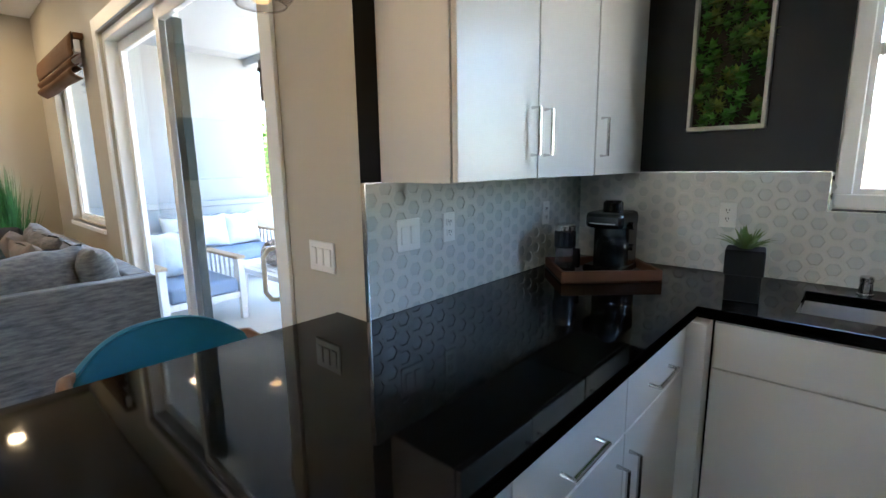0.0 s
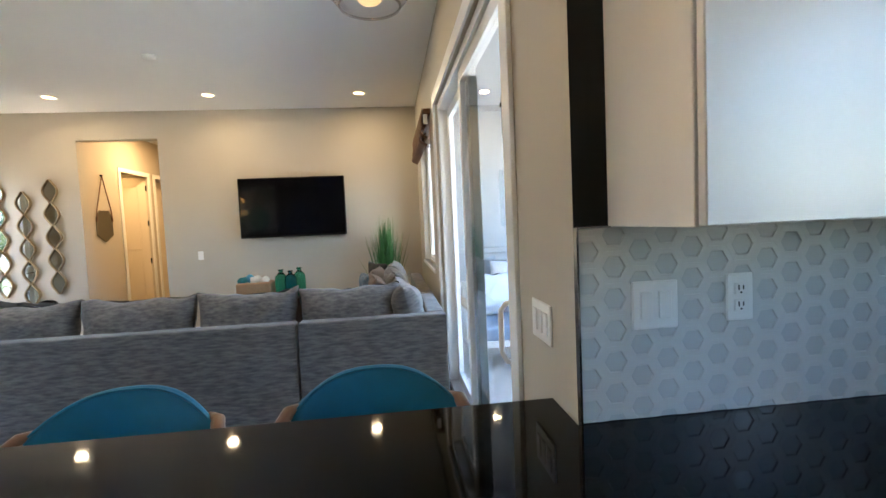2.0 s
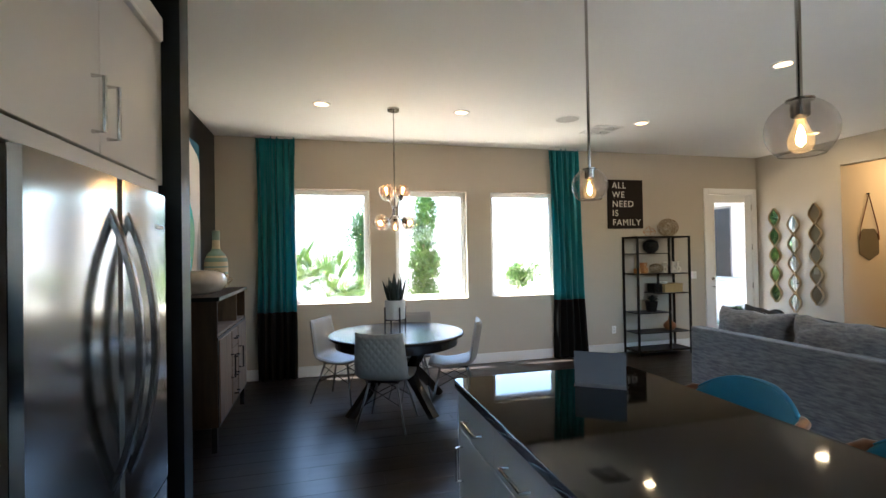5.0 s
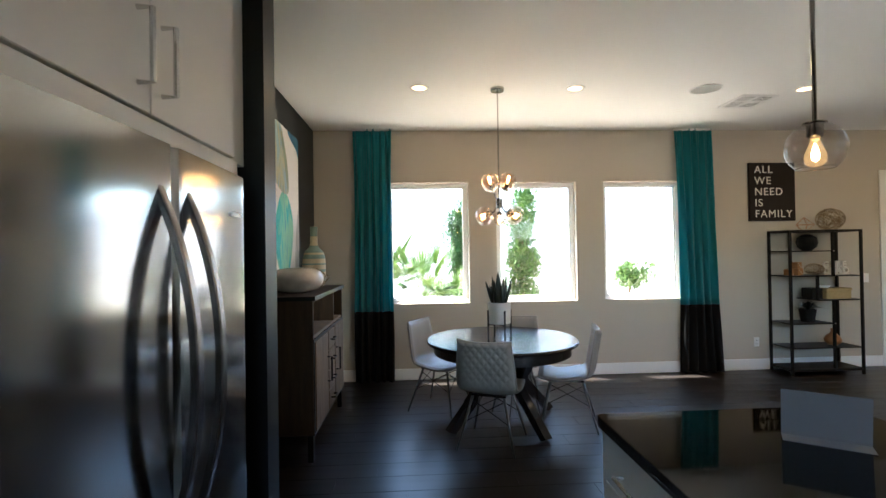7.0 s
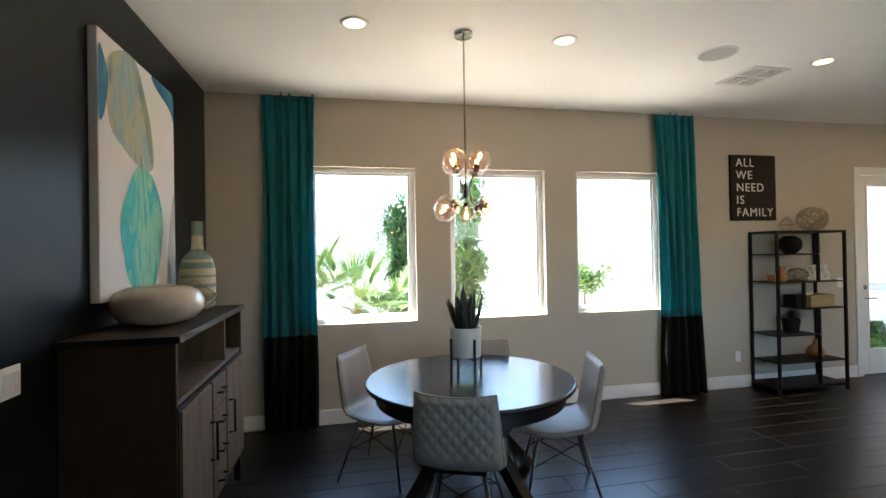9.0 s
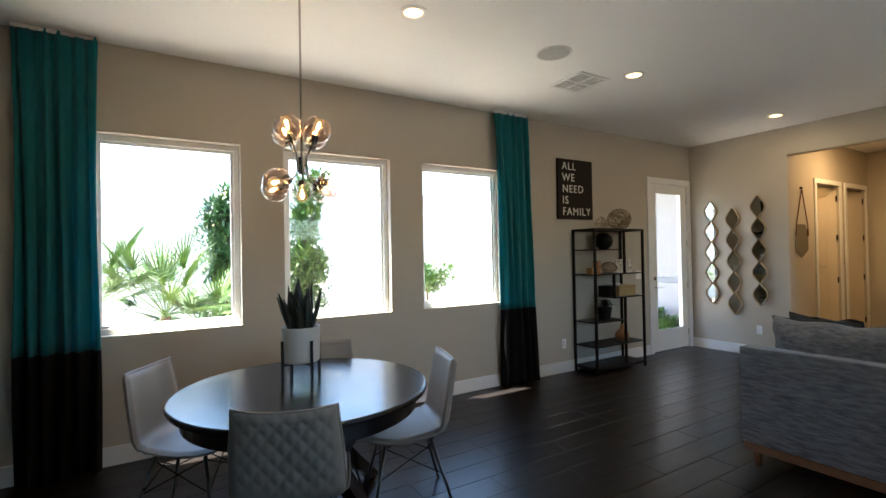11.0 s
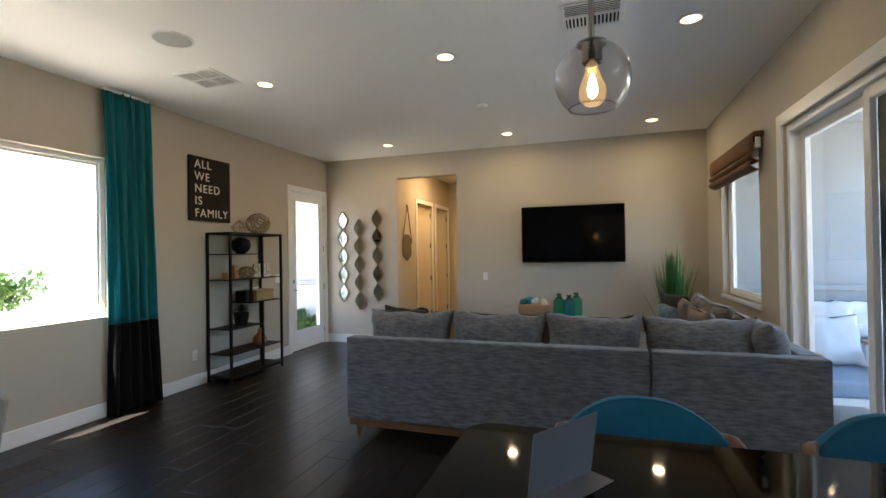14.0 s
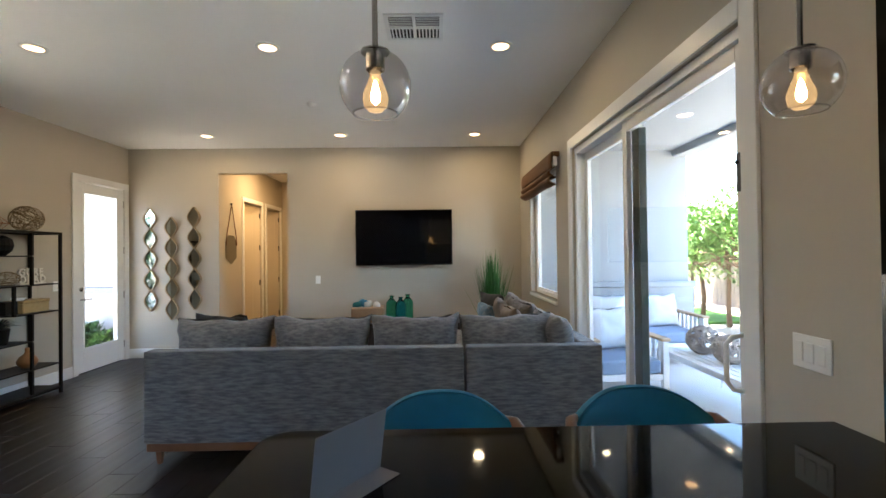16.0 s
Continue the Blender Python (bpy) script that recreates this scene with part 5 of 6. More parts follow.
o = solo("gourd_vase", lathe([(0.001, 0), (0.05, 0.0), (0.085, 0.04), (0.09, 0.07), (0.07, 0.11), (0.03, 0.145), (0.02, 0.17), (0.022, 0.20), (0.014, 0.205), (0.012, 0.17), (0.001, 0.16)], 32), TERRA,
         "amber turned wood bud vase on the shelf", "vase", loc=on_shelf(0.20, -0.02, 0.33), smooth=True)

# ---------- dining table ----------
TBLACK = material("black_wood", (0.012, 0.011, 0.011), 0.22, var=0.2, scale=6, fine=50, stretch=(0.5, 6, 6), rough_var=0.2)
TX, TY = -0.02, -1.80
tb = thing("dining_table", (TX, TY, 0), 0, "round black dining table on angled legs", "table")
part("tabletop", lathe([(0.001, 0.715), (0.66, 0.715), (0.675, 0.722), (0.68, 0.735), (0.675, 0.747), (0.668, 0.75), (0.001, 0.75)], 72), TBLACK, tb, smooth=False)
part("apron", lathe([(0.60, 0.63), (0.615, 0.63), (0.615, 0.715), (0.60, 0.715)], 64), TBLACK, tb)
for k in range(4):
    a = radians(118 + 90 * k)
    bm = bmesh.new()
    prof = [(0.40, 0.66), (0.20, 0.37), (0.56, 0.0)]
    for (r0, z0), (r1, z1) in zip(prof, prof[1:]):
        n = 1
        w = 0.036
        d = Vector((r1 - r0, 0, z1 - z0)).normalized()
        nn = Vector((-d.z, 0, d.x)) * 0.042
        vs = [bm.verts.new(Vector((r, y, z)) + s * nn) for r, z in ((r0, z0), (r1, z1)) for y in (-w, w) for s in (-1, 1)]
        bmesh.ops.convex_hull(bm, input=vs)
    for v in bm.verts:
        v.co.z = max(0.0, min(0.70, v.co.z))
    o = part("leg", bm, TBLACK, tb)
    o.matrix_basis = pose(0, 0, 0, 0, 0, math.degrees(a))
part("hub", boxed((-0.17, 0.17, -0.17, 0.17, 0.30, 0.44), bevel=0.01), TBLACK, tb)
POTW = material("white_ceramic_pot", (0.62, 0.61, 0.58), 0.4, var=0.04)
pp = thing("snake_plant", (-0.015, -1.86, 0.75), 15, "dark snake plant in a white pot on a black stand", "potted plant")
part("pot", lathe([(0.001, 0.125), (0.095, 0.125), (0.102, 0.135), (0.106, 0.32), (0.098, 0.32), (0.094, 0.29), (0.001, 0.285)], 36), POTW, pp, smooth=False)
for k in range(4):
    a = math.pi / 2 * k
    c, s = math.cos(a), math.sin(a)
    part("stand_leg", boxed((c * 0.114 - 0.006, c * 0.114 + 0.006, s * 0.114 - 0.006, s * 0.114 + 0.006, 0, 0.25)), BLACK, pp)
part("stand_ring", boxed((-0.114, 0.114, -0.006, 0.006, 0.110, 0.122), (-0.0055, 0.0055, -0.114, 0.114, 0.1105, 0.1225)), BLACK, pp)
for i in range(17):
    a, lean, h = rng.uniform(0, 6.283), rng.uniform(0.01, 0.10), rng.uniform(0.16, 0.31)
    bm = bmesh.new()
    p0 = (0.045 * math.cos(a), 0.045 * math.sin(a), 0.285)
    blade(bm, p0, (p0[0] + lean * math.cos(a), p0[1] + lean * math.sin(a), 0.285 + h), 0.033, 0.0, 6, 0.3)
    o = part("leaf", bm, DARKLEAF, pp, smooth=True)
    solidify(o, 0.004)

# ---------- dining chairs ----------
CHAIR = material("taupe_leatherette", (0.285, 0.26, 0.225), 0.42, var=0.08, scale=10, fine=240, bump=0.12)
PIPING = material("taupe_piping", (0.30, 0.28, 0.25), 0.5)
LEGM = material("dark_chrome_leg", (0.20, 0.20, 0.20), 0.28, 0.9)
dc = thing("dining_chair", (0, 0, 0), 0, "taupe leatherette dining chair with quilted back and metal legs", "chair", "chairs round the dining table")


def prof_pt(v):
    """Side line of the shell: y back to front is negative to positive; v 0 front edge, 1 top."""
    if v < 0.42:
        t = v / 0.42
        return 0.24 - 0.36 * t, 0.455 - 0.035 * math.sin(math.pi * t * 0.9) + 0.0 * t
    if v < 0.58:
        t = (v - 0.42) / 0.16
        return -0.12 - 0.10 * math.sin(t * math.pi / 2), 0.444 + 0.10 * (1 - math.cos(t * math.pi / 2))
    t = (v - 0.58) / 0.42
    return -0.22 - 0.055 * t, 0.544 + 0.315 * t


def half_w(v):
    return 0.215 + 0.02 * math.sin(math.pi * min(1, v * 1.1)) - 0.025 * max(0, v - 0.75) * 4 * max(0, v - 0.75)


def chair_face(off, quilt):
    def fn(u, v):
        y, z = prof_pt(v)
        y2, z2 = prof_pt(min(1, v + 0.01))
        y1, z1 = prof_pt(max(0, v - 0.01))
        t = Vector((0, y2 - y1, z2 - z1)).normalized()
        n = Vector((0, t.z, -t.y))
        x = (u - 0.5) * 2 * half_w(v)
        e = (2 * abs(u - 0.5))
        curl = 0.035 * e ** 3 * (1 if v > 0.3 else v / 0.3)
        q = 0.0
        if quilt and v > 0.5:
            d = (y - 0.0) * 0 + z
            p1, p2 = math.sin(math.pi * (x * 15.5 + z * 12)), math.sin(math.pi * (x * 15.5 - z * 12))
            q = 0.011 * min(1, (v - 0.5) * 10) * (min(abs(p1), abs(p2)) ** 0.5) * (1 - e ** 8)
        edge = min(1, (1 - e) * 10, v * 25, (1 - v) * 25) ** 0.5
        p = Vector((x, y, z)) + n * (off * edge - (q if quilt else 0)) + Vector((0, curl if v > 0.45 else curl * 0.3, curl * (0.5 if v < 0.5 else 0)))
        if v > 0.9:
            p.z -= 0.02 * (1 - e ** 2) * (v - 0.9) * 10 * 0.6
        return p
    return fn


bm = surface(chair_face(0.018, False), 20, 40)
part("seat_shell", bm, CHAIR, dc, "smooth taupe seat and inner back", True)
part("quilted_back", surface(chair_face(-0.018, True), 56, 90), CHAIR, dc, "diamond quilted outer back", True)
edge = [chair_face(0, False)(0.0, i / 30) for i in range(31)] + [chair_face(0, False)(i / 14, 1.0) for i in range(1, 15)] + [chair_face(0, False)(1.0, 1 - i / 30) for i in range(1, 31)] + [chair_face(0, False)(1 - i / 14, 0.0) for i in range(1, 14)]
part("piping", tube(edge, 0.007, 6, closed=True), PIPING, dc, smooth=True)
feet = [(-0.225, -0.245), (0.225, -0.245), (-0.225, 0.225), (0.225, 0.225)]
topp = [(-0.12, -0.12), (0.12, -0.12), (-0.12, 0.13), (0.12, 0.13)]
for (fx, fy), (tx, ty) in zip(feet, topp):
    part("leg", tube([(tx, ty, 0.425), (fx, fy, 0.0)], 0.0115, 10, taper=0.7), LEGM, dc, smooth=True)
for i, j in ((0, 1), (2, 3), (0, 2), (1, 3)):
    for a, b in ((i, j), (j, i)):
        pa = Vector((*topp[a], 0.425)).lerp(Vector((*feet[a], 0)), 0.12)
        pb = Vector((*topp[b], 0.425)).lerp(Vector((*feet[b], 0)), 0.5)
        part("strut", tube([pa, pb], 0.0035, 6), BLACK, dc)
part("mount_plate", boxed((-0.14, 0.14, -0.14, 0.15, 0.405, 0.42)), BLACK, dc)


def face_pose(bx, by, fx, fy):
    """Back's middle at (bx, by), facing (fx, fy)."""
    a = math.atan2(fy, fx)
    return pose(bx + 0.25 * math.cos(a), by + 0.25 * math.sin(a), 0, 0, 0, math.degrees(a) - 90)


dc.matrix_basis = face_pose(0.243, -1.11, -0.40, -0.915)
copy_thing(dc, face_pose(-0.82, -1.61, 0.95, -0.30))
copy_thing(dc, face_pose(0.735, -2.33, -0.85, 0.5))
copy_thing(dc, face_pose(-0.30, -2.46, 0.25, 0.97))

# ---------- sideboard ----------
RUSTIC = material("weathered_wood", (0.064, 0.037, 0.019), 0.6, var=0.3, scale=4, fine=45, stretch=(5, 5, 0.6), bump=0.4, spec=0.2, colour2=(0.028, 0.018, 0.012))
RUSTIC2 = material("weathered_door_wood", (0.15, 0.09, 0.045), 0.6, var=0.3, scale=4, fine=45, stretch=(5, 5, 0.6), bump=0.4, colour2=(0.06, 0.039, 0.024))
sb = thing("sideboard", (1.505, -1.73, 0), 0, "weathered wooden sideboard with black metal trim and wine rack", "sideboard")
B0, B1, W = 0.20, 1.205, 0.65
part("side_panel", boxed((0.0, 0.455, W - 0.025, W, B0, B1), bevel=0.003), RUSTIC, sb)
part("side_panel", boxed((0.0, 0.455, -W, -W + 0.025, B0, B1), bevel=0.003), RUSTIC, sb)
part("back_panel", boxed((0.44, 0.455, -W + 0.025, W - 0.025, B0, B1)), RUSTIC, sb)
part("bottom_panel", boxed((0.0, 0.44, -W + 0.025, W - 0.025, B0, B0 + 0.03)), RUSTIC, sb)
part("shelf_board", boxed((0.01, 0.44, -W + 0.025, W - 0.025, 0.90, 0.925)), RUSTIC2, sb)
part("divider", boxed((0.01, 0.44, -0.25, -0.225, 0.925, B1)), RUSTIC2, sb)
part("top_board", boxed((-0.015, 0.46, -W - 0.01, W + 0.01, B1, 1.222), bevel=0.003), RUSTIC, sb)
part("metal_edge", boxed((-0.021, -0.0155, -W - 0.014, W + 0.014, B1 - 0.012, 1.224), (-0.0155, 0.46, W + 0.0105, W + 0.015, B1 - 0.012, 1.224)), BLACK, sb, "black metal top edging")
for s in ((0.885, 0.905), (0.20, 0.215)):
    part("metal_strip", boxed((-0.006, 0.0, -W, W, *s)), BLACK, sb)
for y in (-W + 0.018, 0.14, -0.16, W - 0.018):
    part("metal_strip", boxed((-0.006, 0.0, y - 0.008, y + 0.008, B0 + 0.016, 0.884)), BLACK, sb)
for y0, y1 in ((0.152, W - 0.03), (-W + 0.03, -0.172)):
    d = part("door", boxed((-0.014, 0.008, y0, y1, 0.222, 0.88), bevel=0.003), RUSTIC2, sb)
    hy = y0 + 0.04 if y0 > 0 else y1 - 0.04
    part("handle", tube([(-0.014, hy, 0.48), (-0.05, hy, 0.48), (-0.05, hy, 0.68), (-0.014, hy, 0.68)], 0.007, 6), BLACK, d, "black metal bar handle")
for i in range(4):
    z0 = 0.222 + 0.166 * i
    d = part("drawer", boxed((-0.014, 0.008, -0.148, 0.128, z0, z0 + 0.158), bevel=0.003), RUSTIC2, sb)
    part("handle", tube([(-0.014, -0.06, z0 + 0.08), (-0.045, -0.06, z0 + 0.08), (-0.045, 0.05, z0 + 0.08), (-0.014, 0.05, z0 + 0.08)], 0.006, 6), BLACK, d, "black metal bar handle")
for y in (-W + 0.03, W - 0.03):
    for x in (0.03, 0.42):
        part("leg", boxed((x - 0.02, x + 0.02, y - 0.02, y + 0.02, 0, B0)), BLACK, sb)
for k in range(4):
    part("glass_rack", boxed((0.03, 0.40, 0.26 + 0.09 * k, 0.272 + 0.09 * k, B1 - 0.045, B1), bevel=0.002), RUSTIC2, sb)
WINE = glass_material("wine_glass", (0.96, 0.96, 0.96))
for k in range(2):
    wg = thing("wine_glass", (1.60 + 0.11 * k, -1.73 + 0.40 + 0.09 * k, 0.925), 0, "clear stemmed wine glass in the sideboard", "wine glass", "wine glasses")
    part("foot", lathe([(0.001, 0.0), (0.034, 0.0), (0.004, 0.005), (0.004, 0.075)], 20), WINE, wg, smooth=True)
    part("bowl", lathe([(0.004, 0.075), (0.03, 0.095), (0.038, 0.13), (0.031, 0.19)], 24), WINE, wg, smooth=True)
MARBLE = material("marbled_ceramic", (0.62, 0.55, 0.46), 0.14, var=0.25, scale=5, fine=14, colour2=(0.34, 0.28, 0.22), coat=0.3)
o = solo("pebble_bowl", lathe([(0.001, 0.0), (0.11, 0.0), (0.18, 0.025), (0.215, 0.075), (0.218, 0.12), (0.195, 0.168), (0.14, 0.195), (0.10, 0.20), (0.085, 0.197), (0.10, 0.17), (0.001, 0.05)], 48), MARBLE,
         "glossy marbled cream pebble-shaped bowl on the sideboard", "bowl", loc=(1.735, -1.54, 1.225), smooth=True)
VS = [material("woven_cream", (0.52, 0.42, 0.28), 0.8, var=0.2, scale=50, fine=200, bump=0.6), material("woven_sage", (0.20, 0.27, 0.23), 0.8, var=0.2, scale=50, fine=200, bump=0.6)]
prof = [(0.001, 0), (0.085, 0), (0.105, 0.02), (0.112, 0.10), (0.112, 0.22), (0.106, 0.29), (0.085, 0.345), (0.045, 0.385), (0.036, 0.42), (0.034, 0.52), (0.037, 0.585), (0.03, 0.59), (0.001, 0.56)]


def prof_r(z):
    for (r0, z0), (r1, z1) in zip(prof[1:-2], prof[2:-1]):
        if z0 <= z <= z1:
            return r0 + (r1 - r0) * (z - z0) / max(1e-6, z1 - z0)
    return 0.03


vs = thing("woven_vase", (1.757, -2.28, 1.224), 0, "tall bottle vase woven in cream and sage bands", "vase")
bands = [0.0, 0.05, 0.09, 0.14, 0.165, 0.21, 0.225, 0.27, 0.31, 0.33, 0.40, 0.49, 0.585]
for k, (z0, z1) in enumerate(zip(bands, bands[1:])):
    n = max(2, int((z1 - z0) / 0.008))
    part("band", lathe([(prof_r(z0 + (z1 - z0) * i / n) + 0.0015 * (i % 2), z0 + (z1 - z0) * i / n) for i in range(n + 1)], 36), VS[k % 2], vs, "woven band", True)
part("lip", lathe([(0.037, 0.585), (0.03, 0.588), (0.028, 0.5)], 24), VS[0], vs)
wp = thing("wire_prism", (1.70, -2.02, 1.224), 20, "bronze wire prism ornament on the sideboard", "ornament")
for i in range(5):
    a0, a1 = 6.283 * i / 5, 6.283 * (i + 1) / 5
    p0, p1 = (0.16 * math.cos(a0), 0.16 * math.sin(a0), 0.10), (0.16 * math.cos(a1), 0.16 * math.sin(a1), 0.10)
    for q0, q1 in ((p0, p1), (p0, (0, 0, 0.20)), (p0, (0.06 * math.cos(a0 + 0.6), 0.06 * math.sin(a0 + 0.6), 0.004)), (p1, (0.06 * math.cos(a0 + 0.6), 0.06 * math.sin(a0 + 0.6), 0.004))):
        part("rod", tube([q0, q1], 0.003, 5), BRASS, wp)

# ---------- painting ----------
def paint(name, colours, scale):
    m = bpy.data.materials.new(name)
    m.use_nodes = True
    nt, b = m.node_tree, m.node_tree.nodes["Principled BSDF"]
    tc, nz, rp = nt.nodes.new("ShaderNodeTexCoord"), nt.nodes.new("ShaderNodeTexNoise"), nt.nodes.new("ShaderNodeValToRGB")
    mp = nt.nodes.new("ShaderNodeMapping")
    mp.inputs["Scale"].default_value = (1, 2.4, 0.8)
    nz.inputs["Scale"].default_value, nz.inputs["Detail"].default_value, nz.inputs["Distortion"].default_value = scale, 5, 1.2
    nt.links.new(tc.outputs["Object"], mp.inputs[0])
    nt.links.new(mp.outputs[0], nz.inputs["Vector"])
    nt.links.new(nz.outputs[0], rp.inputs[0])
    el = rp.color_ramp.elements
    for i, c in enumerate(colours):
        e = el[i] if i < 2 else el.new(0.5)
        e.color = (*c, 1)
    for i, e in enumerate(list(el)):
        e.position = 0.30 + 0.40 * i / (len(colours) - 1)
    nt.links.new(rp.outputs[0], b.inputs["Base Color"])
    b.inputs["Roughness"].default_value = 0.6
    return m


CANVAS = material("canvas_white", (0.70, 0.66, 0.63), 0.7, var=0.06, scale=4, fine=300, bump=0.2)
AQUA = paint("aqua_wash", [(0.01, 0.22, 0.34), (0.05, 0.42, 0.42), (0.25, 0.52, 0.30), (0.02, 0.36, 0.36)], 3.0)
SLATE = paint("slate_wash", [(0.10, 0.22, 0.26), (0.36, 0.46, 0.48), (0.42, 0.38, 0.22), (0.22, 0.34, 0.38)], 3.0)
SAND = paint("sand_wash", [(0.48, 0.44, 0.40), (0.60, 0.56, 0.52), (0.40, 0.37, 0.34)], 2.0)
DEEP = paint("deep_wash", [(0.02, 0.10, 0.22), (0.08, 0.24, 0.36), (0.03, 0.16, 0.26)], 3.0)
OCHRE = paint("ochre_wash", [(0.30, 0.33, 0.16), (0.42, 0.36, 0.16), (0.16, 0.22, 0.18)], 3.0)
ar = thing("canvas_painting", (X_EAST, -1.865, 1.355), 0, "large abstract canvas of aqua and grey washes on white", "painting")
part("canvas", boxed((-0.045, -0.001, -0.505, 0.505, 0, 1.345), bevel=0.003), CANVAS, ar, "white wrapped canvas")


def wash(pts, mat, lift):
    """A painted shape on the canvas from a smooth closed outline of (along wall, up) pairs."""
    n, out = len(pts), []
    for i in range(n):
        p0, p1, p2, p3 = (Vector((*pts[(i + k) % n], 0)) for k in (-1, 0, 1, 2))
        for s in range(6):
            t = s / 6
            out.append(0.5 * ((2 * p1) + (p2 - p0) * t + (2 * p0 - 5 * p1 + 4 * p2 - p3) * t * t + (3 * p1 - p0 - 3 * p2 + p3) * t ** 3))
    bm = bmesh.new()
    f = bm.faces.new([bm.verts.new((-0.0455 - lift, 0.894 * min(0.564, max(-0.564, p.x)), 0.9607 * min(1.398, max(0.002, p.y)))) for p in out])
    bmesh.ops.triangulate(bm, faces=[f])
    part("paint_shape", bm, mat, ar)


wash([(0.08, 0.77), (-0.144, 0.74), (-0.30, 0.556), (-0.31, 0.338), (-0.144, 0.03), (0.186, 0.06), (0.288, 0.245), (0.33, 0.43), (0.25, 0.586)], AQUA, 0.0006)
wash([(0.25, 1.396), (0.467, 1.26), (0.447, 0.947), (0.288, 0.845), (0.042, 0.768), (-0.166, 0.805), (-0.13, 1.05), (-0.03, 1.236), (0.084, 1.38)], SLATE, 0.0010)
wash([(0.10, 1.30), (0.0, 1.12), (-0.10, 0.86), (-0.15, 0.82), (-0.12, 1.05), (-0.02, 1.23), (0.07, 1.34)], OCHRE, 0.0014)
wash([(0.562, 1.30), (0.50, 1.276), (0.455, 1.164), (0.50, 0.98), (0.562, 0.95)], DEEP, 0.0014)
wash([(-0.17, 1.396), (-0.22, 1.34), (-0.47, 1.27), (-0.562, 1.20), (-0.562, 1.396)], DEEP, 0.0006)
wash([(-0.562, 0.66), (-0.47, 0.50), (-0.42, 0.30), (-0.40, 0.02), (-0.562, 0.02)], SAND, 0.0006)

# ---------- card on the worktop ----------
# the white card's shaded side is put into this dark grey
CARD = material("shaded_white_card", (0.18, 0.168, 0.168), 0.5, var=0.02)
cd = thing("tent_card", (-0.565, 0.985, C_HI), 0, "folded white card on the worktop, its shade coloured grey", "card")
d0, d1 = Vector((0.10, -0.075, 0)), Vector((-0.085, 0.055, 0))
bm = bmesh.new()
nrm = (d1 - d0).cross(Vector((0, 0, 1))).normalized()
q = [d0, d1, d1 + nrm * 0.022 + Vector((0, 0, 0.152)), d0 + nrm * 0.022 + Vector((0, 0, 0.152))]
bm.faces.new([bm.verts.new(v + Vector((0, 0, 0.002))) for v in q])
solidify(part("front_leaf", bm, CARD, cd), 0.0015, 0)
bm = bmesh.new()
bm.faces.new([bm.verts.new(v + Vector((0, 0, 0.002))) for v in (d0, d1, d1 + nrm * 0.065, d0 + nrm * 0.065)])
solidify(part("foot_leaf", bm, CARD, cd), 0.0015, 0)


# ---------- outdoors ----------
GRAVEL = material("desert_gravel", (0.44, 0.37, 0.295), 0.9, var=0.2, scale=1.5, fine=40, bump=0.6, dist=0.02)
CONCRETE = material("patio_concrete", (0.50, 0.485, 0.455), 0.5, var=0.12, scale=1.2, fine=60, bump=0.2)
# pale stucco darkened and blued: the patio's shade is in this colour
SHADE_STUCCO = material("shade_tinted_stucco", (0.27, 0.295, 0.32), 0.85, var=0.06, scale=1.5, fine=90, bump=0.5, dist=0.004)
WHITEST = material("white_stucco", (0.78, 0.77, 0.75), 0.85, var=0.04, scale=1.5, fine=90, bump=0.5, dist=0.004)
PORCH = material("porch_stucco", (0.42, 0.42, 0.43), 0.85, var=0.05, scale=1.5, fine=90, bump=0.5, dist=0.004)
BLOCK = material("tan_block", (0.21, 0.15, 0.11), 0.9, var=0.15, scale=1.2, fine=50, bump=0.5, dist=0.004)
TILE = material("roof_tile", (0.25, 0.19, 0.15), 0.8, var=0.2, scale=3, fine=40, bump=0.4)
SHRUB = material("shrub_green", (0.055, 0.13, 0.03), 0.5, var=0.35, scale=6, fine=30, colour2=(0.02, 0.06, 0.015))
YLEAF = material("sunlit_leaf", (0.10, 0.17, 0.03), 0.5, var=0.35, scale=6, fine=30, colour2=(0.05, 0.12, 0.02))
PALELEAF = material("pale_sunlit_leaf", (0.17, 0.27, 0.055), 0.5, var=0.35, scale=6, fine=30, colour2=(0.07, 0.14, 0.025))
FROND = material("palm_frond", (0.11, 0.19, 0.022), 0.5, var=0.35, scale=6, fine=30, colour2=(0.04, 0.09, 0.012))
BARK = material("bark", (0.14, 0.085, 0.05), 0.9, var=0.3, scale=12, fine=60, bump=0.6)
ground = solo("ground", surface(lambda u, v: Vector(((u - 0.5) * 900, (v - 0.5) * 900, -0.17)), 1, 1), GRAVEL, "pale desert gravel ground", "ground", kind="structure")
solo("pavement", boxed((-9.5, X_SPLASH - T - 0.002, Y_NORTH + T, 6.3, -0.165, -0.03), (X_SPLASH - T - 0.002, 3.2, Y_KITCHEN + T + 0.002, 6.3, -0.165, -0.03), bevel=0.01), CONCRETE, "pale concrete patio slab", "patio", kind="structure")
solo("wall_wing", boxed((-6.9, -6.412, Y_NORTH + T, 5.0, -0.16, 3.1)), SHADE_STUCCO, "stucco house wing beside the patio, coloured in blue shade", "wall", kind="structure")
solo("trim_ledge", boxed((-6.411, -6.33, Y_NORTH + T, 5.08, 0.92, 1.0), (-6.95, -6.411, 5.001, 5.08, 0.92, 1.0), bevel=0.01), SHADE_STUCCO, "stucco ledge round the house wing", "ledge", kind="structure")
solo("wall_pony", boxed((-6.411, -6.36, Y_NORTH + T, 5.05, -0.03, 0.919)), SHADE_STUCCO, "stucco base below the ledge", "wall", kind="structure")
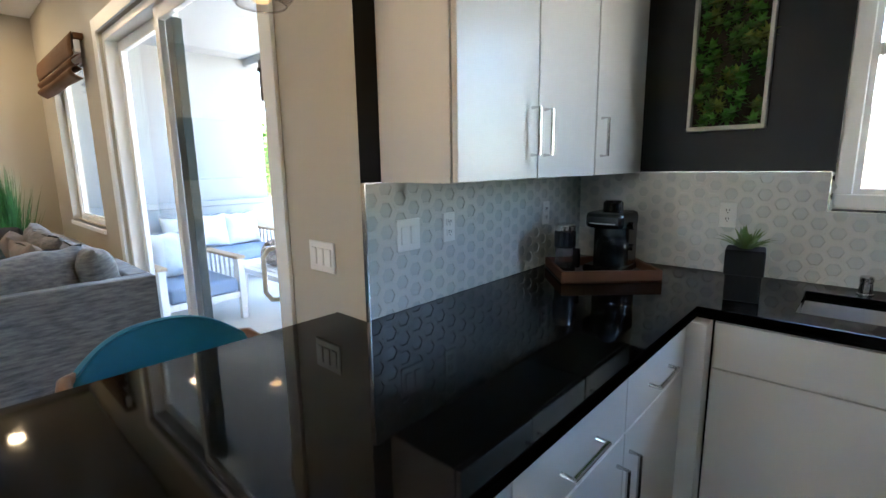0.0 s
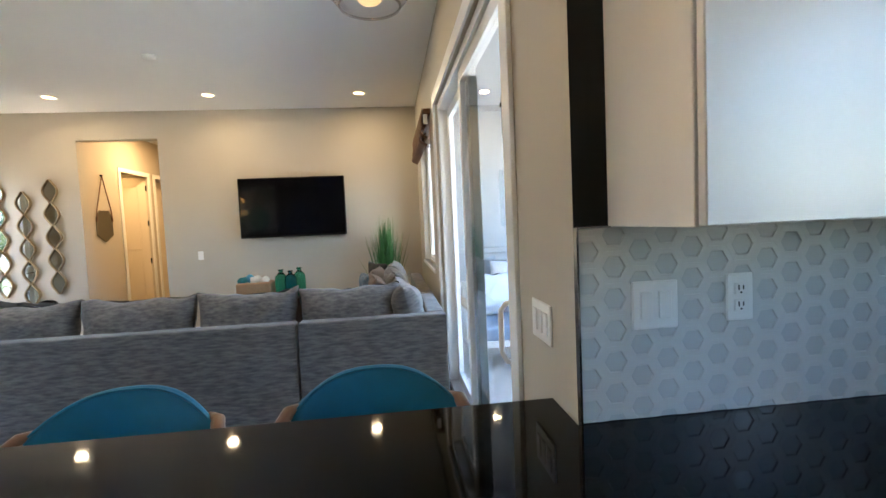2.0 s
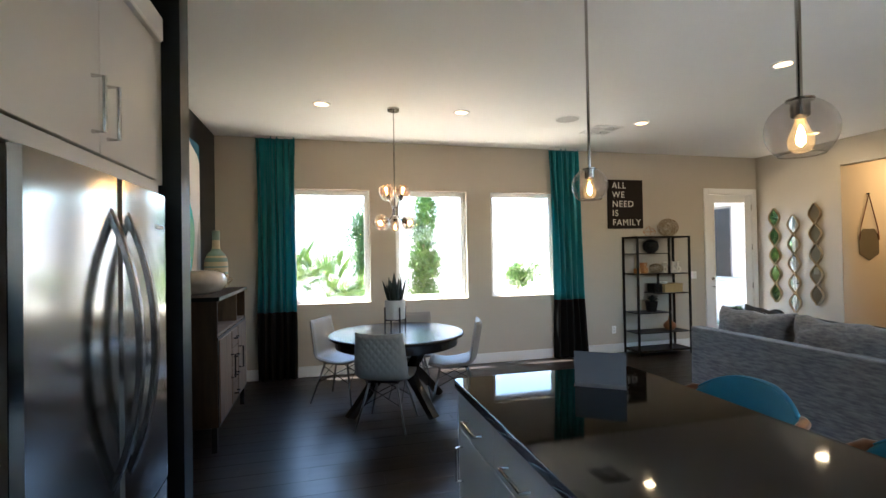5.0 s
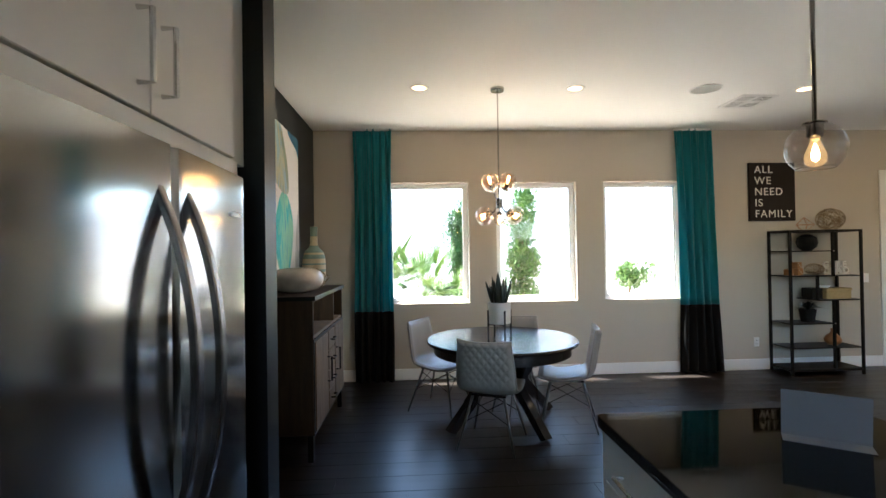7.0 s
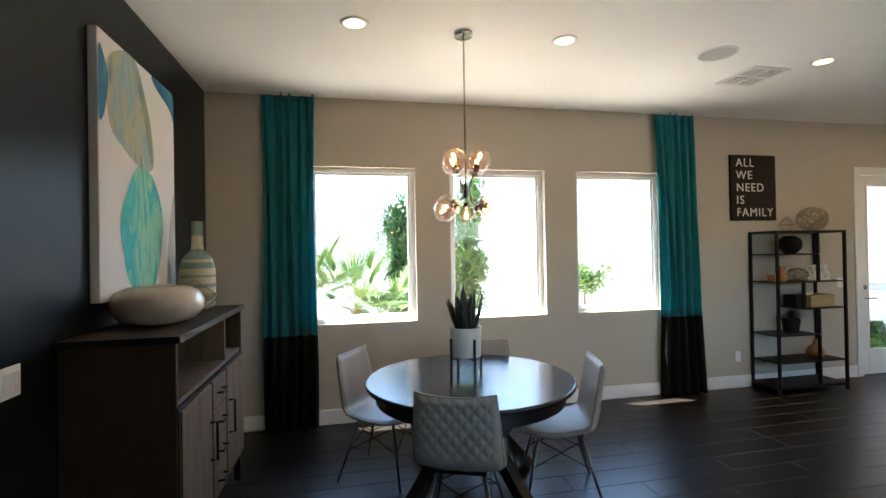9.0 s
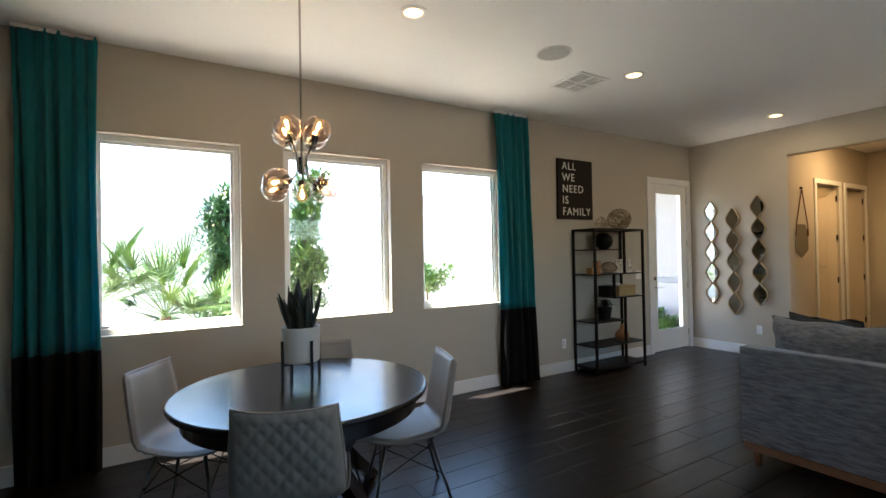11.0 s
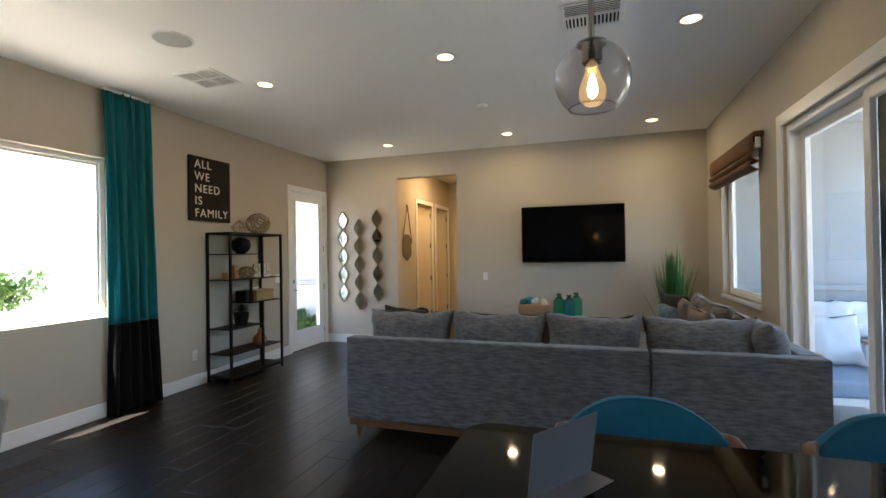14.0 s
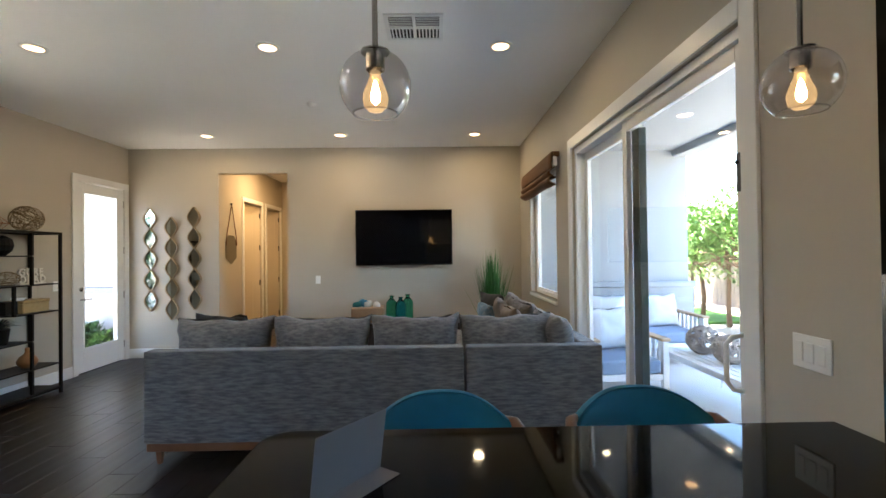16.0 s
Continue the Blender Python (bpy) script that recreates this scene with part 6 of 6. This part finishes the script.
solo("ceiling_patio", boxed((-6.41, -0.88, Y_NORTH + T, 4.78, 2.98, 3.08)), SHADE_STUCCO, "stucco patio ceiling, coloured in blue shade", "ceiling", kind="structure")
solo("beam_patio", boxed((-6.41, -0.88, 4.781, 5.05, 2.88, 3.3), bevel=0.01), SHADE_STUCCO, "stucco patio beam, coloured in blue shade", "beam", kind="structure")
solo("post_patio", boxed((-1.28, -0.88, 4.78, 5.05, -0.03, 2.879), bevel=0.01), SHADE_STUCCO, "stucco patio post, coloured in blue shade", "post", kind="structure")
copy_thing(rl, pose(-4.6, 4.0, 2.98))
solo("lawn", boxed((-22, -9.6, 5.5, 8.4, -0.168, -0.12)), material("lawn_green", (0.10, 0.20, 0.03), 0.9, var=0.3, scale=2, fine=90, bump=0.8, dist=0.02), "strip of green lawn by the fence", "lawn", kind="stuff")

# unseen slab, added to keep sun off the door and porch wall
solo("porch_shade_roof", boxed((-7.098, -4.9, -6.3, Y_SOUTH - T - 0.002, 2.75, 2.9)), SHADE_STUCCO, "unseen stucco roof added to shade the glass door and porch", "roof", kind="structure")
wall_along_y("wall_porch", -7.5, -7.10, -8.04, -3.402, [(-5.60, -4.56, 0.93, 2.40)], [PORCH], label="pale stucco wing wall beside the porch", z1=3.0)
solo("wall_pilaster", boxed((-7.099, -7.05, -4.40, -3.402, 0.981, 2.749)), PORCH, "pale stucco pilaster beside the porch window", "wall", kind="structure")
solo("wall_porch_base", boxed((-7.099, -7.03, -8.04, -3.402, -0.168, 0.889)), PORCH, "stucco base below the porch ledge", "wall", kind="structure")
solo("trim_porch_ledge", boxed((-7.099, -7.0, -8.04, -3.402, 0.89, 0.98), bevel=0.01), SHADE_STUCCO, "stucco ledge along the porch wall", "ledge", kind="structure")
pw = thing("window_6", (-7.14, -5.08, 0.93), 0, "grey framed porch window with dark glass", "window", kind="structure")
part("window_frame", boxed((-0.03, 0.03, -0.515, 0.515, 0, 0.05), (-0.03, 0.03, -0.515, 0.515, 1.42, 1.468), (-0.03, 0.03, -0.515, -0.465, 0.05, 1.42), (-0.03, 0.03, 0.465, 0.515, 0.05, 1.42), bevel=0.004), SENSOR, pw)
part("pane", boxed((-0.005, 0.005, -0.465, 0.465, 0.05, 1.42)), SCREEN, pw, "dark reflecting glass pane")
fence = thing("fence", (-13, 9.6, -0.17), 0, "tan concrete block yard wall", "yard wall", kind="structure")
part("core", boxed((-17, 17, 0.004, 0.15, 0, 2.20)), BLOCK, fence)
part("cap", boxed((-17, 17, -0.03, 0.18, 2.2, 2.26), bevel=0.01), BLOCK, fence)
blk = mesh_of("block", boxed((-0.196, 0.196, -0.008, 0.0035, -0.096, 0.096), bevel=0.003), BLOCK)
for r in range(11):
    for c in range(26):
        o = new("block", blk)
        o.parent = fence
        o.matrix_basis = pose(-5.2 + 0.4 * c + 0.2 * (r % 2), 0.0, 0.1 + 0.2 * r)

nh = thing("neighbour_house", (-24, 17, -0.17), 0, "neighbouring stucco house with a tiled hip roof", "house")
part("wall", boxed((-8, 8, -3, 5, 0, 2.9)), SHADE_STUCCO, nh)
bm = bmesh.new()
v = [bm.verts.new(p) for p in ((-8.6, -3.6, 2.9), (8.6, -3.6, 2.9), (8.6, 5.6, 2.9), (-8.6, 5.6, 2.9), (-4.5, 1, 4.6), (4.5, 1, 4.6))]
for f in ((0, 1, 5, 4), (1, 2, 5), (2, 3, 4, 5), (3, 0, 4), (0, 3, 2, 1)):
    bm.faces.new([v[i] for i in f])
part("roof", bm, TILE, nh, "brown tiled hip roof")
part("fascia", boxed((-8.65, 8.65, -3.66, -3.6, 2.72, 2.92)), TRIM, nh)
w = part("window", boxed((-3, -1.2, -3.03, -3.0, 1.0, 2.2)), TRIM, nh)
part("pane", boxed((-2.9, -1.3, -3.045, -3.031, 1.1, 2.1)), SCREEN, w)


def leaves(bm, n, shape, size, rg, flat=0.35):
    for i in range(n):
        p, out = shape(rg)
        d = (out + Vector((rg.gauss(0, 0.6), rg.gauss(0, 0.6), rg.gauss(0, 0.6) + 0.2))).normalized()
        s = size * rg.uniform(0.6, 1.4)
        blade(bm, p, p + d * s, s * flat, 0, 2)


def clumped(centres, spread):
    def fn(rg):
        c, r = rg.choice(centres)
        d = Vector((rg.gauss(0, 1), rg.gauss(0, 1), rg.gauss(0, 1))).normalized()
        p = c + d * r * rg.uniform(0.5, 1.0) * spread
        return p, d
    return fn


rg = random.Random(12)
t0 = thing("yard_tree", (-10.5, 7.0, -0.17), 0, "slender young tree with a loose green crown", "tree", "trees by the yard wall")
trunk_pts = [(0, 0, 0), (0.03, 0.01, 0.6), (-0.02, 0.0, 1.1), (0.02, 0.02, 1.5), (0.0, 0.0, 1.75)]
part("trunk", tube(trunk_pts, 0.055, 9, taper=0.6), BARK, t0, smooth=True)
cents = []
for i in range(22):
    a, h = rg.uniform(0, 6.283), rg.uniform(1.30, 2.6)
    rr = rg.uniform(0.15, 1.45) * (1 if h < 2.2 else 0.6)
    c = Vector((rr * math.cos(a), rr * math.sin(a), h))
    cents.append((c, rg.uniform(0.24, 0.44)))
    part("limb", tube([(0.0, 0.0, rg.uniform(1.1, 1.7)), tuple(c * 0.5 + Vector((0, 0, 0.75))), tuple(c)], 0.022, 6, taper=0.35), BARK, t0)
bm = bmesh.new()
leaves(bm, 3000, clumped(cents, 1.0), 0.085, rg, 0.36)
part("crown", bm, PALELEAF, t0, "loose clumps of small green leaves")
for x, y, rz in ((-9.75, 7.15, 70), (-9.2, 7.4, 160), (-8.1, 7.0, 250), (-12.4, 8.4, 300)):
    copy_thing(t0, pose(x, y, -0.17, 0, 0, rz))


def bush(x, y, z, r, h, n, mat, label, seed, size=0.07, name="shrub"):
    rg2 = random.Random(seed)
    b = thing(name, (x, y, z), 0, label, "shrub")
    cs2 = []
    for i in range(max(8, int(9 * h / r))):
        a = rg2.uniform(0, 6.283)
        zz = rg2.uniform(r * 0.3, h - r * 0.35)
        rr = rg2.uniform(0, 0.6) * r
        cs2.append((Vector((rr * math.cos(a), rr * math.sin(a), zz)), r * rg2.uniform(0.42, 0.62)))
    part("stem", tube([(0, 0, 0), (0.02, 0, h * 0.4), (0, 0.02, h * 0.75)], 0.03, 7, taper=0.5), BARK, b)
    bm2 = bmesh.new()
    leaves(bm2, int(n * 1.5), clumped(cs2, 1.05), size, rg2, 0.22)
    part("foliage", bm2, mat, b, "dense small leaves")
    return b


bush(-0.22, -7.0, -0.17, 0.48, 2.85, 4800, SHRUB, "tall narrow green hedge shrub by the side wall", 1, 0.09)
bush(-1.42, -7.0, -0.17, 0.38, 3.05, 4600, YLEAF, "tall feathery green shrub by the side wall", 2, 0.10)
bush(-16.5, 8.7, -0.17, 0.6, 1.3, 1800, YLEAF, "low green shrub by the yard wall", 3, 0.10)
bush(-8.6, 8.3, -0.17, 0.5, 1.0, 1500, SHRUB, "low green shrub by the yard wall", 4, 0.10)
bush(-6.72, -4.22, -0.17, 0.26, 0.58, 1500, SHRUB, "low green shrub outside the glass door", 5, 0.07)
bush(-6.66, -3.95, -0.17, 0.22, 0.50, 1200, YLEAF, "low green shrub outside the glass door", 6, 0.07)
tp = thing("topiary", (-3.20, -6.05, -0.17), 0, "round green topiary shrub on a thin stem in a pot", "shrub")
part("pot", lathe([(0.001, 0), (0.16, 0), (0.21, 0.42), (0.18, 0.42), (0.001, 0.38)], 24), CONCRETE, tp)
part("stem", tube([(0, 0, 0.38), (0.01, 0, 1.1)], 0.02, 8), BARK, tp)
bm = bmesh.new()
leaves(bm, 1500, clumped([(Vector((rg.gauss(0, 0.13), rg.gauss(0, 0.13), 1.24 + rg.gauss(0, 0.08))), 0.16) for _ in range(12)], 1.0), 0.055, rg, 0.4)
part("foliage", bm, YLEAF, tp, "round clump of bright leaves")


def fan_palm(x, y, h, seed, n=17):
    rg3 = random.Random(seed)
    p = thing("fan_palm", (x, y, -0.17), 0, "bright green fan palm by the side wall", "palm", "fan palms")
    part("trunk", tube([(0, 0, 0), (0, 0.01, h * 0.45)], 0.07, 9, taper=0.8), BARK, p)
    for k in range(n):
        a, el = 6.283 * k / n + rg3.uniform(-0.2, 0.2), rg3.uniform(0.15, 1.25)
        L = rg3.uniform(0.35, 0.7)
        d = Vector((math.cos(el) * math.cos(a), math.cos(el) * math.sin(a), math.sin(el)))
        b0 = Vector((0, 0, h * 0.45))
        tip = b0 + d * L
        fr3 = part("frond", tube([b0, tip], 0.007, 5), LEAF, p)
        bm3 = bmesh.new()
        side = d.cross(Vector((0, 0, 1))).normalized()
        up = side.cross(d)
        for j in range(27):
            t = (j - 13) / 13 * 1.75
            q = (d * math.cos(t) + side * math.sin(t)).normalized()
            ll = 0.62 * (1 - 0.25 * abs(t) / 1.75)
            blade(bm3, tip, tip + q * ll - Vector((0, 0, 0.05 * abs(t))), 0.011, 0.02, 3)
        part("leaf_fan", bm3, FROND, fr3)
    return p


fan_palm(0.62, -5.6, 2.15, 5, 15)
fan_palm(1.35, -5.7, 2.45, 6, 16)
fan_palm(0.15, -5.95, 1.6, 7, 12)

solo("backdrop_side_house", boxed((-16, 12, -8.4, -8.05, -0.17, 2.75)), WHITEST, "white stucco side of the neighbouring house", "house wall", kind="structure")
sc = thing("wall_sconce", (-4.49, -8.05, 1.77), 0, "small bronze outdoor wall sconce", "wall lamp")
part("backplate", boxed((-0.05, 0.05, 0.0, 0.02, 0, 0.22), bevel=0.005), CONCRETE, sc)
part("shade", lathe([(0.05, 0.02), (0.05, 0.20), (0.035, 0.22), (0.001, 0.222)], 16, (0, 0.075, 0)), CONCRETE, sc)

# patio furniture
OWHITE = material("white_powder_coat", (0.68, 0.68, 0.68), 0.5, var=0.03)
OBLUE = material("slate_blue_cushion", (0.20, 0.26, 0.36), 0.9, var=0.1, scale=30, fine=200, bump=0.3)
OPIL = material("white_outdoor_pillow", (0.54, 0.58, 0.63), 0.9, var=0.06, scale=20, fine=160, bump=0.3)


def lounge(name, loc, rz, w, label, pillows):
    """Outdoor seat, open towards local +y."""
    s = thing(name, loc, rz, label, "patio seat", "patio seats")
    a = w / 2
    for x in (-a, a):
        for y in (-0.36, 0.36):
            part("leg", boxed((x - 0.03, x + 0.03, y - 0.03, y + 0.03, 0, 0.60), bevel=0.004), OWHITE, s)
        part("arm_rest", boxed((x - 0.045, x + 0.045, -0.40, 0.40, 0.60, 0.63), bevel=0.005), material("teak", (0.36, 0.24, 0.13), 0.6), s, "pale teak arm rest")
        part("side_rail", boxed((x - 0.02, x + 0.02, -0.33, 0.33, 0.20, 0.25)), OWHITE, s)
        for k in range(6):
            y = -0.27 + 0.108 * k
            part("slat", boxed((x - 0.012, x + 0.012, y - 0.022, y + 0.022, 0.25, 0.60), bevel=0.003), OWHITE, s)
    part("seat_frame", boxed((-a + 0.03, a - 0.03, -0.37, 0.38, 0.22, 0.28), bevel=0.004), OWHITE, s)
    part("back_rail", boxed((-a + 0.03, a - 0.03, -0.39, -0.35, 0.72, 0.77), bevel=0.004), OWHITE, s)
    n = max(6, int(w / 0.11))
    for k in range(n):
        x = -a + 0.08 + (w - 0.16) * k / (n - 1)
        part("back_slat", boxed((x - 0.02, x + 0.02, -0.385, -0.355, 0.28, 0.72), bevel=0.003), OWHITE, s)
    part("seat_cushion", boxed((-a + 0.04, a - 0.04, -0.33, 0.39, 0.28, 0.42), bevel=0.035, segs=3), OBLUE, s)
    m = pose(*loc, 0, 0, rz)
    for k, x in enumerate(pillows):
        o = solo("patio_pillow", cushion(0.50, 0.18, 0.46, 0.08, 18, seed=40 + k), OPIL, "plump white pillow on the patio seat", "pillow", "patio pillows", smooth=True)
        o.matrix_basis = m @ pose(x, -0.22, 0.64, 16, 0, 4 - 9 * k)
    return s


lounge("patio_chair", (-4.35, 3.07, -0.03), -88, 0.70, "white slatted patio armchair with slate blue cushion", [0.0])
lounge("patio_sofa", (-5.85, 4.05, -0.03), -90, 1.30, "white slatted patio sofa with slate blue cushions", [-0.35, 0.1, 0.42])
ct = thing("patio_table", (-3.82, 3.97, -0.03), 0, "low white patio coffee table", "table")
for k in range(8):
    part("slat", boxed((-0.70, 0.70, -0.35 + 0.0885 * k, -0.27 + 0.0885 * k, 0.40, 0.43), bevel=0.004), OWHITE, ct)
part("frame", boxed((-0.66, 0.66, -0.32, -0.28, 0.36, 0.40), (-0.66, 0.66, 0.28, 0.32, 0.36, 0.40)), OWHITE, ct)
for x in (-0.6, 0.6):
    for y in (-0.29, 0.29):
        part("leg", tube([(x, y, 0.37), (x * 1.06, y * 1.05, 0)], 0.018, 8, taper=0.7), OWHITE, ct)
DRIFT = material("driftwood", (0.36, 0.31, 0.27), 0.85, var=0.25, scale=14, fine=60, bump=0.4)
wire_ball("driftwood_ball", (-4.18, 3.92, 0.40), 0.155, 22, 0.9, DRIFT, "grey driftwood ball on the patio table", 31, 0.011)
wire_ball("driftwood_ball", (-3.75, 3.93, 0.40), 0.155, 22, 0.85, DRIFT, "grey driftwood ball on the patio table", 32, 0.011)

# ---------- tiled backsplash ----------
CERAM = material("glazed_white_tile", (0.60, 0.60, 0.57), 0.34, var=0.04, scale=5, fine=40, per_object=0.03)
# greener grey than the rings: the insets' reflections tinted into the glaze
CERIN = material("reflection_tinted_inset_tile", (0.565, 0.585, 0.57), 0.14, var=0.05, scale=6, fine=40, per_object=0.08)
PITCH = 0.076


def hex_corners(r):
    return [(r * math.cos(radians(60 * i)), r * math.sin(radians(60 * i))) for i in range(6)]


def ring_bm():
    bm = bmesh.new()
    ro, ri = PITCH / math.sqrt(3) - 0.0002, 0.0285
    levels = [(ro, 0.0), (ro, 0.008), (ri + 0.0012, 0.008), (ri, 0.0072), (ri - 0.0015, 0.0045)]
    rows = [[bm.verts.new((x, y, z)) for x, y in hex_corners(r)] for r, z in levels]
    for a, b in zip(rows, rows[1:]):
        for i in range(6):
            bm.faces.new((a[i], a[(i + 1) % 6], b[(i + 1) % 6], b[i]))
    return bm


def inset_bm():
    bm = bmesh.new()
    lo, hi = ([bm.verts.new((x, y, z)) for x, y in hex_corners(r)] for r, z in ((0.0280, 0.001), (0.0266, 0.0058)))
    for i in range(6):
        bm.faces.new((lo[i], lo[(i + 1) % 6], hi[(i + 1) % 6], hi[i]))
    bm.faces.new(hi)
    return bm


def clip(bm, cx, cy, box):
    for co, no in (((box[0] - cx, 0, 0), (-1, 0, 0)), ((box[1] - cx, 0, 0), (1, 0, 0)), ((0, box[2] - cy, 0), (0, -1, 0)), ((0, box[3] - cy, 0), (0, 1, 0))):
        bmesh.ops.bisect_plane(bm, geom=bm.verts[:] + bm.edges[:] + bm.faces[:], plane_co=co, plane_no=no, clear_outer=True)
    return bm


RING, INSET = mesh_of("tile_ring", ring_bm(), CERAM), mesh_of("tile_inset", inset_bm(), CERIN)


def backsplash(name, m, width, z0, z1, notch=None):
    """Tiles on local x (along the wall), y (up) and z (out of the wall); m places the wall's lower corner."""
    bs = new(name, mesh_of(name, boxed((0, width if not notch else notch[0], 0, z1 - z0, 0.0, 0.010)) if not notch else
                           boxed((0, notch[0], 0, z1 - z0, 0, 0.010), (notch[0], width, 0, notch[1], 0, 0.010)), CERAM))
    bs.matrix_basis = m
    tagged(bs, "glazed white backsplash tiles with recessed hexagons", "backsplash", kind="structure")
    H, dx = z1 - z0, PITCH * math.sqrt(3) / 2
    for c in range(int(width / dx) + 2):
        for r in range(-1, int(H / PITCH) + 2):
            cx, cy = 0.020 + c * dx, 0.030 + r * PITCH + (PITCH / 2 if c % 2 else 0)
            top = notch[1] if notch and cx > notch[0] else H
            box = (0.002, width - 0.002, 0.002, top - 0.002)
            R = PITCH / math.sqrt(3)
            if cx - R > box[1] or cx + R < box[0] or cy - R > box[3] or cy + R < box[2]:
                continue
            whole = cx - R > box[0] and cx + R < box[1] and cy - R > box[2] and cy + R < box[3]
            for nm, me, mk in (("tile", RING, ring_bm), ("tile_inset", INSET, inset_bm)):
                if not whole:
                    b2 = clip(mk(), cx, cy, box)
                    if not b2.faces:
                        b2.free()
                        continue
                    me = mesh_of(nm, b2, CERAM if nm == "tile" else CERIN)
                o = new(nm, me)
                o.parent = bs
                o.matrix_basis = Matrix.Translation((cx, cy, 0.010))
    return bs


backsplash("backsplash_west", Matrix(((0, 0, 1, X_SPLASH), (1, 0, 0, Y_NORTH + 0.004), (0, 1, 0, C_HI + 0.001), (0, 0, 0, 1))), Y_KITCHEN - Y_NORTH - 0.006, C_HI, 1.381)
backsplash("backsplash_north", Matrix(((1, 0, 0, -0.73), (0, 0, -1, Y_KITCHEN), (0, 1, 0, C_HI + 0.001), (0, 0, 0, 1))), 1.93, C_HI, 1.385, (1.094, 0.31))
solo("trim_tile_edge", boxed((X_SPLASH, X_SPLASH + 0.020, Y_NORTH - 0.001, Y_NORTH + 0.004, C_HI, 1.384), (X_SPLASH, X_SPLASH + 0.020, Y_NORTH + 0.004, 2.53, 1.381, 1.385),
                             (-0.42, 0.364, Y_KITCHEN - 0.02, Y_KITCHEN, 1.386, 1.390), (0.363, 0.368, Y_KITCHEN - 0.02, Y_KITCHEN, 1.225, 1.386), (0.368, 1.2, Y_KITCHEN - 0.02, Y_KITCHEN, 1.225, 1.2285)),
     CHROME, "thin metal edge trim of the tiles", "trim", kind="structure")

# ---------- floor planks ----------
plank_meshes = {}
rng = random.Random(21)


def plank(x0, x1, y0, y1):
    key = (round(x1 - x0, 3), round(y1 - y0, 3))
    if key not in plank_meshes:
        a, b = key[0] / 2 - 0.0012, key[1] / 2 - 0.0012
        plank_meshes[key] = mesh_of("plank", boxed((-a, a, -b, b, -0.0039, 0.0), bevel=0.0014), PLANK)
    o = new("plank", plank_meshes[key])
    o.parent = floor
    o.matrix_basis = pose((x0 + x1) / 2, (y0 + y1) / 2, 0)


PW, PL, y, row = 0.203, 1.22, Y_SOUTH, 0
while y < Y_KITCHEN - 0.01:
    y1 = min(y + PW, Y_KITCHEN)
    spans = [(X_WEST, X_EAST)] if y1 <= Y_NORTH + 0.1 else [(X_SPLASH, X_EAST)]
    if y > -2.2 and y1 < -0.8:
        spans = [(-9.46, X_EAST)]
    for lo, hi in spans:
        x = lo - [0.0, 0.4, 0.8, 0.2, 0.62][row % 5] * PL
        while x < hi - 0.01:
            a, b = max(lo, x), min(hi, x + PL)
            if b - a > 0.02:
                plank(a, b, y, y1)
            x += PL
    y, row = y1, row + 1
